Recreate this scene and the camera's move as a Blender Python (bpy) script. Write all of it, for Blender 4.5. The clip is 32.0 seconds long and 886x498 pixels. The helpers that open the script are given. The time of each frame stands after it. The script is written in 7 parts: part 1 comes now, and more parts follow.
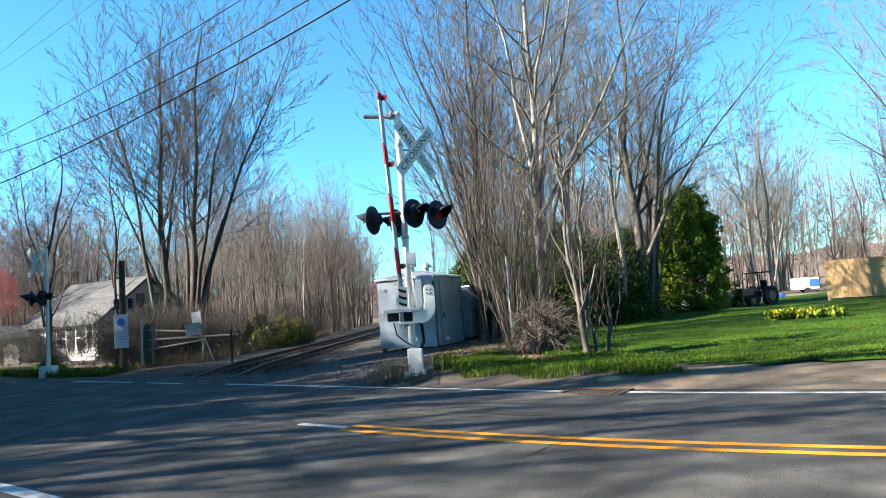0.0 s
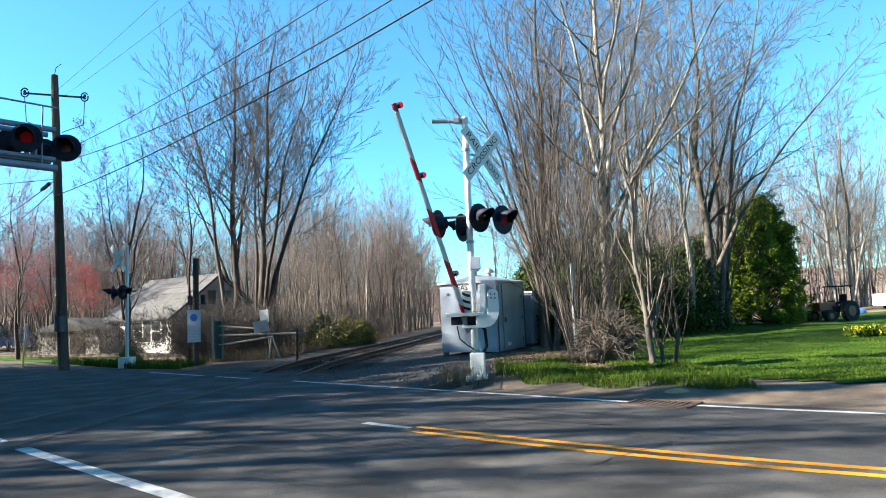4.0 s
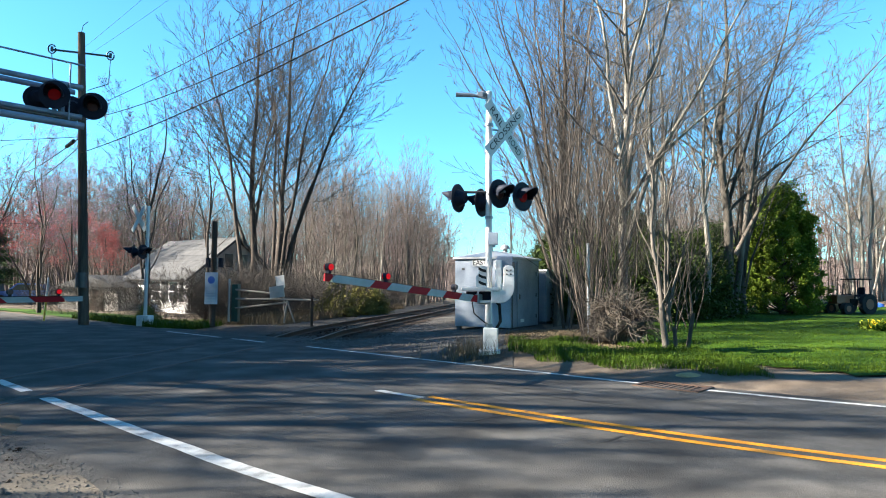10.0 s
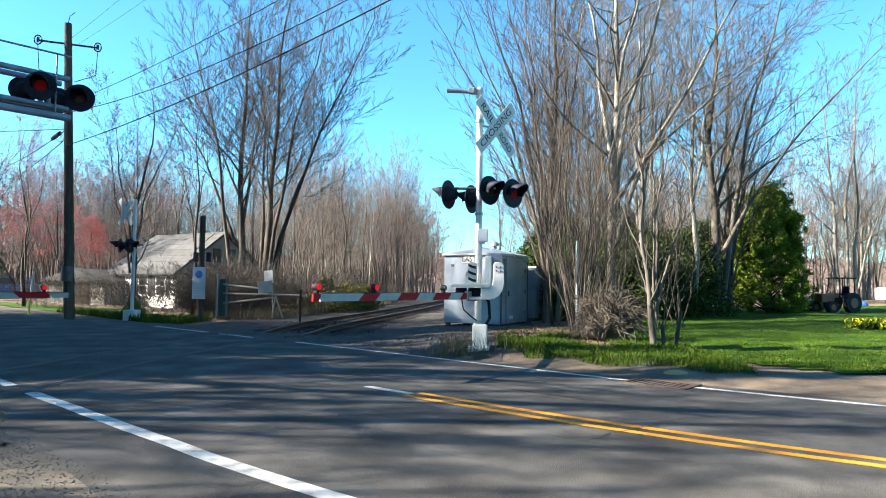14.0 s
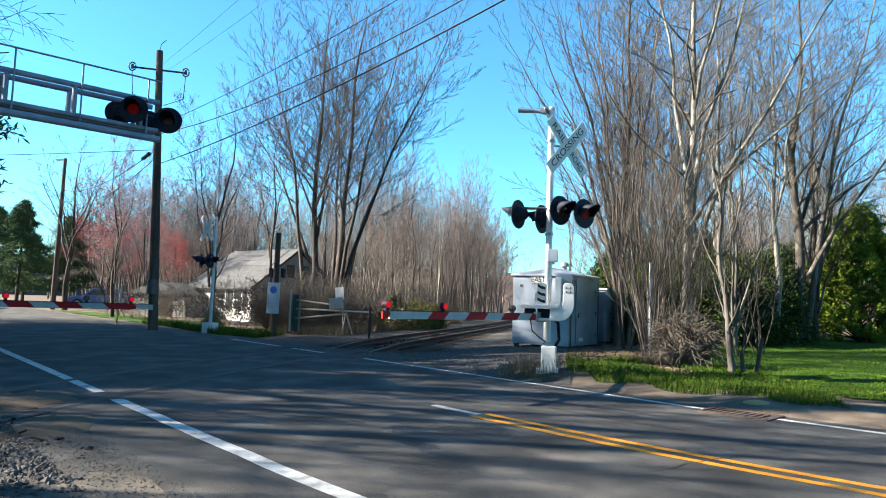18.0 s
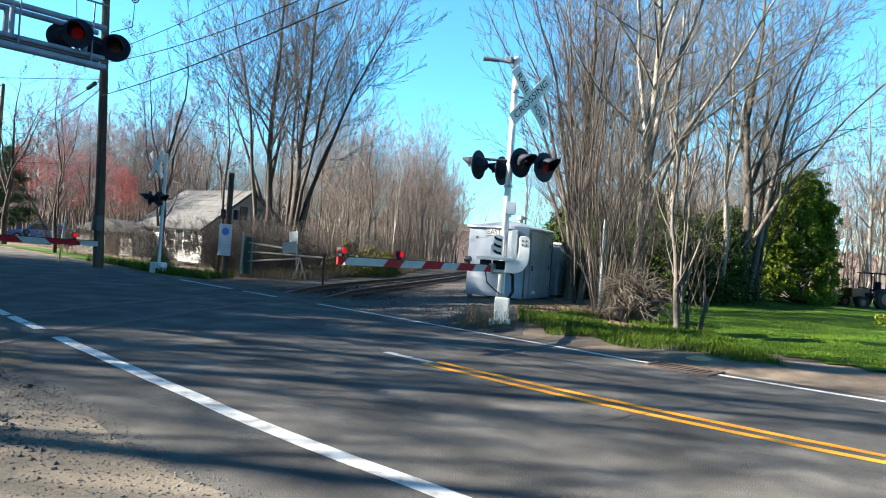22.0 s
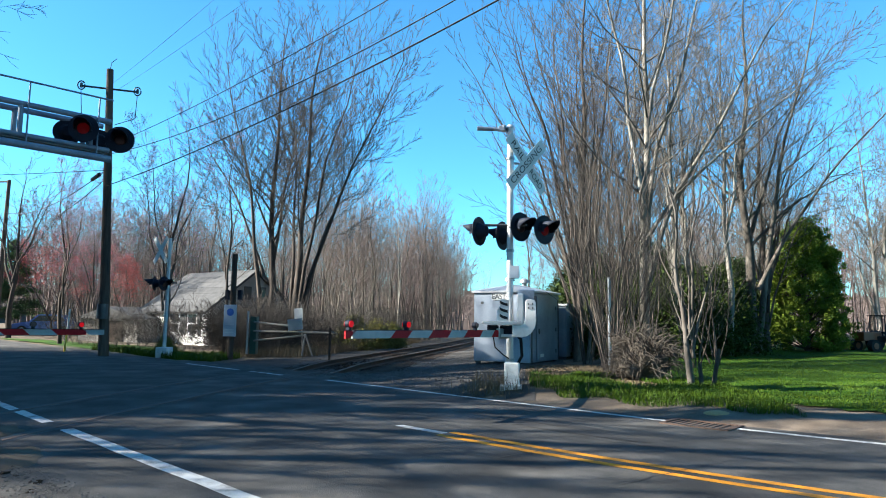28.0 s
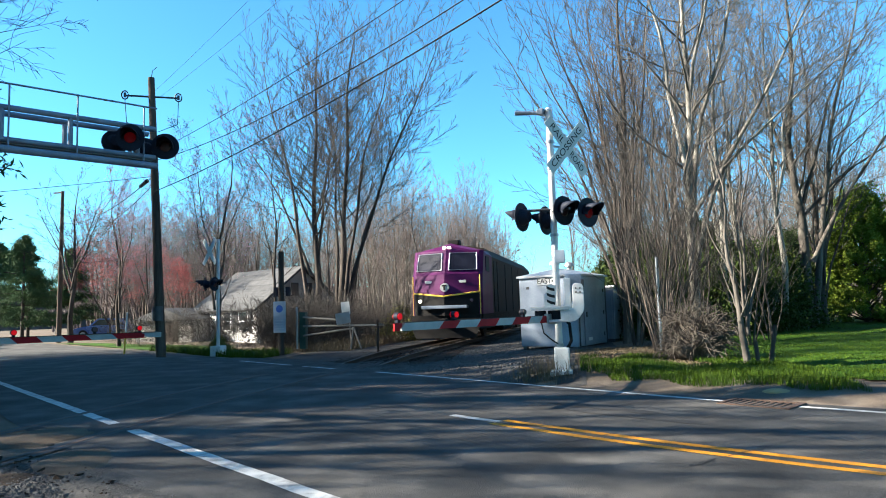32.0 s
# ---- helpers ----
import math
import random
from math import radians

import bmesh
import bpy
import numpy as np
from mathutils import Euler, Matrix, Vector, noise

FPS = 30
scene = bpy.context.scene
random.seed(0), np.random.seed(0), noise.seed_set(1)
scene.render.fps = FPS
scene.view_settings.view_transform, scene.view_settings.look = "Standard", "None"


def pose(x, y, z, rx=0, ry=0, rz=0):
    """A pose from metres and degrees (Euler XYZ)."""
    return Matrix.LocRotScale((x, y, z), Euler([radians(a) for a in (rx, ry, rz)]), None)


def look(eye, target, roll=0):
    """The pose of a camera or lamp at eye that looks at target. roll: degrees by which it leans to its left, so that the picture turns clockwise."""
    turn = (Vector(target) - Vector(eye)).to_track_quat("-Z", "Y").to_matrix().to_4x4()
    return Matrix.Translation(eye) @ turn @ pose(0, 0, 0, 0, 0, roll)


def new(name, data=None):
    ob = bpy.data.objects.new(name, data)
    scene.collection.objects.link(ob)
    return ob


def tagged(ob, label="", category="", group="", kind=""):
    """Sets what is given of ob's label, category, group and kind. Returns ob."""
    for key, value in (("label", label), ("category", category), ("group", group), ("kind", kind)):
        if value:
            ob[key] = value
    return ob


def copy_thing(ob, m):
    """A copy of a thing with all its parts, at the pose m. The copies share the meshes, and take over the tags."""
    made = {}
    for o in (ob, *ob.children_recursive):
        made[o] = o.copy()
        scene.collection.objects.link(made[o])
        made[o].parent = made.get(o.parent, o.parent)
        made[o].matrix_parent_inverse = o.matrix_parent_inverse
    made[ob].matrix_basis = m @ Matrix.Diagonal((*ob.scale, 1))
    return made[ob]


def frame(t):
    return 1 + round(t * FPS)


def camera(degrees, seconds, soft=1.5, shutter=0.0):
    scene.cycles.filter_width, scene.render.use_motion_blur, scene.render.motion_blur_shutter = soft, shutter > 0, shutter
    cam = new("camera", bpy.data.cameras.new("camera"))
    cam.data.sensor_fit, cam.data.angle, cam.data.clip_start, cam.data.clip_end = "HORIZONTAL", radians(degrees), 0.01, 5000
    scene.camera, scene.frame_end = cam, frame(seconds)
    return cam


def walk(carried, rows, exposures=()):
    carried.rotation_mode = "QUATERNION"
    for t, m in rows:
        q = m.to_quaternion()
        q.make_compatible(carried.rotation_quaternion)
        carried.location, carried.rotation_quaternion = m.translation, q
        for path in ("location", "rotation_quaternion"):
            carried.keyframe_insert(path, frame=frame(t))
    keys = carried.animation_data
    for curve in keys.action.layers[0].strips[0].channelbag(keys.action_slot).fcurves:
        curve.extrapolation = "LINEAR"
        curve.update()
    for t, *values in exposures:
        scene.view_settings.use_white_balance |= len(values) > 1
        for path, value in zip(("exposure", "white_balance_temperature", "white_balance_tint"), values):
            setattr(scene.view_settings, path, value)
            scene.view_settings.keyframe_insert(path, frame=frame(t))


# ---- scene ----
# camera, held by hand: seconds, x, y, z, yaw, pitch, roll
cam = camera(67.32, 32.0, soft=1.0)
ROWS = [
    (0, 0.117, 0.060, 1.368, -0.21, 4.75, 4.12),
    (0.5, 0.048, 0.066, 1.378, 3.43, 6.03, 2.12),
    (1, 0.053, 0.028, 1.362, 7.05, 6.07, 2.18),
    (1.5, 0.025, 0.027, 1.368, 7.11, 4.51, 2.42),
    (2, 0.023, 0.002, 1.366, 7.46, 4.10, 2.22),
    (2.5, 0.053, 0.017, 1.366, 5.41, 3.95, 2.75),
    (3, 0.039, 0.011, 1.365, 5.28, 4.30, 2.77),
    (3.5, 0.054, 0.024, 1.365, 4.91, 5.11, 2.55),
    (5.5, 0.022, 0.010, 1.365, 6.05, 5.63, 1.07),
    (6, 0.003, -0.016, 1.362, 6.88, 5.56, 0.61),
    (6.5, 0.004, -0.005, 1.360, 7.75, 5.34, 0.15),
    (7, 0.004, -0.008, 1.356, 8.91, 5.12, -0.24),
    (7.5, 0.000, -0.024, 1.361, 9.54, 4.85, -0.08),
    (8, 0.018, -0.019, 1.354, 9.42, 4.60, 0.56),
    (8.5, 0.002, -0.019, 1.360, 8.96, 4.27, 0.85),
    (9, 0.000, -0.000, 1.350, 8.17, 3.85, 0.80),
    (9.5, 0.019, -0.012, 1.352, 7.41, 3.48, 0.32),
    (10, 0.012, -0.027, 1.355, 6.06, 3.23, -0.33),
    (10.5, -0.001, -0.028, 1.356, 4.55, 3.47, -0.21),
    (11, 0.025, 0.018, 1.336, 3.84, 3.26, -0.45),
    (11.5, 0.027, 0.013, 1.344, 3.05, 2.93, -0.63),
    (12, 0.029, 0.018, 1.351, 2.29, 3.76, -1.02),
    (12.5, 0.034, 0.020, 1.356, 1.68, 5.16, -1.54),
    (13, 0.018, -0.014, 1.354, 1.97, 5.89, -1.86),
    (14, -0.007, -0.016, 1.356, 5.08, 2.91, -0.71),
    (14.5, -0.023, -0.035, 1.355, 8.57, 1.98, -0.50),
    (15, -0.048, -0.021, 1.346, 10.28, 2.14, 0.12),
    (15.5, -0.028, -0.022, 1.361, 11.37, 3.07, -0.25),
    (17.5, -0.018, -0.010, 1.358, 11.41, 3.64, -1.60),
    (18, -0.016, -0.012, 1.357, 10.92, 4.44, -1.92),
    (18.5, -0.007, 0.008, 1.344, 10.73, 5.01, -2.00),
    (19, -0.009, 0.010, 1.345, 10.45, 5.21, -2.16),
    (19.5, 0.017, 0.001, 1.376, 11.91, 5.35, -0.05),
    (20, -0.002, 0.015, 1.356, 10.91, 4.40, -4.57),
    (20.5, -0.062, 0.049, 1.309, 10.76, 2.67, -6.35),
    (21, -0.109, 0.058, 1.303, 13.61, 0.07, -6.02),
    (21.5, -0.090, 0.064, 1.343, 11.37, -0.40, -5.34),
    (22, -0.055, 0.068, 1.344, 7.02, 0.31, -4.11),
    (22.5, -0.019, 0.062, 1.348, 5.74, 2.17, -0.10),
    (23, 0.003, 0.068, 1.325, 6.58, 2.93, -0.48),
    (23.5, -0.029, 0.038, 1.326, 6.91, 2.99, -0.99),
    (24, -0.068, 0.015, 1.339, 6.58, 3.15, -1.89),
    (24.5, -0.022, 0.046, 1.340, 7.68, 4.02, -2.04),
    (25, -0.054, 0.041, 1.352, 9.10, 6.89, -0.64),
    (25.5, -0.075, 0.036, 1.365, 9.10, 8.41, -0.25),
    (27.5, -0.088, 0.019, 1.325, 6.50, 8.95, -1.61),
    (28, -0.076, 0.020, 1.343, 7.45, 6.13, -0.73),
    (28.5, -0.094, -0.008, 1.349, 7.93, 6.10, -0.49),
    (29, -0.081, 0.019, 1.334, 8.52, 5.37, -0.05),
    (29.5, -0.103, 0.047, 1.338, 8.59, 4.77, 0.08),
    (30, -0.106, 0.039, 1.323, 8.87, 4.38, 0.25),
    (30.5, -0.104, 0.031, 1.327, 9.18, 4.13, 0.27),
    (31, -0.108, 0.024, 1.334, 9.58, 4.05, 0.15),
    (31.5, -0.113, 0.027, 1.346, 10.15, 4.33, 0.36),
    (32, -0.117, 0.024, 1.371, 11.28, 5.10, 1.81),
]
# exposure and white balance drift a little
EXPOSURES = [(0, 2.7, 6500, 10.0), (1, 2.67, 6533, 10.0), (3, 2.81, 6600, 10.0), (6, 2.75, 6550, 10.0), (7, 2.7, 6533, 10.0), (9, 2.75, 6500, 10.0), (12, 2.85, 6600, 10.0), (13, 2.79, 6633, 10.0), (14, 2.91, 6666, 10.0), (18, 2.75, 6550, 10.0), (19, 2.68, 6530, 10.0), (20, 2.63, 6511, 10.0), (20.6, 2.75, 6500, 10.0), (21, 2.93, 6528, 10.0), (22, 2.89, 6600, 10.0), (24, 2.93, 6700, 10.0), (25, 2.83, 6450, 10.0), (28, 2.55, 6150, 8.0), (30, 2.63, 6400, 9.0), (32, 2.65, 6400, 9.0)]
walk(cam, [(t, pose(x, y, z, 90 + pitch, roll, yaw)) for t, x, y, z, yaw, pitch, roll in ROWS], EXPOSURES)

# ---- light: low sun from the left, clear sky ----
SUN_FROM = Vector((-0.975, -0.22, 0.0)).normalized()   # towards the sun, on the ground
SUN_HIGH = radians(29)
world = bpy.data.worlds.new("clear_sky")
scene.world = world
world.use_nodes = True
wn = world.node_tree
sky = wn.nodes.new("ShaderNodeTexSky")
sky.sky_type = "NISHITA"
sky.sun_disc = False
sky.sun_elevation = SUN_HIGH
sky.sun_rotation = math.atan2(SUN_FROM.x, SUN_FROM.y)
sky.altitude = 0
sky.air_density, sky.dust_density, sky.ozone_density = 1.0, 0.0, 2.0
tint = wn.nodes.new("ShaderNodeMix")
tint.data_type, tint.blend_type = "RGBA", "MULTIPLY"
tint.inputs["Factor"].default_value = 1.0
tint.inputs["B"].default_value = (0.385, 0.86, 1.04, 1)
wn.links.new(sky.outputs[0], tint.inputs["A"])
wn.links.new(tint.outputs["Result"], wn.nodes["Background"].inputs[0])
wn.nodes["Background"].inputs[1].default_value = 0.05
sun = new("sun", bpy.data.lights.new("sun", "SUN"))
sun.data.energy, sun.data.angle, sun.data.color = 5.0, radians(0.53), (1.0, 0.92, 0.8)
sun.matrix_basis = look(Vector((0, 0, 40)) + SUN_FROM * 60, Vector((0, 0, 40)) - Vector((0, 0, 60 * math.tan(SUN_HIGH))))


# ---- materials ----
def mat(name, colors, scale=5.0, rough=0.8, metal=0.0, bump=0.3, fine=60.0, spread=0.5, stretch=(1, 1, 1), emit=None, power=0.0, coat=0.0, vary=0.0, space="Object"):
    """A surface of two or more colours mixed by coarse noise, with fine grain in colour and relief."""
    m = bpy.data.materials.new(name)
    m.use_nodes = True
    nt = m.node_tree
    b = nt.nodes["Principled BSDF"]
    tc = nt.nodes.new("ShaderNodeTexCoord")
    mp = nt.nodes.new("ShaderNodeMapping")
    mp.inputs["Scale"].default_value = stretch
    nt.links.new(tc.outputs[space], mp.inputs[0])
    n1, n2 = nt.nodes.new("ShaderNodeTexNoise"), nt.nodes.new("ShaderNodeTexNoise")
    n1.inputs["Scale"].default_value, n1.inputs["Detail"].default_value = scale, 6
    n2.inputs["Scale"].default_value, n2.inputs["Detail"].default_value = fine, 3
    for n in (n1, n2):
        nt.links.new(mp.outputs[0], n.inputs["Vector"])
    ramp = nt.nodes.new("ShaderNodeValToRGB")
    els = ramp.color_ramp.elements
    while len(els) < len(colors):
        els.new(0.5)
    for k, c in enumerate(colors):
        els[k].position = 0.5 + spread * (k / max(1, len(colors) - 1) - 0.5)
        els[k].color = (*c, 1)
    mix = nt.nodes.new("ShaderNodeMath")
    mix.operation = "MULTIPLY_ADD"
    mix.inputs[1].default_value = 0.4
    nt.links.new(n2.outputs[0], mix.inputs[0])
    less = nt.nodes.new("ShaderNodeMath")
    less.operation = "MULTIPLY_ADD"
    less.inputs[1].default_value, less.inputs[2].default_value = 1.0, -0.2
    nt.links.new(n1.outputs[0], less.inputs[0])
    nt.links.new(less.outputs[0], mix.inputs[2])
    nt.links.new(mix.outputs[0], ramp.inputs[0])
    out = ramp.outputs[0]
    if vary:
        info = nt.nodes.new("ShaderNodeObjectInfo")
        hsv = nt.nodes.new("ShaderNodeHueSaturation")
        rng = nt.nodes.new("ShaderNodeMapRange")
        rng.inputs[3].default_value, rng.inputs[4].default_value = 1 - vary, 1 + vary
        nt.links.new(info.outputs["Random"], rng.inputs[0])
        nt.links.new(rng.outputs[0], hsv.inputs["Value"])
        nt.links.new(out, hsv.inputs["Color"])
        out = hsv.outputs[0]
    nt.links.new(out, b.inputs["Base Color"])
    b.inputs["Metallic"].default_value = metal
    b.inputs["Coat Weight"].default_value = coat
    if rough >= 0.55 and not metal:
        b.inputs["Specular IOR Level"].default_value = 0.12   # open, porous surfaces
    rr = nt.nodes.new("ShaderNodeMapRange")
    rr.inputs[3].default_value, rr.inputs[4].default_value = max(0.02, rough - 0.12), min(1, rough + 0.12)
    nt.links.new(n1.outputs[0], rr.inputs[0])
    nt.links.new(rr.outputs[0], b.inputs["Roughness"])
    if bump:
        bp = nt.nodes.new("ShaderNodeBump")
        bp.inputs["Strength"].default_value, bp.inputs["Distance"].default_value = bump, 0.01
        nt.links.new(n2.outputs[0], bp.inputs["Height"])
        nt.links.new(bp.outputs[0], b.inputs["Normal"])
    if emit:
        b.inputs["Emission Color"].default_value = (*emit, 1)
        b.inputs["Emission Strength"].default_value = power
    return m


ASPHALT = mat("asphalt", [(0.027, 0.0264, 0.0252), (0.054, 0.052, 0.0485), (0.099, 0.094, 0.0865)], 1.3, 0.9, bump=0.7, fine=90, spread=0.42)
DARK_BLOT = mat("dark_road_blot", [(0.03, 0.03, 0.031), (0.05, 0.049, 0.047)], 2, 0.85, bump=0.5, fine=150)
TAR = mat("crack_sealer", [(0.02, 0.02, 0.02), (0.04, 0.04, 0.04)], 6, 0.6, bump=0.1)
LINE_WHITE = mat("worn_white_road_paint", [(0.13, 0.13, 0.125), (0.4, 0.4, 0.38), (0.52, 0.52, 0.5)], 6, 0.75, bump=0.3, fine=150, spread=0.5)
LINE_YELLOW = mat("worn_yellow_road_paint", [(0.24, 0.12, 0.03), (0.47, 0.2, 0.016), (0.58, 0.25, 0.02)], 5, 0.75, bump=0.3, fine=150, spread=0.5)
SOIL = mat("leaf_litter_and_soil", [(0.05, 0.038, 0.027), (0.1, 0.078, 0.056), (0.17, 0.135, 0.1)], 0.6, 0.95, bump=0.9, fine=25)
SAND = mat("sandy_shoulder", [(0.052, 0.044, 0.034), (0.098, 0.084, 0.066), (0.155, 0.134, 0.108)], 1.2, 0.95, bump=0.8, fine=60)
GRAVEL = mat("crushed_gravel", [(0.026, 0.024, 0.022), (0.048, 0.045, 0.041), (0.085, 0.079, 0.072)], 3, 0.9, bump=1.0, fine=40)
STONE = mat("ballast_stone", [(0.036, 0.0346, 0.0325), (0.075, 0.072, 0.068), (0.13, 0.122, 0.115)], 4, 0.9, bump=0.4, fine=60, vary=0.3)
LAWN = mat("mown_lawn", [(0.008, 0.03, 0.001), (0.022, 0.058, 0.0015), (0.038, 0.078, 0.002)], 0.5, 0.9, bump=0.9, fine=70)
BLADE = mat("grass_blades", [(0.016, 0.038, 0.001), (0.038, 0.072, 0.0025), (0.062, 0.094, 0.005)], 1.2, 0.6, bump=0.0, fine=20)
DRYGRASS = mat("dry_grass", [(0.088, 0.064, 0.036), (0.16, 0.124, 0.08)], 2, 0.85, bump=0, fine=20)
RUST = mat("rusty_rail_steel", [(0.032, 0.018, 0.011), (0.075, 0.042, 0.026)], 5, 0.8, 0.15, bump=0.3)
RAILTOP = mat("polished_rail_head", [(0.04, 0.03, 0.023), (0.085, 0.066, 0.052)], 3, 0.55, 0.4, bump=0.05)
TIE = mat("creosoted_tie", [(0.018, 0.013, 0.01), (0.045, 0.032, 0.024)], 3, 0.9, bump=0.7, fine=30, stretch=(1, 6, 6), vary=0.3)
BARK = mat("grey_bark", [(0.04, 0.034, 0.029), (0.08, 0.07, 0.059), (0.145, 0.13, 0.112)], 3, 0.9, bump=0.8, fine=25, stretch=(1, 1, 0.3), vary=0.25)
BARK_PALE = mat("pale_grey_bark", [(0.07, 0.063, 0.052), (0.145, 0.134, 0.115), (0.24, 0.225, 0.198)], 3, 0.9, bump=0.8, fine=25, stretch=(1, 1, 0.3), vary=0.2)
TWIG_PALE = mat("pale_grey_twigs", [(0.06, 0.053, 0.045), (0.13, 0.117, 0.1)], 2, 0.9, bump=0, vary=0.2)
BARK_DARK = mat("brown_bark", [(0.028, 0.023, 0.019), (0.06, 0.049, 0.041), (0.105, 0.088, 0.074)], 3, 0.9, bump=0.8, fine=25, stretch=(1, 1, 0.3), vary=0.3)
ROOTS = mat("grey_dead_roots", [(0.026, 0.022, 0.018), (0.065, 0.055, 0.045), (0.12, 0.103, 0.084)], 3, 0.9, bump=0.5, fine=25)
TWIG = mat("grey_twigs", [(0.03, 0.027, 0.024), (0.072, 0.064, 0.057)], 2, 0.9, bump=0, vary=0.25)
TWIG_RED = mat("budding_red_twigs", [(0.088, 0.069, 0.063), (0.176, 0.138, 0.127)], 2, 0.9, bump=0, vary=0.25)
BUD = mat("red_maple_buds", [(0.26, 0.06, 0.058), (0.4, 0.12, 0.11)], 1, 0.8, bump=0)
BUD_PINK = mat("pink_buds", [(0.2, 0.11, 0.16), (0.34, 0.2, 0.27)], 1, 0.8, bump=0)
LEAF = mat("evergreen_leaf", [(0.03, 0.062, 0.006), (0.085, 0.13, 0.012), (0.17, 0.205, 0.025)], 1.2, 0.7, bump=0, fine=8)
# leaf green darkened to hold the grove's shade in its colour
LEAF_DARK = mat("shade_dark_evergreen_leaf", [(0.01, 0.018, 0.005), (0.024, 0.04, 0.009)], 1.2, 0.7, bump=0, fine=8)
PINE = mat("pine_needles", [(0.03, 0.06, 0.024), (0.075, 0.125, 0.045)], 1.0, 0.75, bump=0, fine=8)
SHRUB = mat("budding_shrub", [(0.09, 0.09, 0.025), (0.17, 0.16, 0.045)], 2, 0.85, bump=0)
POLEWOOD = mat("weathered_pole_wood", [(0.035, 0.026, 0.02), (0.075, 0.057, 0.044), (0.12, 0.094, 0.075)], 3, 0.9, bump=0.6, fine=30, stretch=(1, 1, 0.08))
DARKPOST = mat("dark_timber_post", [(0.035, 0.025, 0.02), (0.085, 0.062, 0.048)], 3, 0.9, bump=0.6, fine=30, stretch=(1, 1, 0.1))
FENCEWOOD = mat("new_cedar_boards", [(0.3, 0.19, 0.09), (0.42, 0.28, 0.14)], 2, 0.8, bump=0.3, fine=30, stretch=(4, 4, 0.4), vary=0.1)
GREYWOOD = mat("silvered_rail_wood", [(0.144, 0.126, 0.108), (0.252, 0.228, 0.198)], 3, 0.9, bump=0.5, stretch=(0.2, 1, 1))
SILVER = mat("silver_painted_aluminium", [(0.14, 0.168, 0.205), (0.235, 0.272, 0.325), (0.31, 0.352, 0.41)], 1.3, 0.42, 0.45, bump=0.06, fine=30)
SILVER_ROOF = mat("dull_galvanised_roof", [(0.26, 0.275, 0.29), (0.4, 0.415, 0.43)], 2, 0.45, 0.6, bump=0.06)
MASTPAINT = mat("aluminium_mast_paint", [(0.38, 0.385, 0.385), (0.53, 0.53, 0.525)], 3, 0.45, 0.25, bump=0.08, stretch=(1, 1, 0.4))
WHITEMETAL = mat("white_painted_metal", [(0.44, 0.438, 0.42), (0.58, 0.575, 0.555), (0.64, 0.635, 0.615)], 4, 0.5, bump=0.08)
GALV = mat("galvanised_steel", [(0.196, 0.217, 0.238), (0.315, 0.336, 0.364)], 3, 0.4, 0.7, bump=0.08)
CANT_BLUE = mat("blue_grey_painted_steel", [(0.085, 0.115, 0.16), (0.14, 0.18, 0.24), (0.2, 0.24, 0.3)], 3, 0.55, 0.15, bump=0.08)
BLACK = mat("black_enamel", [(0.006, 0.0085, 0.015), (0.014, 0.018, 0.03)], 4, 0.6, bump=0.08)
DARKMETAL = mat("dark_metal", [(0.05, 0.052, 0.055), (0.1, 0.1, 0.1)], 4, 0.5, 0.5, bump=0.1)
CONCRETE = mat("whitewashed_concrete", [(0.4, 0.392, 0.368), (0.56, 0.552, 0.528)], 4, 0.9, bump=0.5)
LENS_OFF = mat("dark_red_lens", [(0.02, 0.002, 0.003), (0.035, 0.003, 0.004)], 10, 0.45, bump=0.05, coat=0.1)
LENS_ON = mat("lit_red_lens", [(0.2, 0.004, 0.006), (0.28, 0.006, 0.008)], 10, 0.6, bump=0, emit=(1.0, 0.01, 0.02), power=0.075)
LENS_DIM = mat("half_lit_red_lens", [(0.03, 0.002, 0.003), (0.05, 0.003, 0.004)], 10, 0.62, bump=0, emit=(1.0, 0.02, 0.04), power=0.005)
SHEET_WHITE = mat("white_reflective_sheet", [(0.4, 0.405, 0.39), (0.52, 0.522, 0.5)], 5, 0.5, bump=0.03)
SHEET_RED = mat("red_reflective_sheet", [(0.22, 0.006, 0.01), (0.32, 0.01, 0.015)], 5, 0.6, bump=0.03)
INK = mat("black_sign_lettering", [(0.012, 0.012, 0.012), (0.025, 0.025, 0.025)], 8, 0.6, bump=0)
SIGN_BACK = mat("bare_aluminium_sheet", [(0.42, 0.45, 0.48), (0.55, 0.58, 0.6)], 4, 0.4, 0.6, bump=0.03)
SIGN_BLUE = mat("blue_sign_face", [(0.03, 0.1, 0.35), (0.05, 0.14, 0.45)], 4, 0.5, bump=0.02)
SIGN_PALE = mat("pale_sign_face", [(0.315, 0.364, 0.42), (0.434, 0.476, 0.518)], 4, 0.5, bump=0.02)
GREENBOX = mat("dark_green_enamel", [(0.015, 0.04, 0.028), (0.03, 0.065, 0.045)], 4, 0.5, bump=0.08)
SIDING = mat("white_clapboard", [(0.66, 0.66, 0.63), (0.8, 0.8, 0.78)], 2, 0.7, bump=0.1)
SIDING_GREY = mat("weathered_grey_and_gable_shade", [(0.2, 0.19, 0.18), (0.32, 0.3, 0.28)], 2, 0.85, bump=0.4)
ROOFING = mat("grey_asphalt_shingle", [(0.045, 0.045, 0.046), (0.08, 0.08, 0.08)], 3, 0.9, bump=0.5, vary=0.1)
GLASS = mat("dark_window_glass", [(0.02, 0.025, 0.03), (0.04, 0.045, 0.05)], 2, 0.08, bump=0)
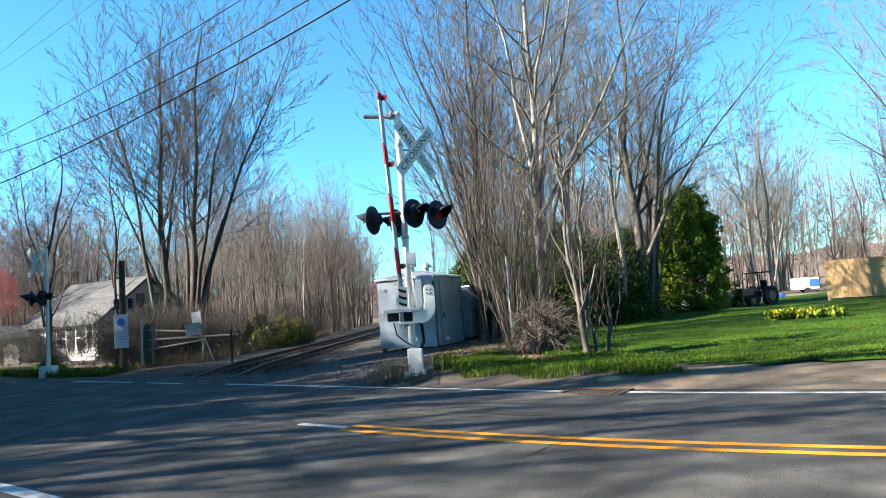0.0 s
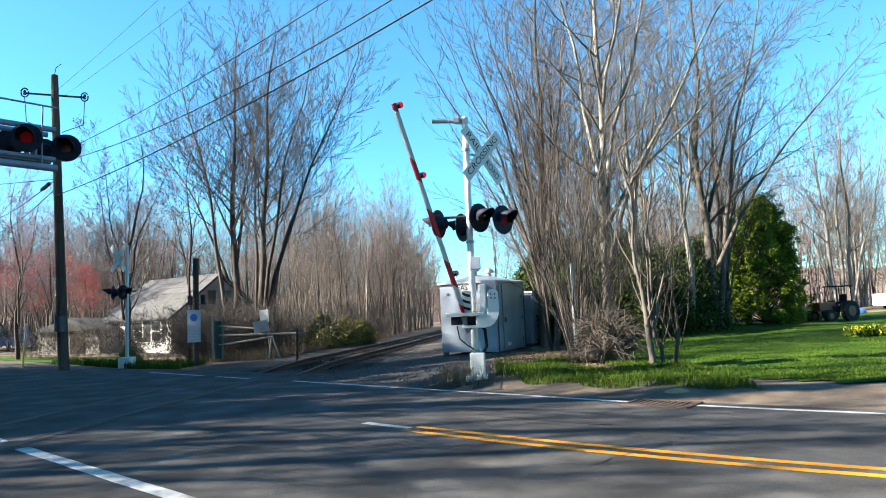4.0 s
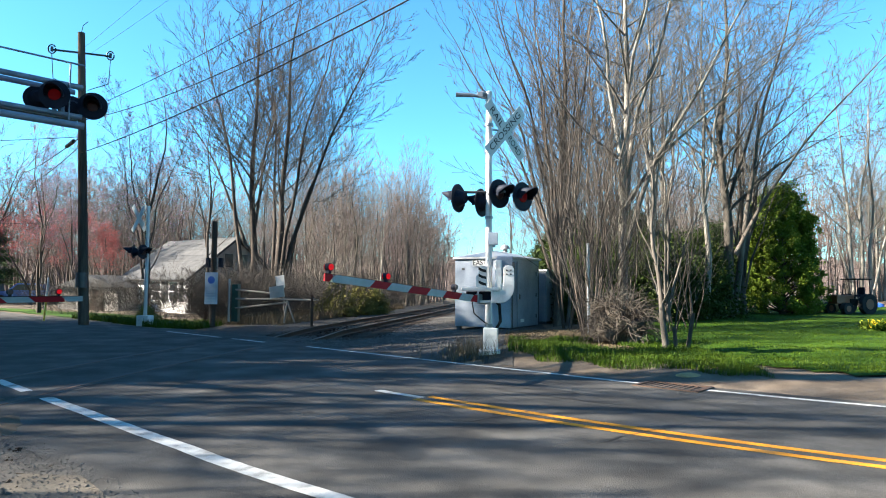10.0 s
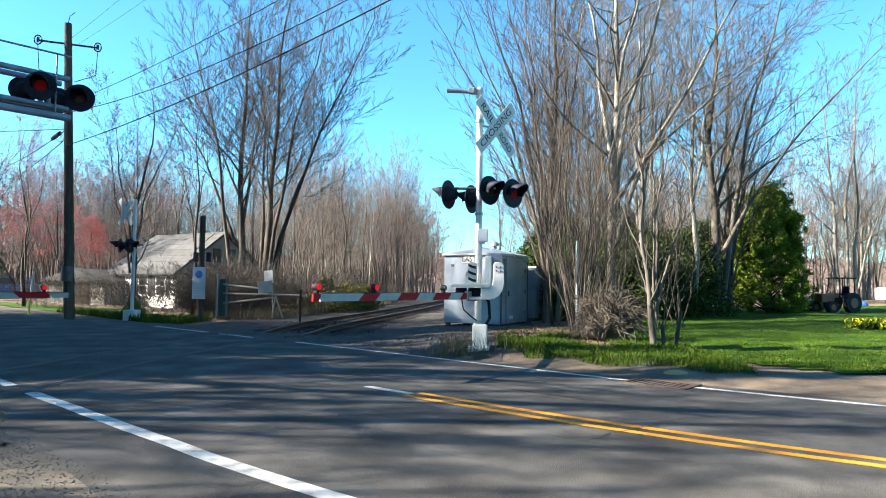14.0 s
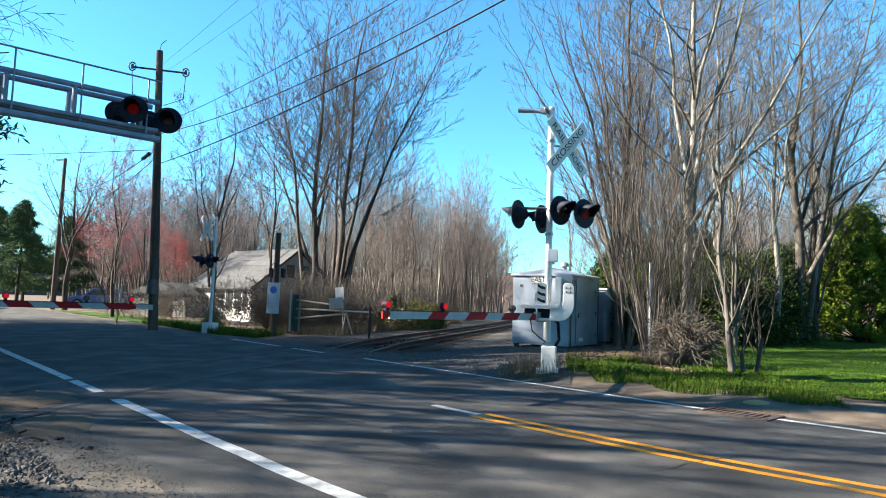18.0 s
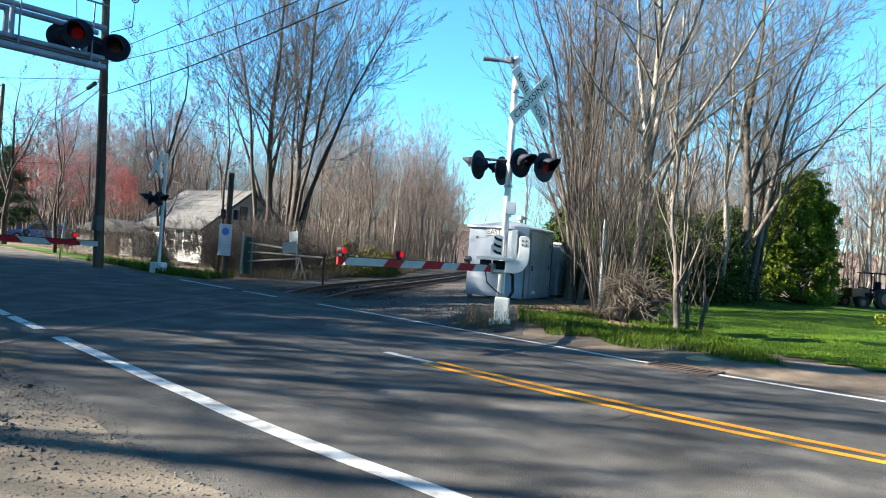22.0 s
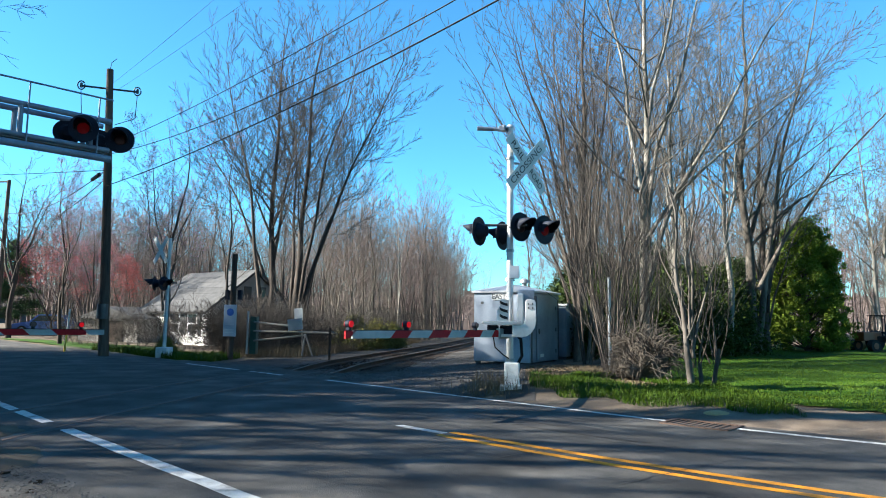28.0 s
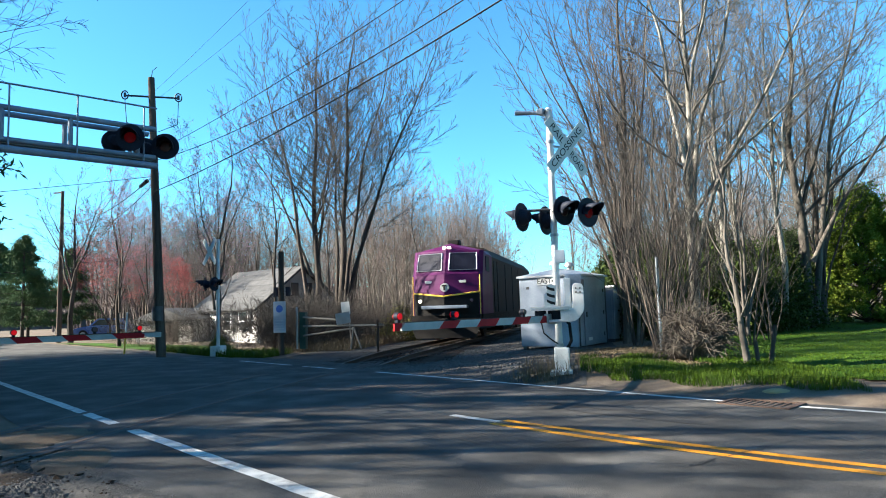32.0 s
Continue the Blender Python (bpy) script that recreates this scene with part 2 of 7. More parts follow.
PURPLE = mat("purple_gloss_paint", [(0.05, 0.004, 0.042), (0.08, 0.008, 0.064)], 1.5, 0.56, bump=0.03, coat=0.06)
LOCO_GREY = mat("sooty_brown_grey_paint", [(0.022, 0.015, 0.012), (0.045, 0.032, 0.026)], 1.2, 0.75, bump=0.1, stretch=(1, 1, 0.3))
LOCO_DARK = mat("dark_underframe", [(0.0075, 0.007, 0.0065), (0.0175, 0.016, 0.015)], 3, 0.7, bump=0.3)
TRIM_YELLOW = mat("yellow_stripe_paint", [(0.65, 0.42, 0.05), (0.75, 0.5, 0.07)], 3, 0.4, bump=0.02)
HEADLAMP = mat("lit_headlamp", [(0.9, 0.85, 0.7), (0.95, 0.9, 0.75)], 3, 0.3, bump=0, emit=(1.0, 0.87, 0.62), power=1.2)
COACH = mat("brushed_steel_coach", [(0.4, 0.41, 0.43), (0.6, 0.61, 0.63)], 1, 0.35, 0.8, bump=0.05, stretch=(0.1, 1, 4))
TRACTOR_ORANGE = mat("faded_orange_paint", [(0.12, 0.03, 0.008), (0.18, 0.05, 0.014)], 3, 0.5, bump=0.05)
TRACTOR_RED = mat("red_machine_paint", [(0.12, 0.008, 0.008), (0.17, 0.014, 0.012)], 3, 0.45, bump=0.05)
TYRE = mat("tyre_rubber", [(0.015, 0.015, 0.015), (0.035, 0.035, 0.035)], 4, 0.85, bump=0.3)
CAR_BLUE = mat("blue_car_paint", [(0.05, 0.1, 0.28), (0.08, 0.15, 0.36)], 2, 0.25, 0.2, bump=0, coat=0.5)
CAR_WHITE = mat("pale_car_paint", [(0.6, 0.62, 0.64), (0.74, 0.75, 0.76)], 2, 0.25, bump=0, coat=0.5)
TARP_BLUE = mat("blue_tarpaulin", [(0.02, 0.08, 0.4), (0.04, 0.14, 0.55)], 3, 0.5, bump=0.3, fine=10)
PETAL = mat("daffodil_petals", [(0.75, 0.52, 0.02), (0.85, 0.65, 0.04)], 4, 0.6, bump=0)
CABLE = mat("black_cable", [(0.006, 0.006, 0.007), (0.012, 0.012, 0.013)], 4, 0.6, bump=0)
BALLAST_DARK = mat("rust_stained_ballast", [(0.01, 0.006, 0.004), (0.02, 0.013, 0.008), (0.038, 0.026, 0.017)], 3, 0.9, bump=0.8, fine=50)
# darker copy of the evergreen green, shade under the trees mixed in
LEAF_MID = mat("evergreen_leaf_painted_shade", [(0.009, 0.017, 0.003), (0.022, 0.038, 0.005), (0.05, 0.07, 0.01)], 1.2, 0.7, bump=0, fine=8)

# darker copy of the white sheet, holding the arms' shaded side in its colour
ARM_WHITE = mat("shade_darkened_white_sheet", [(0.24, 0.25, 0.25), (0.34, 0.345, 0.34)], 5, 0.55, bump=0.03)
DIRT = mat("brown_roadside_dirt", [(0.055, 0.042, 0.031), (0.11, 0.086, 0.064), (0.19, 0.152, 0.116)], 1.6, 0.95, bump=0.9, fine=50)
LOCO_GLASS = mat("tinted_cab_glass", [(0.004, 0.005, 0.012), (0.01, 0.012, 0.024)], 2, 0.6, bump=0)
TWIG_WOODS = mat("pale_woodland_twigs", [(0.085, 0.072, 0.062), (0.18, 0.155, 0.133)], 2, 0.9, bump=0, vary=0.25)


# ---- building helpers ----
U, N = Vector((0.8, -0.6, 0)), Vector((0.6, 0.8, 0))   # along the road and across it
rnd = random.Random(7)


def part(name, bm, material, parent=None, label="", smooth=False):
    me = bpy.data.meshes.new(name)
    bm.to_mesh(me)
    bm.free()
    if smooth:
        me.shade_smooth()
    me.materials.append(material)
    ob = new(name, me)
    ob.parent = parent
    return tagged(ob, label)


def thing(name, m, label, category, group="", kind=""):
    ob = new(name)
    ob.empty_display_size = 0.2
    ob.matrix_basis = m
    return tagged(ob, label, category, group, kind)


def box(bm, c, size, m=None, bevel=0.0):
    r = bmesh.ops.create_cube(bm, size=1, matrix=(m or Matrix()) @ Matrix.Translation(c) @ Matrix.Diagonal((*size, 1)))
    if bevel:
        edges = list({e for v in r["verts"] for e in v.link_edges})
        bmesh.ops.bevel(bm, geom=edges, offset=bevel, segments=2, affect="EDGES", profile=0.6)
    return bm


def rod(bm, a, b, ra, rb=None, seg=12, caps=True):
    a, b = Vector(a), Vector(b)
    d = b - a
    m = Matrix.Translation((a + b) / 2) @ d.to_track_quat("Z", "Y").to_matrix().to_4x4()
    bmesh.ops.create_cone(bm, cap_ends=caps, segments=seg, radius1=ra, radius2=ra if rb is None else rb, depth=d.length, matrix=m)
    return bm


def pipe(bm, pts, r, seg=8):
    for a, b in zip(pts, pts[1:]):
        rod(bm, a, b, r, seg=seg)
    for p in pts[1:-1]:
        bmesh.ops.create_uvsphere(bm, u_segments=seg, v_segments=6, radius=r, matrix=Matrix.Translation(p))
    return bm


def prism(bm, outline, depth, m=None):
    """A plate: outline in x, z; from y = 0 back to depth."""
    m = m or Matrix()
    a = [bm.verts.new(m @ Vector((x, 0, z))) for x, z in outline]
    b = [bm.verts.new(m @ Vector((x, depth, z))) for x, z in outline]
    bm.faces.new(a)
    bm.faces.new(b[::-1])
    for i in range(len(a)):
        j = (i + 1) % len(a)
        bm.faces.new((a[j], a[i], b[i], b[j]))
    bmesh.ops.recalc_face_normals(bm, faces=bm.faces)
    return bm


def raw(name, verts, faces, material, parent=None, smooth=False):
    me = bpy.data.meshes.new(name)
    me.from_pydata(verts, [], faces)
    if smooth:
        me.shade_smooth()
    me.materials.append(material)
    ob = new(name, me)
    ob.parent = parent
    return ob


def words(name, text, size, m, material, parent, fit=None):
    """Lettering in the built-in font, turned into a mesh; lies in x, y of m."""
    cu = bpy.data.curves.new(name, "FONT")
    cu.body, cu.size, cu.align_x, cu.align_y, cu.extrude = text, size, "CENTER", "CENTER", 0.001
    tmp = bpy.data.objects.new(name, cu)
    me = bpy.data.meshes.new_from_object(tmp)
    bpy.data.objects.remove(tmp)
    if fit:
        xs = [v.co.x for v in me.vertices]
        ys = [v.co.y for v in me.vertices]
        sx, sy = fit[0] / (max(xs) - min(xs)), fit[1] / (max(ys) - min(ys))
        for v in me.vertices:
            v.co.x, v.co.y = v.co.x * sx, v.co.y * sy
    me.materials.append(material)
    ob = new(name, me)
    ob.parent = parent
    ob.matrix_basis = m
    return ob


# ---- the lie of the land ----
def bend(s):
    if s < -5:
        return 0.0
    return 0.022 * (s + 5) ** 2 if s < 2 else 0.022 * 49 + 0.31 * (s - 2)


def road(s, n, z=0.0):
    p = U * s + N * (n + bend(s))
    return Vector((p.x, p.y, z))


def smoothstep(a, b, x):
    t = min(1, max(0, (x - a) / (b - a)))
    return t * t * (3 - 2 * t)


def track_x(y):
    if y < 28:
        return -6.47 + 0.042 * max(0, y - 8)
    return -6.47 + 2.6 * (1 - math.exp(-(y - 16) / 28)) - 0.067


def track_z(y):
    return -0.2 * smoothstep(13.5, 20, y) - 0.004 * max(0, min(y, 95) - 20)


def land(x, y):
    """Height of the ground."""
    s, n = x * U.x + y * U.y, x * N.x + y * N.y
    n -= bend(s)
    z = 0.0
    bank = smoothstep(9.0, 10.6, n) * smoothstep(-4.2, -1.0, x)
    z += 0.14 * bank + 0.05 * bank * noise.noise(Vector((x * 0.6, y * 0.6, 3)))
    z += 0.45 * smoothstep(14, 34, x) * smoothstep(12, 30, y)
    if y > 13.5:
        z += track_z(y) * (1 - smoothstep(-4, 4, x)) * smoothstep(-30, -9, x) * smoothstep(9.2, 11.5, n)
    z += 0.13 * math.exp(-((x + 0.3) ** 2 + (y - 12.6) ** 2) / 1.1) * smoothstep(8.95, 9.5, n)
    if n < 1.9 or n > 9.0:
        z += 0.03 * noise.noise(Vector((x * 0.35, y * 0.35, 0))) * smoothstep(0, 1.5, max(1.9 - n, n - 9.0)) - 0.012
    else:
        z -= 0.03
    return z


def sheet(name, outline_ok, xs, ys, lift, material, label, category, kind="structure"):
    """A piece of ground laid over the land, where outline_ok(x, y) holds."""
    idx, verts, faces = {}, [], []
    for j in range(len(ys) - 1):
        for i in range(len(xs) - 1):
            if not outline_ok((xs[i] + xs[i + 1]) / 2, (ys[j] + ys[j + 1]) / 2):
                continue
            f = []
            for a, b in ((i, j), (i + 1, j), (i + 1, j + 1), (i, j + 1)):
                if (a, b) not in idx:
                    idx[a, b] = len(verts)
                    verts.append((xs[a], ys[b], land(xs[a], ys[b]) + lift))
                f.append(idx[a, b])
            faces.append(f)
    return tagged(raw(name, verts, faces, material, smooth=True), label, category, kind=kind)


def steps(a, b, d):
    return [a + (b - a) * i / round((b - a) / d) for i in range(round((b - a) / d) + 1)]


def rn(x, y):
    s = x * U.x + y * U.y
    return s, x * N.x + y * N.y - bend(s)


# ---- ground, road, track bed ----
fine_x = [-3000, -800, -300, -150, -100] + steps(-70, -14, 2.0) + steps(-13, 25, 0.5) + steps(27, 70, 2.0) + [100, 160, 300, 800, 3000]
fine_y = [-3000, -800, -300, -100, -50, -20] + steps(-10, 0, 1.0) + steps(0.5, 30, 0.5) + steps(32, 100, 2.0) + [150, 300, 800, 3000]
sheet("ground", lambda x, y: True, fine_x, fine_y, 0.0, SOIL, "brown leaf litter and bare soil under the trees", "ground")

verts, faces = [], []
rs = [-160, -120, -90, -70, -50, -40, -32, -26] + steps(-22, 12, 0.5) + [16, 22, 30, 45, 70, 110]
rw = [1.75, 2.2, 3.5, 5.6, 7.2, 8.6, 9.15]
for s in rs:
    for k, n in enumerate(rw):
        edge = 0.12 * noise.noise(Vector((s * 0.9, n, 5))) if k in (0, len(rw) - 1) else 0
        verts.append(road(s, n + edge, 0.0 + 0.03 * (1 - ((n - 5.6) / 3.6) ** 2)))
for i in range(len(rs) - 1):
    for k in range(len(rw) - 1):
        a = i * len(rw) + k
        faces.append((a, a + len(rw), a + len(rw) + 1, a + 1))
raw_road = tagged(raw("road", verts, faces, ASPHALT, smooth=True), "worn grey asphalt two-lane road crossing the track", "road", kind="structure")


def crown(n):
    return 0.03 * (1 - ((n - 5.6) / 3.6) ** 2)


def stripe(name, s0, s1, n0, wide, material, label, parent=None, wob=0.012):
    verts, faces = [], []
    ss = steps(s0, s1, 0.25)
    for i, s in enumerate(ss):
        w = wob * noise.noise(Vector((s * 2, n0, 1)))
        for d in (-0.5, 0.5):
            n = n0 + d * wide + w + 0.4 * wob * noise.noise(Vector((s * 9, n0 + d, 2)))
            verts.append(road(s, n, crown(n) + 0.004))
        if i:
            a = 2 * i - 2
            faces.append((a, a + 2, a + 3, a + 1))
    return tagged(raw(name, verts, faces, material), label, "road marking", kind="structure")


stripe("edge_line", -8.85, 10, 2.62, 0.15, LINE_WHITE, "white edge line on the near side of the road")
stripe("edge_line", -40, -9.55, 2.62, 0.14, LINE_WHITE, "white edge line beyond the track")
stripe("edge_line", -12.3, -4.42, 8.82, 0.12, LINE_WHITE, "white edge line along the far lane")
stripe("edge_line", -3.5, 20, 8.83, 0.12, LINE_WHITE, "white edge line in front of the lawn")
stripe("edge_line", -15.4, -13.9, 8.75, 0.12, LINE_WHITE, "short white edge line between rail and post")
stripe("edge_line", -19, -16, 8.75, 0.12, LINE_WHITE, "faded white edge line by the far mast")
stripe("centre_line", -5.6, 30, 5.56, 0.11, LINE_YELLOW, "yellow centre line, one of a pair")
stripe("centre_line", -5.6, 30, 5.80, 0.11, LINE_YELLOW, "yellow centre line, one of a pair")
stripe("stop_line_remnant", -6.4, -5.6, 5.68, 0.12, LINE_WHITE, "worn end of a white line on asphalt")

# a long dark shape laid just above the road surface
def patch(s, n, ds, dn, label):
    verts, faces = [], []
    k = 14
    for i in range(k):
        a = 6.283 * i / k
        e = 1 + 0.18 * noise.noise(Vector((math.cos(a) * 2 + s, math.sin(a) * 2, n)))
        q = (abs(math.cos(a)) ** 0.5 * math.copysign(1, math.cos(a)), abs(math.sin(a)) ** 0.5 * math.copysign(1, math.sin(a)))
        verts.append(road(s + ds * q[0] * e, n + dn * q[1] * e, crown(n + dn * q[1]) + 0.005))
    tagged(raw("dark_road_blot", verts, [tuple(range(k))], DARK_BLOT), label, "asphalt patch", kind="structure")


patch(-4.65, 6.98, 0.95, 0.14, "dark streak on the far lane's asphalt")
patch(-5.3, 7.3, 0.8, 0.12, "dark streak on the asphalt")

# sealed cracks across and along the lanes
def crack(s, n, ds, dn, count, wide):
    verts, faces = [], []
    for i in range(count + 1):
        k = i / count
        a, b = s + ds * k + 0.05 * noise.noise(Vector((k * 9, s, n))), n + dn * k + 0.05 * noise.noise(Vector((k * 9, n, s)))
        w = wide * (0.6 + 0.4 * noise.noise(Vector((k * 7, n, 9))))
        for d in (-1, 1):
            verts.append(road(a + d * w * (abs(dn) > abs(ds)), b + d * w * (abs(ds) >= abs(dn)), crown(b) + 0.006))
        if i:
            a = 2 * i - 2
            faces.append((a, a + 2, a + 3, a + 1))
    tagged(raw("road_crack", verts, faces, TAR), "thin dark crack in the asphalt", "crack", kind="structure")


crack(-2.95, 4.9, 0.25, 1.7, 14, 0.012)
crack(-4.3, 5.0, 0.15, 1.2, 12, 0.012)
crack(-5.5, 6.6, 3.2, 0.2, 24, 0.01)
crack(-9.4, 1.9, 0.7, 0.9, 10, 0.012)

sheet("gravel_shoulder", lambda x, y: -5.3 + 0.5 * noise.noise(Vector((x * 1.5, y * 1.5, 6))) < rn(x, y)[0] < 14 and -8 < rn(x, y)[1] < 2.45 and x > -5.4, steps(-8, 22, 0.25), steps(-14, 10, 0.25), 0.008, SAND, "pale sandy gravel shoulder beside the road", "gravel shoulder")
# stony ground; its dark grey also stands in for shade on the shoulder
sheet("stony_shoulder", lambda x, y: -8.3 < rn(x, y)[0] < -5.3 + 0.5 * noise.noise(Vector((x * 1.5, y * 1.5, 6))) and -8 < rn(x, y)[1] < 2.45 and x > -5.4, steps(-8, 22, 0.25), steps(-14, 10, 0.25), 0.008, GRAVEL, "stony dirt between rail and road edge, dark grey partly for shade", "gravel")
sheet("sandy_shoulder", lambda x, y: rn(x, y)[0] > -9.5 and 8.75 < rn(x, y)[1] < 11.0 + 0.5 * noise.noise(Vector((x * 0.7, y * 0.7, 0))) - 1.3 * smoothstep(-4.5, -6.5, rn(x, y)[0]), steps(-2, 34, 0.25), steps(-18, 16, 0.25), 0.006, DIRT, "strip of sand and dirt between road and grass", "dirt shoulder")
sheet("lawn", lambda x, y: x > 2.2 and rn(x, y)[1] > 11.0 + 0.3 * noise.noise(Vector((x, y, 0))) and y < 42 and x < 45 and y < 19 + 2.5 * (x - 2) and x * 0.2 + y > 4, steps(2, 46, 0.4), steps(-20, 44, 0.4), 0.03, LAWN, "mown green lawn with long tree shadows", "lawn")
sheet("far_lawn", lambda x, y: rn(x, y)[1] > 9.6 and -60 < x < -16.5 and y < 30 - 0.35 * (x + 16), steps(-60, -16, 0.5), steps(18, 48, 0.5), 0.03, LAWN, "green verge beside the far road", "lawn")
sheet("gravel_yard", lambda x, y: rn(x, y)[1] > 9.05 and -4.6 < x - track_x(y) < 9.0 + 0.5 * noise.noise(Vector((x, y, 2))) and x < -0.2 + 0.12 * (y - 12) and y < 60, steps(-11.5, 4, 0.5), steps(10, 60, 0.5), 0.015, GRAVEL, "grey gravel and dirt beside the track", "gravel")

# pale strip along the outer edge of the far road
sheet("driveway", lambda x, y: 9.0 < rn(x, y)[1] < 12.0 and -33 < rn(x, y)[0] < -24.5, steps(-35, -12, 0.4), steps(18, 34, 0.4), 0.02, SAND, "pale sandy strip beside the far road", "driveway")


# ---- track: two rails on ties in ballast, rubber panels in the road ----
def rail_line(offset):
    prof = [(-0.07, 0.0), (0.07, 0.0), (0.07, 0.015), (0.012, 0.03), (0.012, 0.11), (0.036, 0.12), (0.036, 0.15), (-0.036, 0.15), (-0.036, 0.12), (-0.012, 0.11), (-0.012, 0.03), (-0.07, 0.015)]
    ys = steps(-30, 4, 2) + steps(4.5, 17, 0.5) + steps(18, 120, 2) + steps(130, 1200, 10)
    verts, faces = [], []
    for i, y in enumerate(ys):
        n = rn(track_x(y) + offset, y)[1]
        off_road = 0 if 1.0 < n < 9.3 else smoothstep(9.3, 13.0, n) if n > 5 else smoothstep(1.0, -2.0, n)
        up = (crown(n) + 0.006) * (1 - off_road) - 0.15 + 0.2 * off_road
        for x, z in prof:
            verts.append((track_x(y) + offset + x, y, track_z(y) + z + up))
        if i:
            a, b, k = (i - 1) * len(prof), i * len(prof), len(prof)
            for j in range(k):
                faces.append((a + j, a + (j + 1) % k, b + (j + 1) % k, b + j))
    ob = raw("rail", verts, faces, RUST)
    ob.data.materials.append(RAILTOP)
    for p in ob.data.polygons:
        if p.index % len(prof) == 6 and ys[p.index // len(prof)] > 16:
            p.material_index = 1
    return ob


track = thing("railway_track", Matrix(), "rusty railway track on dark ties and grey ballast", "railway track", kind="structure")
for off in (-0.755, 0.755):
    rail_line(off).parent = track
bmt = bmesh.new()
box(bmt, (0, 0, 0), (2.6, 0.22, 0.16), bevel=0.015)
tie0 = part("tie", bmt, TIE, track)
tie0.location = (track_x(18), 18, track_z(18) - 0.075)
ty = [18.5 + 0.52 * k for k in range(90)] + [-14 + 0.52 * k for k in range(38)]
for y in ty:
    n = rn(track_x(y), y)[1]
    if 0.4 < n < 9.7:
        continue
    ob = new("tie", tie0.data)
    ob.parent = track
    ob.location = (track_x(y) + rnd.uniform(-0.03, 0.03), y, track_z(y) - 0.075 + rnd.uniform(-0.01, 0.01))
    ob.rotation_euler = (0, 0, rnd.uniform(-0.02, 0.02))
verts, faces = [], []
bed_ys = [y for y in steps(-12, 90, 0.75)] + steps(92, 1200, 12)
last = None
for y in bed_ys:
    ok = not 0.6 < rn(track_x(y), y)[1] < 9.6
    if ok:
        b = len(verts)
        for o, h in ((-2.3, -0.1), (-1.5, -0.0), (-0.6, -0.02), (0.6, -0.02), (1.5, -0.0), (2.3, -0.1)):
            verts.append((track_x(y) + o, y, track_z(y) + h + 0.02 + 0.015 * noise.noise(Vector((y, o, 7)))))
        if last is not None:
            faces += [(last + i, last + i + 1, b + i + 1, b + i) for i in range(5)]
        last = b
    else:
        last = None
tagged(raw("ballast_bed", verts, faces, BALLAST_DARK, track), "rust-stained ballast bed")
# worn tan ends of the crossing's surface, humped beside and between the rails
def hump(x, y, rx, ry, h, turn):
    bm = bmesh.new()
    bmesh.ops.create_uvsphere(bm, u_segments=28, v_segments=14, radius=1, matrix=pose(x, y, -0.04, 0, 0, turn) @ Matrix.Diagonal((rx, ry, h, 1)))
    for v in bm.verts:
        v.co += Vector((0.06 * noise.noise(v.co * 3), 0.06 * noise.noise(v.co * 3 + Vector((5, 0, 0))), 0.03 * noise.noise(v.co * 5)))
    tagged(part("crossing_apron", bm, APRON, None, smooth=True), "worn tan hump of crossing surface beside the rail", "pavement", kind="structure")


APRON = mat("worn_tan_asphalt", [(0.045, 0.033, 0.023), (0.085, 0.063, 0.043), (0.13, 0.098, 0.068)], 2, 0.9, bump=0.6, fine=70)
hump(-5.0, 5.85, 0.4, 0.7, 0.075, 30)
hump(-6.45, 7.0, 0.62, 0.7, 0.09, 20)
# flat black strips beside the rails paint the shaded flangeway grooves, with worn asphalt between
for off in (-0.755, 0.755):
    for side in (-0.085, 0.085):
        verts, faces = [], []
        for i, y in enumerate(steps(5.0, 17.0, 0.25)):
            n = rn(track_x(y) + off, y)[1]
            for d in (-0.04, 0.04):
                verts.append((track_x(y) + off + side + d + 0.006 * noise.noise(Vector((y * 3, off + side, d))), y, crown(min(9.1, max(1.9, n))) + 0.004))
            if i:
                faces.append((2 * i - 2, 2 * i, 2 * i + 1, 2 * i - 1))
        tagged(raw("flangeway", verts, faces, INK, track), "flat black strip for the shaded groove beside the rail")


def stones(name, count, place, low, high, material, label, category):
    """Many loose stones, joined."""
    r = random.Random(count)
    verts, faces = [], []
    base = [(1, 0, 0), (-1, 0, 0), (0, 1, 0), (0, -1, 0), (0, 0, 1), (0, 0, -1)]
    tri = [(0, 2, 4), (2, 1, 4), (1, 3, 4), (3, 0, 4), (2, 0, 5), (1, 2, 5), (3, 1, 5), (0, 3, 5)]
    for _ in range(count):
        p = place(r)
        if p is None:
            continue
        k = r.uniform(low, high) * (1 if r.random() < 0.9 else 1.5)
        e = Euler((r.uniform(0, 6), r.uniform(0, 6), r.uniform(0, 6))).to_matrix()
        a = len(verts)
        for v in base:
            q = e @ (Vector(v) * k * r.uniform(0.6, 1.1))
            verts.append((p[0] + q.x, p[1] + q.y, p[2] + q.z * 0.8))
        faces.extend([(a + i, a + j, a + l) for i, j, l in tri])
    return tagged(raw(name, verts, faces, material), label, category, kind="stuff")


def ballast_place(r):
    y = r.choice((r.uniform(14, 60), r.uniform(14, 30), r.uniform(-6, 6)))
    o = r.gauss(0, 1.5)
    x = track_x(y) + o
    n = rn(x, y)[1]
    if 1.7 < n < 9.2 or abs(o) > 3.4:
        return None
    if min(abs(o - 0.755), abs(o + 0.755)) < 0.06:
        return None
    if abs(o) < 1.4 and r.random() < 0.6:
        return None
    return x, y, track_z(y) - 0.02 + 0.03 * max(0, 1 - abs(o) / 3)


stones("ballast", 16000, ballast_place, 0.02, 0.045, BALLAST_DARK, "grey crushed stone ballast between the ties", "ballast")


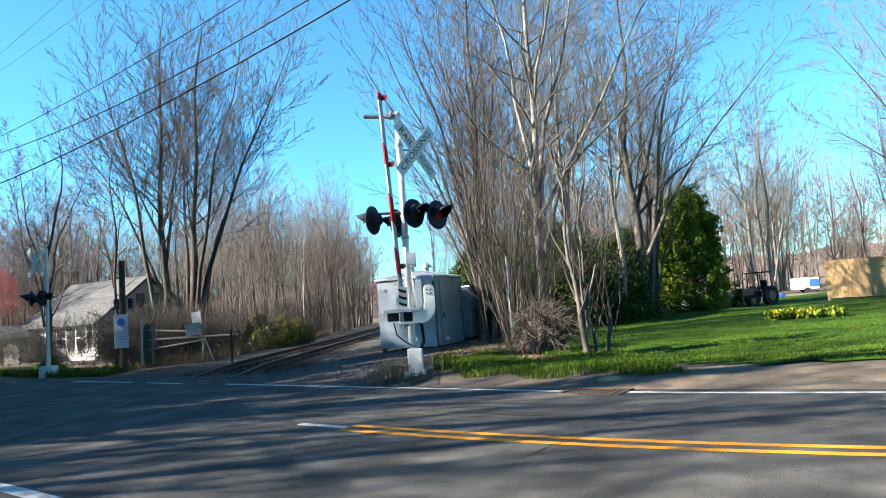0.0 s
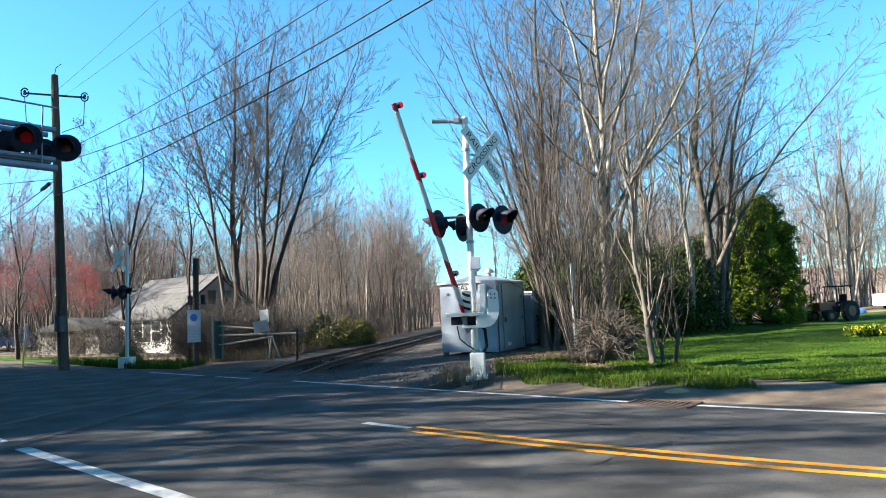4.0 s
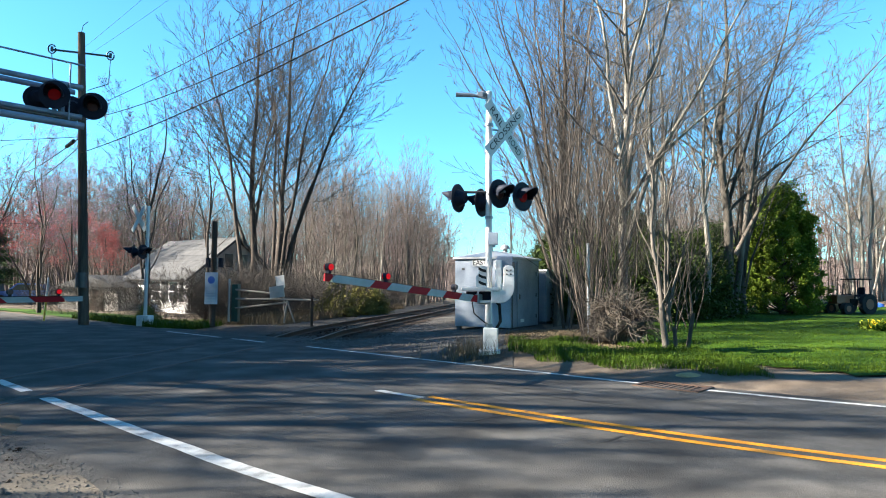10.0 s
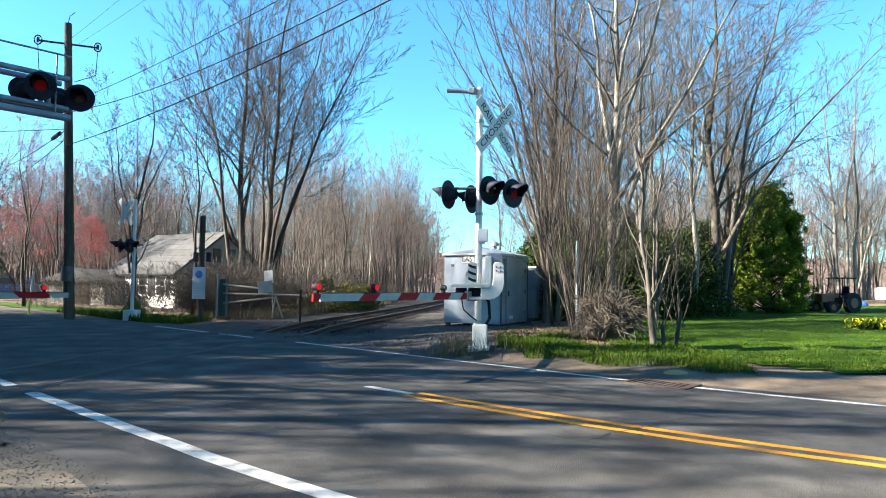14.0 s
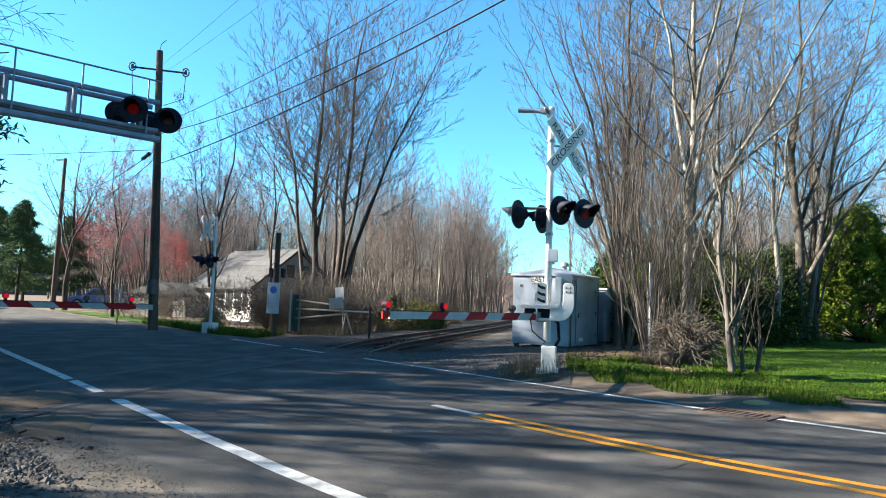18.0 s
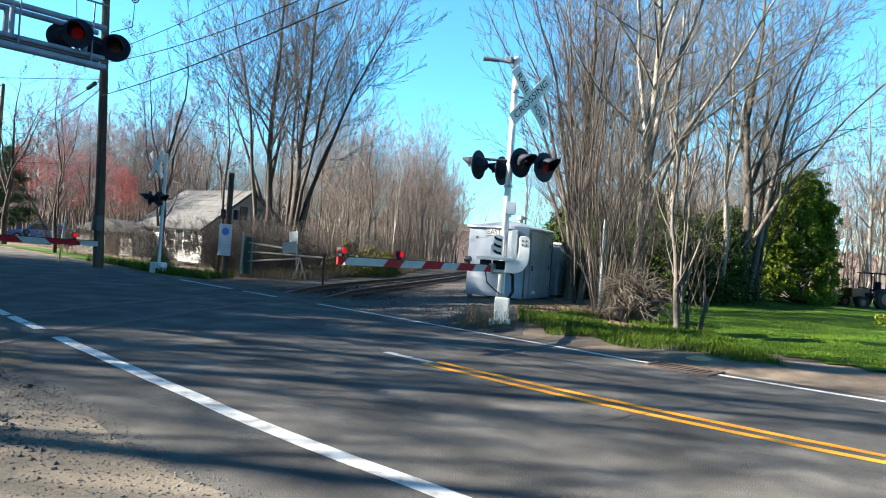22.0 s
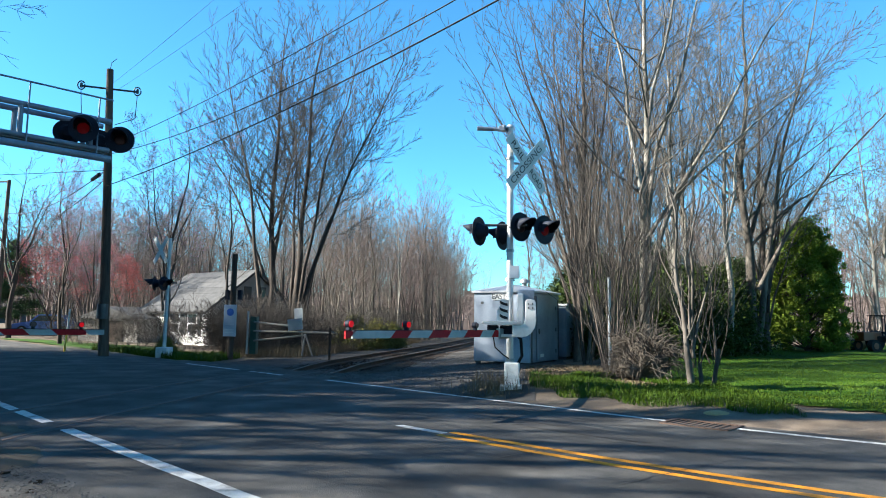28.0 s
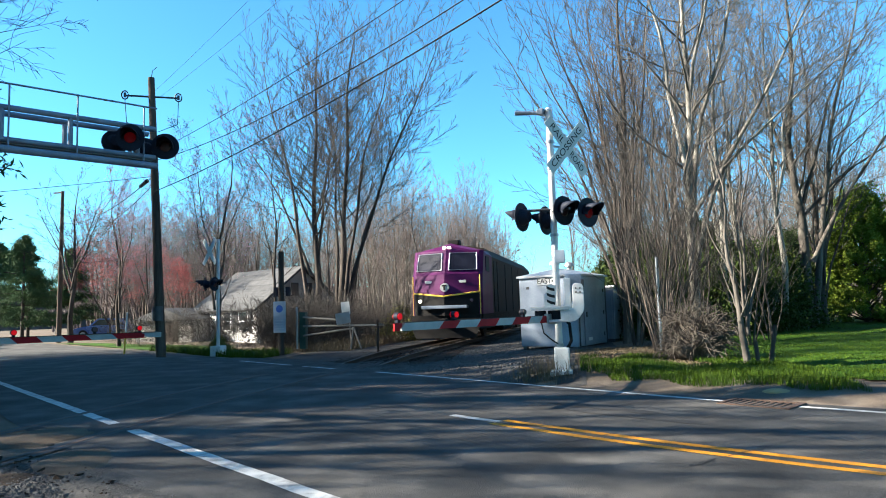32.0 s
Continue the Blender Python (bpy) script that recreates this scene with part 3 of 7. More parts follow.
def patch_place(r):
    p = road(r.gauss(-6.9, 0.9), 1.3 - abs(r.gauss(0, 0.6)))
    return (p.x, p.y, land(p.x, p.y) + 0.012) if p.x > -5.5 else None


def shoulder_place(r):
    p = road(r.uniform(-8.2, 3), 1.95 - abs(r.gauss(0, 0.9)))
    return (p.x, p.y, land(p.x, p.y) + 0.01) if p.x > -5.5 else None


stones("loose_gravel", 4200, patch_place, 0.01, 0.03, STONE, "loose grey stones spilled beside the rail", "gravel")
stones("fine_gravel", 9000, shoulder_place, 0.003, 0.011, STONE, "fine grit on the sandy shoulder", "gravel")
stones("yard_gravel", 9000, lambda r: (lambda x, y: (x, y, land(x, y) + 0.022) if rn(x, y)[1] > 9.2 and x < -0.3 + 0.1 * (y - 12) else None)(r.uniform(-5.2, 1.5), r.uniform(11, 34)), 0.012, 0.03, STONE, "loose grey gravel in front of the cabinets", "gravel")


# ---- trees ----
def tubes(name, lines, material, parent=None, thin=0.03):
    """Tapered limbs from (points, radii) lines."""
    verts, faces, count = [], [], 0
    for pts, rad in lines:
        k = 7 if rad[0] > 0.06 else 5 if rad[0] > 0.02 else 3
        p = np.array(pts)
        d = np.gradient(p, axis=0)
        d /= np.linalg.norm(d, axis=1)[:, None] + 1e-9
        ref = np.array((0.0, 0.0, 1.0)) if abs(d[0][2]) < 0.9 else np.array((1.0, 0.0, 0.0))
        a = np.cross(d, ref)
        a /= np.linalg.norm(a, axis=1)[:, None] + 1e-9
        b = np.cross(d, a)
        ang = np.arange(k) * 2 * np.pi / k
        ring = a[:, None, :] * np.cos(ang)[None, :, None] + b[:, None, :] * np.sin(ang)[None, :, None]
        v = p[:, None, :] + ring * np.array(rad)[:, None, None]
        verts.append(v.reshape(-1, 3))
        m = len(p)
        for i in range(m - 1):
            o = count + i * k
            for j in range(k):
                faces.append((o + j, o + (j + 1) % k, o + k + (j + 1) % k, o + k + j))
        count += m * k
    me = bpy.data.meshes.new(name)
    me.from_pydata(np.concatenate(verts).tolist(), [], faces)
    me.shade_smooth()
    me.materials.append(material)
    ob = new(name, me)
    ob.parent = parent
    return ob


def grow(r, start, way, length, rad, level, out, tips, wander=0.12, lift=0.05, kids=(5, 6, 5, 0), spread=0.7, shrink=0.5, seg=(7, 5, 3, 2, 2), thin=0.005):
    """One limb and, along it, its branches."""
    n = seg[min(level, len(seg) - 1)]
    p, d = Vector(start), Vector(way).normalized()
    pts, rads = [tuple(p)], [rad]
    end = 0.3 if level == 9 else 0.14
    for i in range(n):
        d = (d + Vector((r.gauss(0, wander), r.gauss(0, wander), r.gauss(0, wander * 0.6) + lift))).normalized()
        p = p + d * (length / n)
        pts.append(tuple(p))
        rads.append(max(thin, rad * (1 - (1 - end) * (i + 1) / n)))
    out[min(level, 1)].append((pts, rads))
    tips.append((p.copy(), d.copy(), level))
    if level >= len(kids) or kids[level] == 0:
        return
    count = kids[level] + r.choice((-1, 0, 1))
    for k in range(count):
        f = r.uniform(0.2, 1.0) if level else 0.15 + 0.85 * (k + r.random()) / count
        q = f * n
        i = min(n - 1, int(q))
        a, b = Vector(pts[i]), Vector(pts[i + 1])
        at = a.lerp(b, q - i)
        along = (b - a).normalized()
        side = along.orthogonal().normalized()
        side.rotate(Matrix.Rotation(r.uniform(0, 6.283), 3, along))
        ang = spread * r.uniform(0.65, 1.3)
        dd = along * math.cos(ang) + side * math.sin(ang)
        ln = length * shrink * r.uniform(0.7, 1.25) * (1.2 - 0.6 * f)
        here = rads[i] + (rads[i + 1] - rads[i]) * (q - i)
        grow(r, at, dd, ln, max(thin, here * r.uniform(0.4, 0.6)), level + 1, out, tips, wander * 1.2, lift, kids, spread, shrink, seg, thin)


def shoot(r, start, way, length, rad, level, depth, out, tips, dens, reach=0.42, lift=0.05, angle=0.62, thin=0.008, bare=0.2, path=None):
    """A limb with side shoots that leave at a slant and turn up, each level finer; long straight twigs at the ends."""
    n = (8, 6, 3, 2)[min(level, 3)] if level < depth else 1
    wander = (0.05, 0.12, 0.13, 0.15)[min(level, 3)]
    if path:
        pts = path
        n = len(pts) - 1
    else:
        p, d = Vector(start), Vector(way).normalized()
        pts = [p.copy()]
        for i in range(n):
            d = (d + Vector((r.gauss(0, wander), r.gauss(0, wander), r.gauss(0, wander * 0.6) + lift * (1 + 0.5 * level)))).normalized()
            p = p + d * (length / n)
            pts.append(p.copy())
    rads = [max(thin, rad * (1 - 0.9 * (i / n) ** 0.8)) for i in range(n + 1)]
    out[min(level, 1)].append(([tuple(q) for q in pts], rads))
    tips.append((pts[-1], (pts[-1] - pts[-2]).normalized(), level))
    if level >= depth:
        return
    count = max(2, round(length * dens[level] * r.uniform(0.85, 1.15)))
    turn = r.uniform(0, 6.283)
    for k in range(count + 2):
        ending = k >= count
        f = 0.999 if ending else bare + (1 - bare) * ((k + r.random()) / count) ** 0.9
        q = f * n
        i = min(n - 1, int(q))
        a, b = pts[i], pts[i + 1]
        along = (b - a).normalized()
        turn += 2.4 + r.uniform(-0.5, 0.5)
        side = along.orthogonal().normalized()
        side.rotate(Matrix.Rotation(turn, 3, along))
        ang = angle * (1.0, 0.78, 0.6)[min(level, 2)] * (r.uniform(0.25, 0.6) if ending else r.uniform(0.6, 1.3))
        dd = along * math.cos(ang) + side * math.sin(ang)
        if dd.z < -0.1:
            dd.z *= 0.4
        ln = length * reach * (0.55 if ending else 1.15 - 0.7 * f) * r.uniform(0.65, 1.2)
        here = rads[i] + (rads[i + 1] - rads[i]) * (q - i)
        shoot(r, a.lerp(b, q - i), dd, ln, max(thin, here * (0.85 if ending else r.uniform(0.28, 0.5))), level + 1, depth, out, tips, dens, reach * (1.0 if level else 1.05), lift, angle, thin, 0.12)


def formed_tree(name, seed, stems, label, bark, twig, dens=(1.7, 2.4, 4.0), reach=0.4, lift=0.05, angle=0.62, thin=0.008, depth=3, m=None, group="", category="tree", buds=None, bud_count=0, bud_size=0.05):
    """A leafless tree from its stems: (foot x, y; lean of the top x, y; height; radius; share bare of limbs; height where it leaves its fork)."""
    r = random.Random(seed)
    t = thing(name, m or Matrix(), label, category, group)
    out, tips = ([], []), []
    for fx, fy, lx, ly, h, rad, bare, fork in stems:
        foot, top = Vector((fx, fy, fork - (0.3 if fork == 0 else 0))), Vector((fx + lx, fy + ly, h))
        knee = foot + Vector((lx * 0.3, ly * 0.3, (h - fork) * 0.5))
        path = []
        for i in range(11):
            k = i / 10
            p = foot * (1 - k) ** 2 + knee * (2 * k * (1 - k)) + top * k * k
            w = (0.03 if rad > 0.12 else 0.055) * (h - fork) * min(1, 3 * k)
            path.append(p + Vector((w * noise.noise(Vector((k * 3.1, seed, fx * 3))), w * noise.noise(Vector((k * 3.1, fy * 3 + 9, seed))), 0)))
        shoot(r, foot, (0, 0, 1), (top - foot).length, rad * (0.95 if fork == 0 else 0.75), 0, depth, out, tips, dens, reach, lift, angle, thin, bare, path)
    if group:
        tubes("trunk", out[0], bark, t)
    else:
        for k, line in enumerate(out[0]):
            tubes("stem" if k else "trunk", [line], bark, t)
    tubes("crown", out[1], twig, t)
    if buds:
        leaf_cloud("bud_mass", [p for p, d, l in tips if l >= 2], bud_count, bud_size, bud_size * 2.2, buds, t, seed)
    return t


def bare_tree(name, seed, height, rad, stems, label, bark, twig, splay=0.25, kids=(6, 7, 6, 0), spread=0.7, first=0.0, shrink=0.52, lift=0.06, buds=None, bud_count=0, bud_size=0.05, m=None, group="", category="tree", seg=(7, 5, 3, 2, 2), thin=0.005):
    """A leafless tree: stems from the base, limbs and fine twigs."""
    r = random.Random(seed)
    t = thing(name, m or Matrix(), label, category, group)
    out, tips = ([], []), []
    base_lines = []
    if first:
        grow(r, (0, 0, -0.3), (r.gauss(0, 0.04), r.gauss(0, 0.04), 1), first + 0.3, rad, 9, out, tips, 0.05, 0.05)
        start = out[1][-1][0][-1]
        base_lines.append(out[1].pop())
    else:
        start = (0, 0, -0.3)
    for k in range(stems):
        a = 6.283 * k / stems + r.uniform(-0.5, 0.5)
        q = splay * r.uniform(0.4, 1.2)
        o = Vector(start) + Vector((math.cos(a), math.sin(a), 0)) * (rad * 0.5 if stems > 1 else 0)
        grow(r, o, (math.cos(a) * q, math.sin(a) * q, 1), (height - first) * r.uniform(0.8, 1.0), rad * (0.62 if stems > 1 else 1) * r.uniform(0.7, 1.0), 0, out, tips, 0.1, lift, kids, spread, shrink, seg, thin)
    tubes("trunk", base_lines + out[0], bark, t)
    tubes("crown", out[1], twig, t)
    if buds:
        leaf_cloud("bud_mass", [p for p, d, l in tips if l >= 2], bud_count, bud_size, bud_size * 2.2, buds, t, seed)
    return t


def leaf_cloud(name, centres, count, size, scatter, material, parent, seed, droop=0.0, wide=0.28):
    """Small folded leaves or sprays round the given points."""
    r = np.random.RandomState(seed)
    c = np.array([tuple(q) for q in centres])
    p = c[r.randint(0, len(c), count)] + r.normal(0, scatter, (count, 3))
    a = r.normal(0, 1, (count, 3))
    a[:, 2] -= droop
    a /= np.linalg.norm(a, axis=1)[:, None]
    b = np.cross(a, r.normal(0, 1, (count, 3)))
    b /= np.linalg.norm(b, axis=1)[:, None]
    k = size * r.uniform(0.6, 1.4, (count, 1))
    v = np.stack([p, p + a * k * 0.5 + b * k * wide, p + a * k, p + a * k * 0.5 - b * k * wide + np.cross(a, b) * k * 0.1], 1).reshape(-1, 3)
    i = np.arange(count) * 4
    f = np.concatenate([np.stack([i, i + 1, i + 2], 1), np.stack([i, i + 2, i + 3], 1)])
    me = bpy.data.meshes.new(name)
    me.from_pydata(v.tolist(), [], f.tolist())
    me.materials.append(material)
    ob = new(name, me)
    ob.parent = parent
    return ob


def on_land(x, y, turn=0.0, size=1.0):
    return pose(x, y, land(x, y), 0, 0, turn) @ Matrix.Scale(size, 4)


def put(ob, x, y, turn=0.0, size=1.0):
    ob.matrix_basis = on_land(x, y, turn, size)
    return ob


def plant(ob, x, y, turn, size=1.0, label=""):
    c = copy_thing(ob, pose(x, y, land(x, y), 0, 0, turn))
    c.scale = (size, size, size)
    if label:
        c["label"] = label
    return c


# two tall bare maples beyond the track
bm_a = formed_tree("bare_maple", 11, ((0, 0, 1.2, -0.4, 16.6, 0.25, 0.3, 0), (0.25, 0.1, 5.0, 0.8, 15.6, 0.2, 0.45, 0.9), (-0.2, 0.1, -0.6, 1.2, 15.0, 0.17, 0.34, 0.5), (0.3, -0.2, 3.2, -1.4, 15.4, 0.17, 0.34, 1.4), (0.5, 0, 2.0, 1.5, 11.5, 0.1, 0.4, 0)), "tall bare maple with several upswept grey limbs", BARK_DARK, TWIG, dens=(2.0, 3.0, 5.5), reach=0.36, angle=0.8, lift=0.045, thin=0.0075)
put(bm_a, -12.3, 33.5, 0, 1.0)
bm_b = formed_tree("bare_maple", 12, ((0, 0, 0.2, 0.3, 17.0, 0.26, 0.32, 0), (-0.25, 0, -2.6, -0.6, 15.4, 0.19, 0.36, 0.8), (-0.3, 0.2, -5.0, 0.6, 12.6, 0.13, 0.4, 3.6), (0.1, 0.2, 1.6, 1.3, 15.0, 0.14, 0.36, 4.6)), "tall bare maple with fine ascending twigs", BARK_DARK, TWIG, dens=(2.0, 3.0, 5.5), reach=0.37, angle=0.8, lift=0.045, thin=0.0075)
put(bm_b, -13.9, 34.0, 0, 1.0)
# grove to the right of the cabinets: a dark fan of stems, a pale trunk with arching limbs, trunks along the lawn
bt_a = formed_tree("bare_tree", 21, ((0, 0, 0.5, 0.3, 14.5, 0.17, 0.28, 0), (0, 0, -3.0, -0.6, 11.0, 0.1, 0.22, 1.5), (0.05, 0.05, -1.6, 0.6, 13.0, 0.1, 0.22, 2.6), (0, 0.05, -2.5, 0.8, 12.4, 0.09, 0.22, 2.7), (0.05, -0.05, 1.8, -0.8, 13.0, 0.09, 0.22, 2.2), (0.2, 0.1, 1.2, 1.4, 13.8, 0.09, 0.25, 1.9), (-0.1, 0, -0.9, -1.3, 12.8, 0.08, 0.22, 2.5), (-0.05, 0.05, -3.3, 0.1, 8.6, 0.08, 0.2, 1.2), (0, 0, -3.9, -0.5, 10.4, 0.09, 0.22, 2.0), (0, 0.1, -2.2, -0.2, 11.8, 0.09, 0.22, 1.8), (0.3, 0, 0.9, -0.4, 11.6, 0.07, 0.22, 0)), "dark bare tree with a fan of slender upswept stems", BARK_DARK, TWIG, dens=(2.2, 3.0, 5.0), reach=0.27, angle=0.75, lift=0.045, thin=0.0055)
put(bt_a, 1.44, 22.3)
bt_b = formed_tree("bare_tree", 22, ((0, 0, 0.35, 0.2, 15.5, 0.175, 0.28, 0), (0.15, 0, 4.8, -0.5, 11.6, 0.12, 0.22, 2.4), (0.1, 0.1, 2.6, 0.8, 14.0, 0.12, 0.25, 3.4), (0.05, -0.1, -1.7, -0.8, 13.4, 0.11, 0.28, 4.6), (0.05, 0, 1.6, -1.6, 14.4, 0.1, 0.25, 5.4), (0.1, 0, 6.2, 0.8, 9.4, 0.09, 0.25, 3.6)), "tall pale bare tree with arching limbs", BARK_PALE, TWIG_PALE, dens=(2.0, 2.8, 5.0), reach=0.32, angle=0.9, lift=0.025, thin=0.0055)
put(bt_b, 3.15, 19.9)
bt_c = formed_tree("bare_tree", 23, ((0, 0, 0.3, 0.2, 11.5, 0.07, 0.2, 0), (0.1, 0.1, 1.6, 0.6, 10.6, 0.06, 0.2, 0), (-0.15, 0.1, -1.5, 0.5, 10.2, 0.06, 0.2, 0), (0.1, -0.1, 0.9, -1.2, 9.4, 0.05, 0.2, 0), (-0.1, -0.1, -0.9, -0.9, 10.8, 0.055, 0.2, 0)), "many-stemmed bare tree with slender stems", BARK, TWIG, dens=(2.0, 2.8, 4.5), reach=0.27, angle=0.75, lift=0.04, thin=0.005)
put(bt_c, 2.3, 20.9)
bt_d = formed_tree("bare_tree", 25, ((0, 0, 0.2, 0.2, 15.5, 0.27, 0.3, 0), (0.3, 0.1, 2.6, -0.6, 14.6, 0.2, 0.3, 0.2), (0.35, 0, 6.4, -1.2, 11.4, 0.13, 0.25, 2.6), (0.1, 0, 5.8, 0.8, 8.4, 0.1, 0.25, 4.4), (0.1, 0.1, -2.2, -0.4, 13.6, 0.13, 0.3, 4.0), (0.2, 0.1, 4.2, 1.6, 13.6, 0.12, 0.3, 5.0)), "stout forked bare tree reaching over the lawn's edge", BARK, TWIG_PALE, dens=(2.0, 2.8, 5.0), reach=0.33, angle=0.9, lift=0.015, thin=0.0065)
put(bt_d, 8.85, 28.8)
bt_e = formed_tree("bare_tree", 26, ((0, 0, 0.1, 0.2, 13.5, 0.15, 0.35, 0), (0.0, 0, 1.5, -0.5, 12.0, 0.09, 0.3, 4.5), (0.0, 0, -1.6, 0.4, 11.6, 0.08, 0.3, 4.0)), "slim pale bare tree standing on the lawn's edge", BARK_PALE, TWIG_PALE, dens=(2.0, 2.8, 5.0), reach=0.34, angle=0.85, lift=0.03, thin=0.006)
put(bt_e, 7.25, 26.2)
bt_f = formed_tree("bare_tree", 27, ((0, 0, -0.8, 0.2, 13.8, 0.2, 0.3, 0), (0.4, 0.1, 0.6, -0.6, 14.2, 0.18, 0.3, 0), (1.1, 0.2, 0.5, 0.6, 13.4, 0.17, 0.3, 0), (-0.2, 0, -2.8, 0.4, 11.8, 0.1, 0.3, 1.5), (1.2, 0, 3.0, -0.5, 12.2, 0.11, 0.3, 1.0)), "pale bare tree with several trunks behind the tractor", BARK_PALE, TWIG_PALE, dens=(1.8, 2.6, 3.6), reach=0.32, angle=0.8, lift=0.035, thin=0.009)
put(bt_f, 22.1, 46)
bt_g = formed_tree("budding_tree", 28, ((0, 0, -0.4, 0, 15.0, 0.24, 0.25, 0), (-0.1, 0, -5.4, -0.6, 11.6, 0.13, 0.25, 2.6), (0.1, 0, 4.6, 0.5, 12.6, 0.13, 0.25, 3.0), (0, 0.1, -3.4, 1.0, 13.8, 0.12, 0.25, 3.6), (0, -0.1, -5.8, 0.8, 8.4, 0.1, 0.25, 3.0), (0, 0.1, -2.0, -2.0, 14.2, 0.11, 0.25, 4.4)), "wide maple with pinkish budding twigs beyond the lawn", BARK_DARK, TWIG_RED, dens=(2.0, 2.8, 5.0), reach=0.36, angle=0.85, lift=0.03, thin=0.007, buds=BUD_PINK, bud_count=9000, bud_size=0.045)
put(bt_g, 24.6, 30.5)
sap = bare_tree("bare_sapling", 24, 4.6, 0.04, 6, "clump of thin bare saplings on one stool", BARK_DARK, TWIG, splay=0.3, kids=(6, 4, 0), spread=0.5, lift=0.08, thin=0.005)
put(sap, 2.0, 16.4, 30, 0.8)
young = formed_tree("young_tree", 29, ((0, 0, -0.45, 0.1, 4.4, 0.085, 0.18, 0), (0.02, 0, 0.25, 0.2, 4.8, 0.06, 0.2, 0.55), (0.02, 0, 1.05, 0.1, 3.6, 0.045, 0.2, 0.7), (-0.02, 0, -0.1, -0.5, 3.8, 0.04, 0.2, 0.9), (-0.05, 0, -0.9, 0.2, 3.4, 0.035, 0.2, 1.1)), "young forked tree with a dark foot in the bank's grass", BARK, TWIG_PALE, dens=(2.4, 3.0, 4.0), reach=0.26, angle=0.7, lift=0.05, thin=0.004, depth=2)
put(young, 3.02, 13.55)
for x, y, t, k, ob, lb in ((5.0, 24.2, 150, 0.95, bt_e, "slim bare tree within the grove"), (6.1, 27.5, 40, 1.0, bt_e, "slim bare tree within the grove"), (10.4, 31.5, 200, 0.95, bt_a, "bare tree with many stems behind the lawn's edge"), (3.9, 26, 200, 1.0, bt_c, ""), (2.4, 30, 90, 1.0, bt_a, "bare tree with many stems deep in the grove"), (4.6, 32, 300, 1.0, bt_b, ""), (7.0, 35, 60, 1.0, bt_e, "bare tree behind the evergreens"), (14.5, 44, 80, 0.9, bt_f, "pale bare tree behind the cedar"), (17.5, 52, 250, 0.8, bt_f, "pale bare tree beyond the lawn"), (27, 52, 190, 0.85, bt_f, "pale bare tree beyond the lawn"), (33, 47, 70, 0.9, bt_a, "bare tree beyond the board fence"), (40, 52, 20, 1.0, bt_b, "bare tree beyond the board fence")):
    plant(ob, x, y, t, k, lb)
for x, y, t, k in ((2.1, 18.9, 60, 1.3), (2.9, 18.6, 120, 1.2), (4.4, 19.2, 270, 1.1), (5.4, 21, 150, 1.1), (1.9, 17.6, 200, 1.4), (2.4, 19.8, 310, 1.5), (1.6, 20.5, 20, 1.5)):
    plant(sap, x, y, t, k, "clump of thin bare saplings under the grove")
# trees left of the road's far end, out of sight but for their outer limbs: they shade the road
for x, y, t, k, ob in ((-24, 8.6, 300, 1.0, bm_a), (-30, 9.8, 140, 1.0, bt_a), (-27, 11.6, 200, 1.0, bt_c), (-36, 11, 200, 1.1, bm_b), (-32, 19.5, 80, 1.3, bt_b), (-38, 22, 180, 1.4, bm_a), (-34, 16.5, 280, 1.3, bt_a), (-42, 25, 0, 1.5, bm_b), (-45, 15, 100, 1.4, bm_a)):
    plant(ob, x, y + 0.2 * x, t, k, "bare roadside tree casting long shadows over the road")
tall = bare_tree("tall_roadside_tree", 55, 17, 0.26, 1, "tall straight bare tree beyond the cantilever, casting long shadows", BARK_DARK, TWIG, splay=0.06, kids=(14, 5, 3, 0), spread=0.7, shrink=0.26, lift=0.03, thin=0.012, seg=(7, 4, 2, 2))
put(tall, -18.5, 3.2)
for x, y, t, k in ((-20, 7.8, 40, 1.0), (-17.5, 8.5, 90, 0.9), (-22, 9.1, 200, 1.05), (-19.5, 9.9, 300, 0.95), (-21, 10.5, 10, 1.0), (-23, 11.3, 120, 1.05), (-20.5, 11.9, 250, 0.9), (-24, 12.7, 60, 1.05), (-26, 8.2, 330, 1.15), (-27, 10.2, 280, 1.2), (-17, 12.6, 0, 1.15), (-18, 14.0, 100, 1.2), (-19, 15.5, 200, 1.15), (-20, 17.0, 30, 1.2), (-21, 18.5, 300, 1.15)):
    plant(tall, x, y + 0.2 * x, t, k)
for x, y, t, k in ((-20, 8.0, 20, 1.5), (-22, 9.4, 140, 1.6), (-18.5, 11.4, 260, 1.45), (-23, 11.9, 310, 1.6)):
    plant(tall, x, y, t, k)
oak = bare_tree("spreading_tree", 54, 13.5, 0.26, 5, "wide-spreading bare tree beside the cantilever mast", BARK_DARK, TWIG, splay=0.85, kids=(9, 7, 5, 0), spread=0.7, first=3.6, lift=0.02, shrink=0.45, thin=0.006)
put(oak, -15.0, 7.8, 200)
for x, y, t, k in ((-20.5, 10.8, 150, 1.1),):
    plant(oak, x, y, t, k, "wide-spreading bare tree beside the far road")
# trees about the pole and the house
pk = formed_tree("budding_tree", 51, ((0, 0, 0.6, 0.2, 8.4, 0.12, 0.25, 0), (0, 0, -1.7, 0.4, 7.6, 0.07, 0.25, 1.7), (0, 0, 1.9, -0.4, 7.4, 0.07, 0.25, 2.1), (0, 0, -0.6, -0.9, 8.0, 0.06, 0.25, 2.8)), "young maple with pinkish buds beside the pole", BARK_DARK, TWIG_RED, dens=(2.0, 2.8, 4.0), reach=0.34, angle=0.8, lift=0.04, thin=0.006, buds=BUD_PINK, bud_count=8000, bud_size=0.045)
put(pk, -13.8, 23.6)
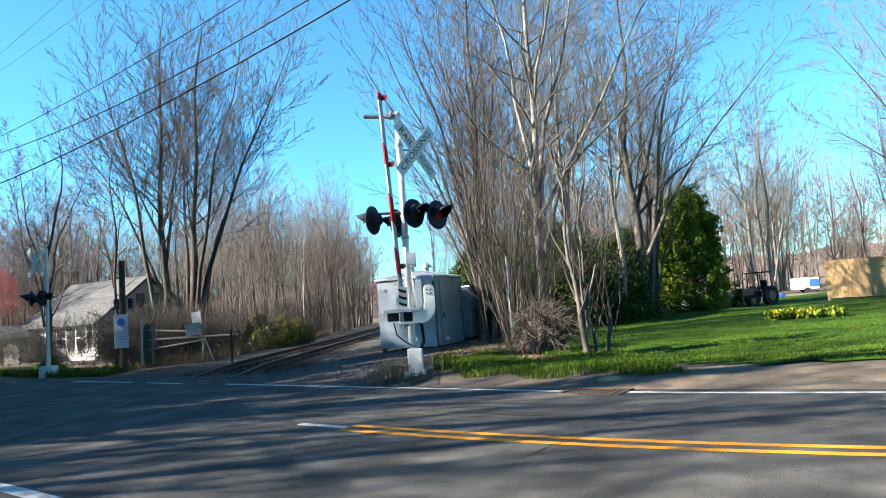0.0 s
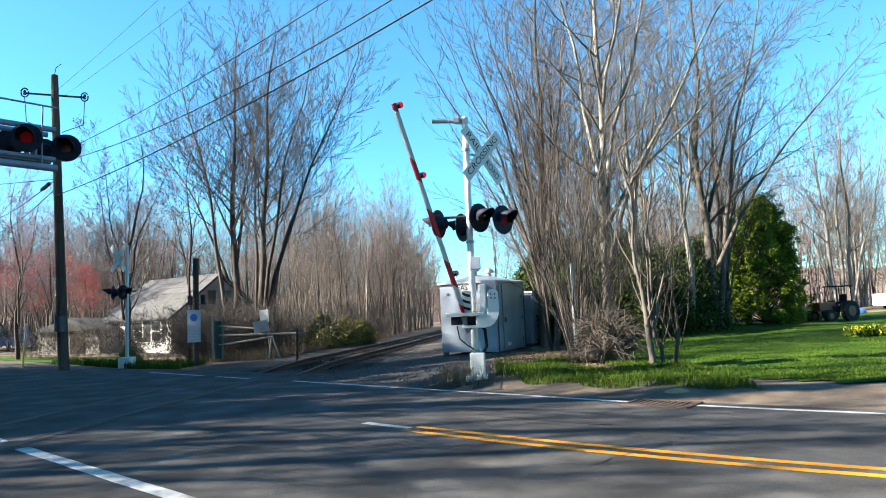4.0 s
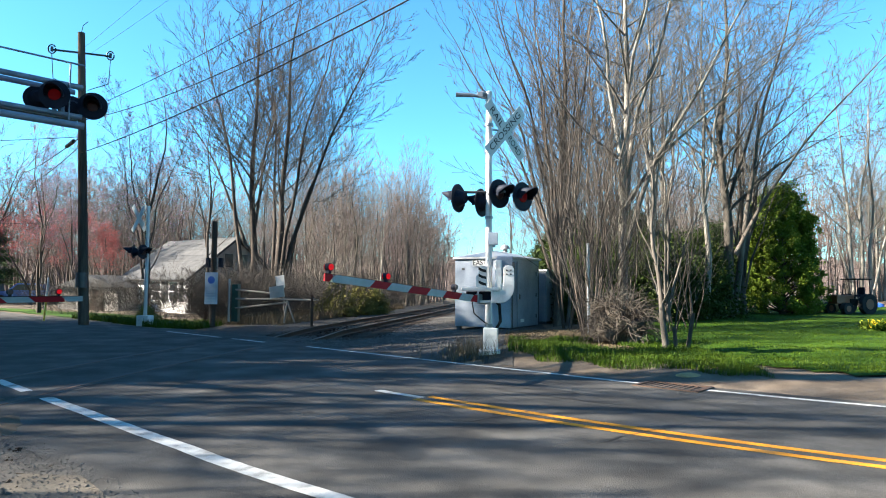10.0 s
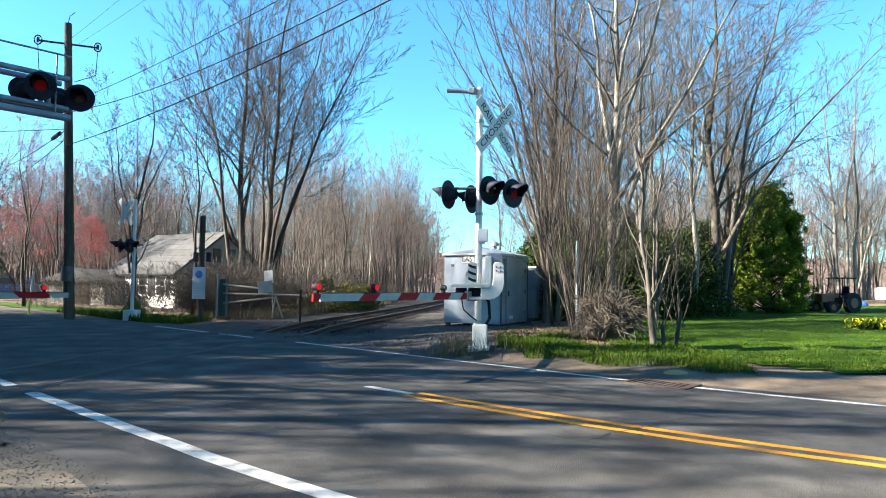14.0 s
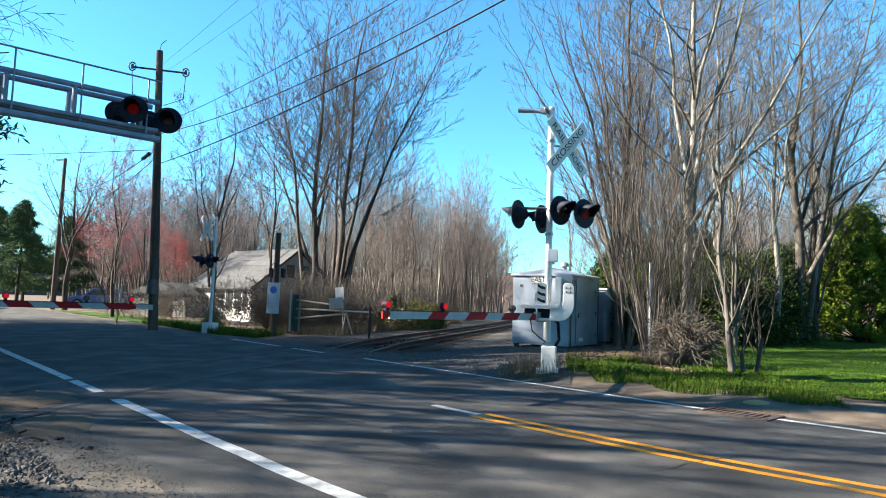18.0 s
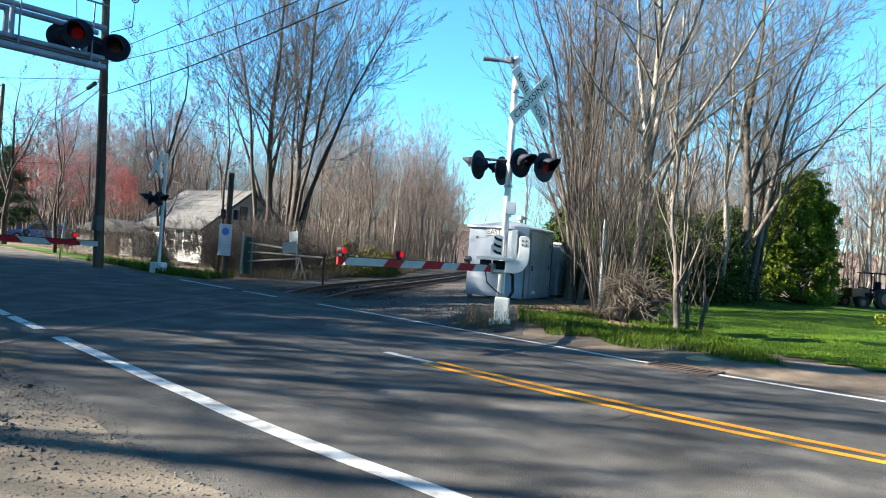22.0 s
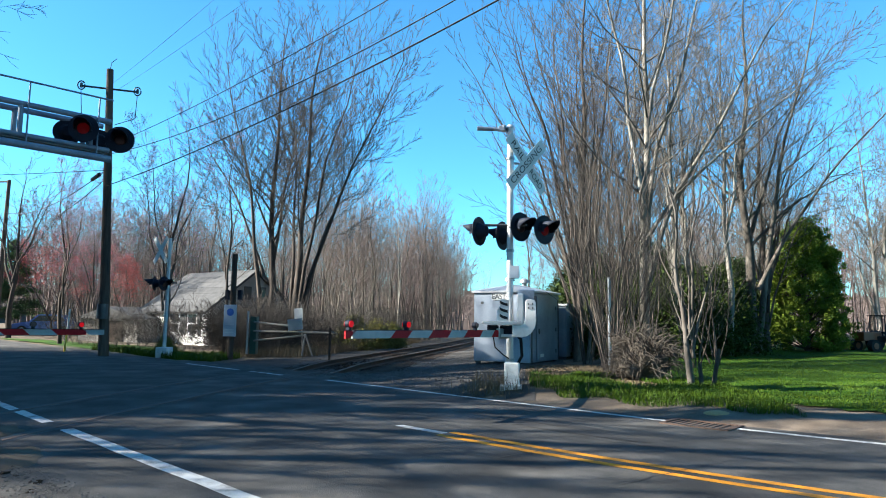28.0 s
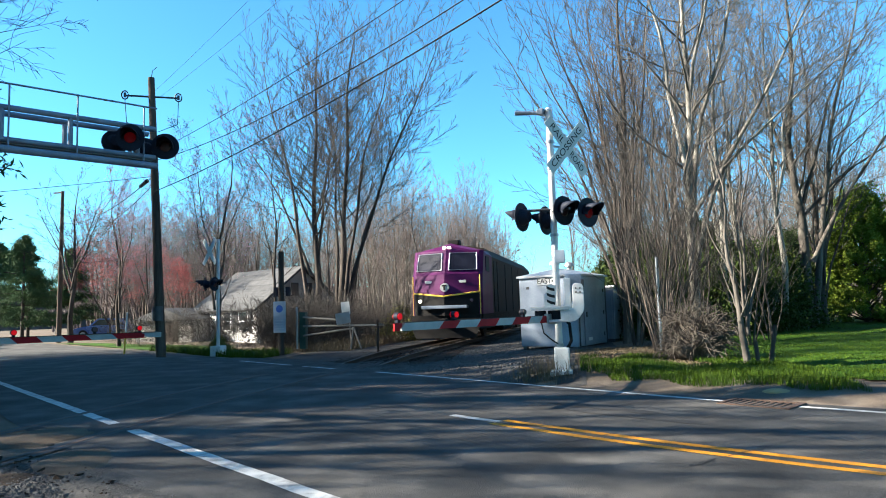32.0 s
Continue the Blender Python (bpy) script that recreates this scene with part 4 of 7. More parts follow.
plant(pk, -22.5, 29.6, 140, 1.0, "young maple with pinkish buds by the house")
plant(pk, -26, 37, 250, 0.9, "young maple with pinkish buds by the far road")
slim = formed_tree("slim_tree", 56, ((0, 0, 0.2, 0.1, 9.6, 0.09, 0.3, 0), (0, 0, -1.3, 0.3, 8.2, 0.05, 0.3, 3.2), (0, 0, 1.2, -0.3, 8.6, 0.05, 0.3, 3.8)), "slim bare tree between the mast and the sign post", BARK_DARK, TWIG, dens=(2.0, 2.8, 4.0), reach=0.3, angle=0.75, lift=0.04, thin=0.006)
put(slim, -13.0, 27.0)
plant(slim, -11.4, 29.5, 120, 0.8, "slim bare tree behind the sign post")
plant(slim, -16.4, 28.5, 240, 0.9, "slim bare tree before the house")
rm = bare_tree("red_maple", 52, 7.5, 0.16, 3, "red maple in full red flower", BARK_DARK, TWIG_RED, splay=0.5, kids=(8, 7, 6, 0), spread=0.6, first=1.2, buds=BUD, bud_count=14000, bud_size=0.075)
put(rm, -32.6, 42, 0, 0.85)
plant(rm, -29.0, 45, 80, 0.75)
ft = formed_tree("bare_tree", 53, ((0, 0, 0.3, 0, 9.4, 0.2, 0.35, 0), (0, 0, -2.8, 0.4, 8.4, 0.12, 0.3, 3.0), (0, 0, 2.9, -0.4, 8.6, 0.12, 0.3, 3.3), (0, 0, 1.6, 1.0, 9.2, 0.1, 0.3, 4.0), (0, 0, -1.4, -0.8, 9.0, 0.1, 0.3, 3.8)), "open-crowned dark bare tree beside the far road", BARK_DARK, TWIG, dens=(1.8, 2.4, 3.6), reach=0.36, angle=0.9, lift=0.02, thin=0.008)
put(ft, -30.7, 36.0)


def pine(name, seed, height, spread_, label, count, m):
    r = random.Random(seed)
    t = thing(name, m, label, "tree")
    lines, clumps = [([(0, 0, -0.3), (0.05, 0, height * 0.5), (0, 0.05, height)], [0.24, 0.15, 0.03])], []
    limbs = []
    z = height * 0.16
    while z < height * 0.97:
        for k in range(r.choice((3, 4, 5))):
            a = r.uniform(0, 6.283)
            ln = spread_ * (1 - (z / height) ** 1.6) * r.uniform(0.6, 1.15) + 0.4
            pts = [(math.cos(a) * ln * f, math.sin(a) * ln * f, z + ln * (0.18 * f - 0.2 * f * f)) for f in (0, 0.35, 0.7, 1.0)]
            limbs.append((pts, [0.05, 0.04, 0.025, 0.01]))
            for f in np.arange(0.3, 1.01, 0.12):
                clumps.append((math.cos(a) * ln * f, math.sin(a) * ln * f, z + ln * (0.18 * f - 0.2 * f * f) + 0.05))
        z += height * 0.035
    tubes("trunk", lines, BARK_DARK, t)
    tubes("branch_mass", limbs, BARK_DARK, t)
    leaf_cloud("needles", clumps, count, 0.27, 0.2, PINE, t, seed, wide=0.1)
    return t


pn = pine("pine_tree", 61, 13, 4.8, "dark green pine, some copies unseen, added to block sun and sky", 42000, on_land(-20.6, 15.6))
# unseen copies: left ones shade the road, the last seven block sky behind camera
for x, y, t, k in ((-38, 40, 40, 0.57), (-41, 43.7, 100, 0.55), (-40, 47, 200, 0.55), (-46, 46, 300, 0.6), (-29, 15.0, 140, 1.2), (-26.5, 12.6, 80, 0.95), (-24, 10.4, 210, 0.85), (-33, 12.5, 30, 1.2), (-19.6, 6.6, 70, 0.72), (-20.4, 9.0, 190, 0.78), (-21.2, 11.2, 260, 0.8), (-22.4, 13.3, 320, 0.85), (-24.5, 11.2, 50, 1.0), (-7, -11, 160, 1.2), (-2, -9.5, 20, 1.1), (3, -10.5, 250, 1.25), (8, -12, 90, 1.2), (13, -12.5, 300, 1.3), (-12, -14, 200, 1.3), (18, -14, 10, 1.3)):
    plant(pn, x, y, t, k)


def evergreen(name, seed, height, wide, label, material, count, m, lean=1.6, category="tree"):
    """A dense leafy evergreen, clothed to the ground, in many small sprays."""
    r = random.Random(seed)
    t = thing(name, m, label, category)
    cl, limbs = [], []
    for k in range(260):
        z = height * r.uniform(0.04, 0.98)
        f = (1 - (z / height) ** lean) ** 0.8
        a = r.uniform(0, 6.283)
        rr = wide * f * r.uniform(0.55, 1.08) * (1 + 0.22 * math.sin(3 * a + seed + z))
        p = (math.cos(a) * rr, math.sin(a) * rr, z)
        cl.append(p)
        limbs.append(([(0, 0, max(0.1, z - rr * 0.6)), (p[0] * 0.5, p[1] * 0.5, z - rr * 0.2), p], [0.03, 0.02, 0.008]))
    tubes("trunk", [([(0, 0, -0.2), (0, 0, height * 0.6)], [0.14, 0.06])] , BARK_DARK, t)
    tubes("branch_mass", limbs, BARK_DARK, t)
    leaf_cloud("foliage", cl, count, 0.11, wide * 0.11 + 0.06, material, t, seed, droop=0.5)
    return t


def cedar(name, seed, height, wide, label, m):
    """A full cedar: foliage in separate upright sprays round lobes, with dark gaps between them."""
    r = random.Random(seed)
    t = thing(name, m, label, "tree")
    limbs, sprays = [], []
    for k in range(95):
        f = (k + 0.5) / 95
        z = height * (0.05 + 0.92 * f)
        a = 2.4 * k + r.uniform(-0.4, 0.4)
        full = (1 - max(0, (f - 0.25) / 0.75) ** 2.1) ** 0.75 * (0.86 + 0.14 * min(1, f / 0.15))
        rr = wide * full * (1 + 0.25 * noise.noise(Vector((math.cos(a) * 1.3, math.sin(a) * 1.3, z * 0.6 + seed)))) * r.uniform(0.72, 1.05)
        c = Vector((math.cos(a) * rr, math.sin(a) * rr, z))
        limbs.append(([(0, 0, max(0.1, z - rr * 0.7)), tuple(c * 0.55 + Vector((0, 0, z * 0.42 - rr * 0.12))), tuple(c)], [0.04, 0.025, 0.008]))
        size = r.uniform(0.22, 0.42)
        for j in range(9):
            sprays.append(c + Vector((r.gauss(0, size), r.gauss(0, size), r.gauss(0, size * 1.1))) * 0.75)
    tubes("trunk", [([(0, 0, -0.2), (0.05, 0, height * 0.4), (0, 0, height * 0.85)], [0.16, 0.11, 0.03])], BARK_DARK, t)
    tubes("branch_mass", limbs, BARK_DARK, t)
    leaf_cloud("foliage", sprays, 62000, 0.13, 0.085, LEAF, t, seed, droop=-0.5, wide=0.22)
    return t


cedar("cedar", 71, 6.1, 1.6, "full green cedar clothed to the ground", on_land(12.8, 33.5))
sh = evergreen("evergreen_shrub", 72, 3.0, 1.5, "evergreen shrub under the trees, its green darkened for shade", LEAF_MID, 18000, on_land(5.4, 28.5), category="bush")
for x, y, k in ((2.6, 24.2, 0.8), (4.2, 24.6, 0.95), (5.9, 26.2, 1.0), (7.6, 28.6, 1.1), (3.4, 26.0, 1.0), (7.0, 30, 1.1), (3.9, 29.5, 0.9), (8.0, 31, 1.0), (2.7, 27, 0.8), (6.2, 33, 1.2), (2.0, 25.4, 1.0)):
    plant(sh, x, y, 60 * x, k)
dk = evergreen("dark_evergreen", 74, 4.4, 2.0, "very dark evergreen, shade put into its leaf colour", LEAF_DARK, 24000, on_land(3.0, 32), lean=2.4)
# first four: unseen, left of the road, added to cast shade on it
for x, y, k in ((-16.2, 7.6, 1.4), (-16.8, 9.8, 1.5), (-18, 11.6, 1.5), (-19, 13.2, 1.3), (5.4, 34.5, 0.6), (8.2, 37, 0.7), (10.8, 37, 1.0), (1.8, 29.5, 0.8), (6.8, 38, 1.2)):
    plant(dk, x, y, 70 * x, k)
ol = evergreen("budding_shrub", 73, 1.6, 1.0, "olive budding shrub at the woods' edge", SHRUB, 9000, on_land(-9.3, 34.5), category="bush")
for x, y, k in ((-8.6, 36.5, 0.9), (1.6, 34, 1.7), (3.2, 37, 2.0), (0.8, 39, 1.6), (-8.0, 38, 0.8), (-13.4, 23.2, 0.4)):
    plant(ol, x, y, 40 * y, k)

# the woods: leafless trees of middling height, thick behind each other
w_a = formed_tree("woodland_tree", 31, ((0, 0, 0.4, 0.2, 11.5, 0.11, 0.3, 0), (0, 0, 1.2, -0.3, 10.0, 0.07, 0.3, 3.5)), "thin bare woodland tree", BARK_PALE, TWIG_WOODS, dens=(1.6, 1.9, 2.2), reach=0.34, angle=0.9, lift=0.03, group="bare woodland", thin=0.008)
w_b = formed_tree("woodland_tree", 32, ((0, 0, 0.8, 0.2, 10.4, 0.09, 0.25, 0), (0.1, 0, -1.2, 0.4, 9.6, 0.07, 0.25, 0.4), (0, 0.1, -0.2, -1.0, 9.0, 0.05, 0.25, 2.0)), "thin bare woodland tree with reddish twigs", BARK, TWIG_RED, dens=(1.6, 1.9, 2.2), reach=0.34, angle=0.9, lift=0.03, group="bare woodland", thin=0.008)
w_c = formed_tree("woodland_tree", 33, ((0, 0, 0.3, 0.2, 9.8, 0.06, 0.2, 0), (0.2, 0, 1.4, 0.2, 9.0, 0.05, 0.2, 0), (-0.2, 0.1, -1.6, 0.3, 8.4, 0.05, 0.2, 0), (0, -0.2, 0.5, -1.2, 7.8, 0.045, 0.2, 0)), "slender many-stemmed woodland tree", BARK_PALE, TWIG_WOODS, dens=(1.5, 1.9, 2.2), reach=0.3, angle=0.9, lift=0.03, group="bare woodland", thin=0.010)
w_d = formed_tree("woodland_tree", 34, ((0, 0, -0.3, 0.2, 12.2, 0.12, 0.35, 0), (0, 0, -1.5, -0.3, 11.0, 0.07, 0.3, 4.0), (0, 0, 1.5, 0.4, 10.8, 0.07, 0.3, 4.6)), "bare woodland tree with reddish budding crown", BARK, TWIG_RED, dens=(1.6, 1.9, 2.2), reach=0.34, angle=0.9, lift=0.03, group="bare woodland", thin=0.008)
put(w_a, -13, 44); put(w_b, -16, 47); put(w_c, -11, 42); put(w_d, -18, 50)
rw_ = random.Random(5)
kinds = (w_a, w_b, w_c, w_d, w_b, w_d)


def in_woods(x, y):
    left = x < track_x(y) - 4.0 and not (-25 < x < -14.5 and y < 42) and rn(x, y)[1] > 16
    if x < -20 and y < 46:
        left = False
    right = x > track_x(y) + 4.2 and y > 40 + 0.2 * max(0, x) and not (13 < x < 36 and y < 51)
    return left or right


spots = []
while len(spots) < 296:
    k = len(spots)
    if k < 70:
        y = rw_.uniform(36, 80)
        x = track_x(y) - 4.0 - abs(rw_.gauss(0, 5))
    elif k < 130:
        a, dist = radians(rw_.uniform(-50, -27)), rw_.uniform(52, 80)
        x, y = dist * math.sin(a), dist * math.cos(a)
    elif k < 185:
        a, dist = radians(rw_.uniform(12, 43)), rw_.uniform(54, 74)
        x, y = dist * math.sin(a), dist * math.cos(a)
    else:
        a, dist = radians(rw_.uniform(-50, 42)), rw_.uniform(38, 82)
        x, y = dist * math.sin(a), dist * math.cos(a)
    if in_woods(x, y):
        spots.append((x, y))
for x, y in spots:
    plant(rw_.choice(kinds), x, y, rw_.uniform(0, 360), rw_.uniform(0.8, 1.15) * (0.72 + 0.28 * smoothstep(40, 62, y)) if x < track_x(y) else rw_.uniform(0.75, 1.05))
# the depth of the woods, past counting: plain stems with a few limbs
far_lines = []
for k in range(460):
    a, dist = radians(rw_.uniform(4, 42) if k % 3 == 0 else rw_.uniform(-42, -1)), rw_.uniform(62, 118)
    x, y = dist * math.sin(a), dist * math.cos(a)
    if abs(x - track_x(min(y, 110))) < 3.2 or not in_woods(x, y) or rn(x, y)[1] < 14:
        continue
    got = ([], [])
    grow(rw_, (x, y, -0.4), (rw_.gauss(0, 0.08), rw_.gauss(0, 0.08), 1), rw_.uniform(8, 12.5), 0.12, 0, got, [], 0.08, 0.05, (12, 6, 0), 0.95, 0.34, (4, 3, 2), 0.016)
    far_lines += got[0] + got[1]
tagged(tubes("far_woods", far_lines, TWIG_RED), "brown-red bare woods in the distance", "woods", kind="stuff")
# thicket along the woods' edge
th = bare_tree("thicket", 41, 2.6, 0.018, 10, "tangle of bare brush at the woods' edge", TWIG, TWIG, splay=0.8, kids=(6, 5, 0), spread=0.6, group="brush at the woods' edge", category="bush", seg=(5, 3, 2))
put(th, -10, 31)
for c in th.children:
    tagged(c, kind="stuff")
for k in range(80):
    y = rw_.uniform(27, 62)
    plant(th, track_x(y) - rw_.uniform(3.6, 9) - (1.2 if y < 32 else 0), y, rw_.uniform(0, 360), rw_.uniform(0.6, 1.2))
for k in range(9):
    plant(th, rw_.uniform(-14.2, -12.6), rw_.uniform(25, 31), rw_.uniform(0, 360), rw_.uniform(0.6, 1.05))
for k in range(22):
    plant(th, rw_.uniform(1.8, 4.2), rw_.uniform(24, 31), rw_.uniform(0, 360), rw_.uniform(0.35, 0.65))
for k in range(22):
    plant(th, rw_.uniform(-13.5, -10.5), rw_.uniform(26, 33), rw_.uniform(0, 360), rw_.uniform(0.5, 1.0))
for k in range(16):
    plant(th, rw_.uniform(-24.5, -17.5), rw_.uniform(29.5, 33), rw_.uniform(0, 360), rw_.uniform(0.5, 0.9))
# wooded rise far behind, seen between the stems
verts, faces = [], []
for i in range(601):
    a = radians(-75 + 150 * i / 600)
    for k, (dist, h) in enumerate(((132, -1), (133, 3.5), (136, 6.5))):
        hh = h + (1.2 * noise.noise(Vector((i * 0.05, k, 0))) + 1.0 * noise.noise(Vector((i * 0.9, k, 1))) if k else 0)
        verts.append((dist * math.sin(a), dist * math.cos(a), hh))
    if i and not -3.4 < -75 + 150 * i / 600 < -0.2:
        b = (i - 1) * 3
        faces += [(b, b + 3, b + 4, b + 1), (b + 1, b + 4, b + 5, b + 2)]
HILL = mat("distant_bare_woods", [(0.035, 0.028, 0.025), (0.07, 0.056, 0.05), (0.11, 0.088, 0.078)], 0.6, 0.95, bump=0, fine=2.5, stretch=(1, 1, 0.2))
b = len(verts)
verts += [(-130 + 13 * i, 1300, h + (6 * noise.noise(Vector((i, 4, 0))) if h > 0 else 0)) for i in range(16) for h in (-4, 60)]
faces += [(b + 2 * i, b + 2 * i + 2, b + 2 * i + 3, b + 2 * i + 1) for i in range(15)]
tagged(raw("backdrop", verts, faces, HILL, smooth=True), "brown wooded rise in the far distance", "backdrop", kind="structure")


# ---- crossing signal with its gate ----
def flasher(parent, x, y, z, turn, lens, r=0.27):
    """A signal light: black round background, housing, hood and red lens; shines towards -y before the turn."""
    m = pose(x, y, z, 0, 0, turn)
    bm = bmesh.new()
    rod(bm, m @ Vector((0, 0, 0)), m @ Vector((0, 0.012, 0)), r, seg=32)
    bk = part("background", bm, BLACK, parent, "black round backing disc")
    bm = bmesh.new()
    rod(bm, m @ Vector((0, 0.012, 0)), m @ Vector((0, 0.16, 0)), 0.17, 0.1, 20)
    part("housing", bm, BLACK, bk)
    bm = bmesh.new()
    bmesh.ops.create_uvsphere(bm, u_segments=20, v_segments=10, radius=0.108, matrix=m @ pose(0, -0.004, 0) @ Matrix.Diagonal((1, 0.22, 1, 1)))
    part("lens", bm, lens, bk, smooth=True)
    bm = bmesh.new()
    a0, a1, k = radians(-15), radians(195), 14
    rows_ = []
    for i in range(k + 1):
        a = a0 + (a1 - a0) * i / k
        long = 0.34 * (0.35 + 0.65 * max(0, math.sin(a)))
        rows_.append([(0.165 * math.cos(a), 0, 0.165 * math.sin(a)), (0.16 * math.cos(a), -long, 0.16 * math.sin(a) - 0.02), (0.152 * math.cos(a), -long, 0.152 * math.sin(a) - 0.02), (0.157 * math.cos(a), 0, 0.157 * math.sin(a))])
    vs = [[bm.verts.new(m @ Vector(q)) for q in row] for row in rows_]
    for a, b in zip(vs, vs[1:]):
        for j in range(4):
            bm.faces.new((a[j], a[(j + 1) % 4], b[(j + 1) % 4], b[j]))
    bm.faces.new(vs[0]), bm.faces.new(vs[-1][::-1])
    part("hood", bm, BLACK, bk, smooth=True)
    return bk


def blade(parent, m, text, back=False, long=1.34, wide=0.24):
    """One blade of the crossbuck with its lettering."""
    bm = bmesh.new()
    box(bm, (0, 0, 0), (long, wide, 0.004), m)
    b = part("crossbuck_blade", bm, SIGN_BACK if back else SHEET_WHITE, parent, "white crossbuck blade with black words")
    if text:
        for k, t in enumerate(text):
            x = 0 if len(text) == 1 else (-0.33, 0.36)[k]
            words("lettering", t, 0.15, m @ pose(x, 0, 0.004), INK, b, fit=(1.12 if len(text) == 1 else 0.42, 0.125))
    return b


def crossing_signal():
    """Mast with foundation, two pairs of lights, crossbuck, bell, track sign; built round its foot."""
    t = thing("crossing_signal", pose(-0.45, 12.38, land(-0.45, 12.38) - 0.03), "silver crossing signal mast with crossbuck and dark red flashers", "railway signal")
    bm = bmesh.new()
    box(bm, (0.02, -0.01, -0.02), (0.4, 0.38, 0.2), bevel=0.03)
    part("foundation", bm, CONCRETE, t)
    bm = bmesh.new()
    box(bm, (0.04, -0.02, 0.27), (0.27, 0.26, 0.42), bevel=0.02)
    part("junction_base", bm, WHITEMETAL, t, "white junction box at the foot")
    bm = bmesh.new()
    rod(bm, (0, 0, 0.05), (0, 0, 4.88), 0.064, 0.06, 20)
    part("mast", bm, MASTPAINT, t, smooth=False)
    for z in (0.5, 0.95, 2.5, 3.75, 4.25):
        bm = bmesh.new()
        rod(bm, (0, 0, z), (0, 0, z + 0.05), 0.08, seg=16)
        part("clamp", bm, GALV, t)
    bm = bmesh.new()
    rod(bm, (0, 0, 4.86), (0, 0, 4.92), 0.07, 0.05, 16)
    part("mast_cap", bm, MASTPAINT, t)
    # bell on its bracket
    bm = bmesh.new()
    rod(bm, (0, 0, 4.78), (-0.3, -0.12, 4.82), 0.02)
    box(bm, (-0.16, -0.06, 4.84), (0.12, 0.08, 0.1), bevel=0.01)
    part("bell_bracket", bm, GALV, t)
    bm = bmesh.new()
    rod(bm, (-0.1, -0.1, 4.86), (-0.13, 0.0, 4.86), 0.03, 0.08, 20)
    rod(bm, (-0.1, -0.05, 4.82), (-0.62, -0.12, 4.84), 0.03, 0.045, 10)
    part("bell", bm, GALV, t)
    # crossbuck faces along the road, towards drivers coming from the right
    face = 47
    base = pose(0, 0, 0, 0, 0, face)
    blade(t, base @ pose(0.34, -0.10, 4.2, 90, 0, 0) @ pose(0, 0, 0, 0, 0, 45), ["CROSSING"])
    blade(t, base @ pose(0.34, -0.092, 4.2, 90, 0, 0) @ pose(0, 0, 0, 0, 0, -45), ["RAIL", "ROAD"])
    bm = bmesh.new()
    rod(bm, base @ Vector((0, 0, 4.2)), base @ Vector((0.5, -0.08, 4.2)), 0.02)
    rod(bm, base @ Vector((0, 0, 3.85)), base @ Vector((0.3, -0.08, 4.0)), 0.012)
    part("crossbuck_bracket", bm, GALV, t)
    # cross-arms carrying the lights
    bm = bmesh.new()
    rod(bm, (-0.52, -0.05, 3.0), (0.62, 0.02, 3.0), 0.025)
    rod(bm, (-0.3, 0.25, 2.96), (0.3, -0.35, 2.96), 0.022)
    part("light_arm", bm, DARKMETAL, t)
    flasher(t, 0.2, -0.16, 2.95, 48, LENS_OFF)
    flasher(t, 0.63, -0.1, 2.9, 48, LENS_DIM)
    flasher(t, -0.58, -0.02, 2.89, -115, LENS_OFF)
    flasher(t, -0.15, 0.12, 2.82, -115, LENS_OFF)
    bm = bmesh.new()
    box(bm, (0.08, -0.1, 2.12), (0.19, 0.03, 0.24), bevel=0.01)
    part("number_plate_sign", bm, SIGN_BACK, t, "small pale blue sign plate")
    bm = bmesh.new()
    box(bm, (0.08, -0.118, 2.12), (0.165, 0.006, 0.21))
    part("sign_face", bm, SIGN_PALE, t)
    bm = bmesh.new()
    pipe(bm, [(0.1, -0.1, 1.0), (0.2, -0.12, 0.9), (0.22, -0.1, 0.6), (0.12, -0.06, 0.42)], 0.028)
    part("cable", bm, CABLE, t)
    bm = bmesh.new()
    pipe(bm, [(-0.3, -0.22, 0.98), (-0.26, -0.2, 0.75), (-0.12, -0.15, 0.62), (-0.02, -0.1, 0.55)], 0.012, 6)
    part("thin_cable", bm, CABLE, t)
    # gate mechanism on the mast, on a carrier
    before = set(t.children)
    bm = bmesh.new()
    box(bm, (0.19, -0.2, 1.36), (0.12, 0.3, 0.56), bevel=0.02)
    part("gate_mechanism", bm, WHITEMETAL, t, "white gate mechanism housing")
    bm = bmesh.new()
    box(bm, (-0.13, -0.32, 1.11), (0.68, 0.36, 0.06), bevel=0.012)
    part("gate_tray", bm, SHEET_WHITE, t, "flat white bracket")
    bm = bmesh.new()
    prism(bm, [(0.28, 1.49), (0.31, 1.53), (0.37, 1.54), (0.44, 1.52), (0.47, 1.47), (0.475, 1.14), (0.45, 1.03), (0.39, 0.94), (0.31, 0.88), (0.2, 0.86), (0.06, 0.88), (0.06, 1.07), (0.21, 1.075), (0.26, 1.11), (0.28, 1.18)], 0.07, pose(0, -0.47, 0))
    bmesh.ops.bevel(bm, geom=list(bm.edges), offset=0.008, segments=1, affect="EDGES")
    cw = part("counterweight_arm", bm, WHITEMETAL, t, "curved white counterweight arm")
    for x, z in ((0.34, 1.45), (0.41, 1.45), (0.34, 1.38), (0.41, 1.38)):
        bm = bmesh.new()
        rod(bm, (x, -0.485, z), (x, -0.468, z), 0.016, seg=8)
        part("bolt", bm, DARKMETAL, cw)
    bm = bmesh.new()
    box(bm, (0.3, 0.0, 1.47), (0.3, 0.28, 0.5), bevel=0.02)
    part("drive_box", bm, SILVER, t, "grey box behind the mast")
    bm = bmesh.new()
    box(bm, (0.46, -0.16, 1.44), (0.05, 0.12, 0.34), bevel=0.01)
    part("side_hatch", bm, DARKMETAL, t)
    bm = bmesh.new()
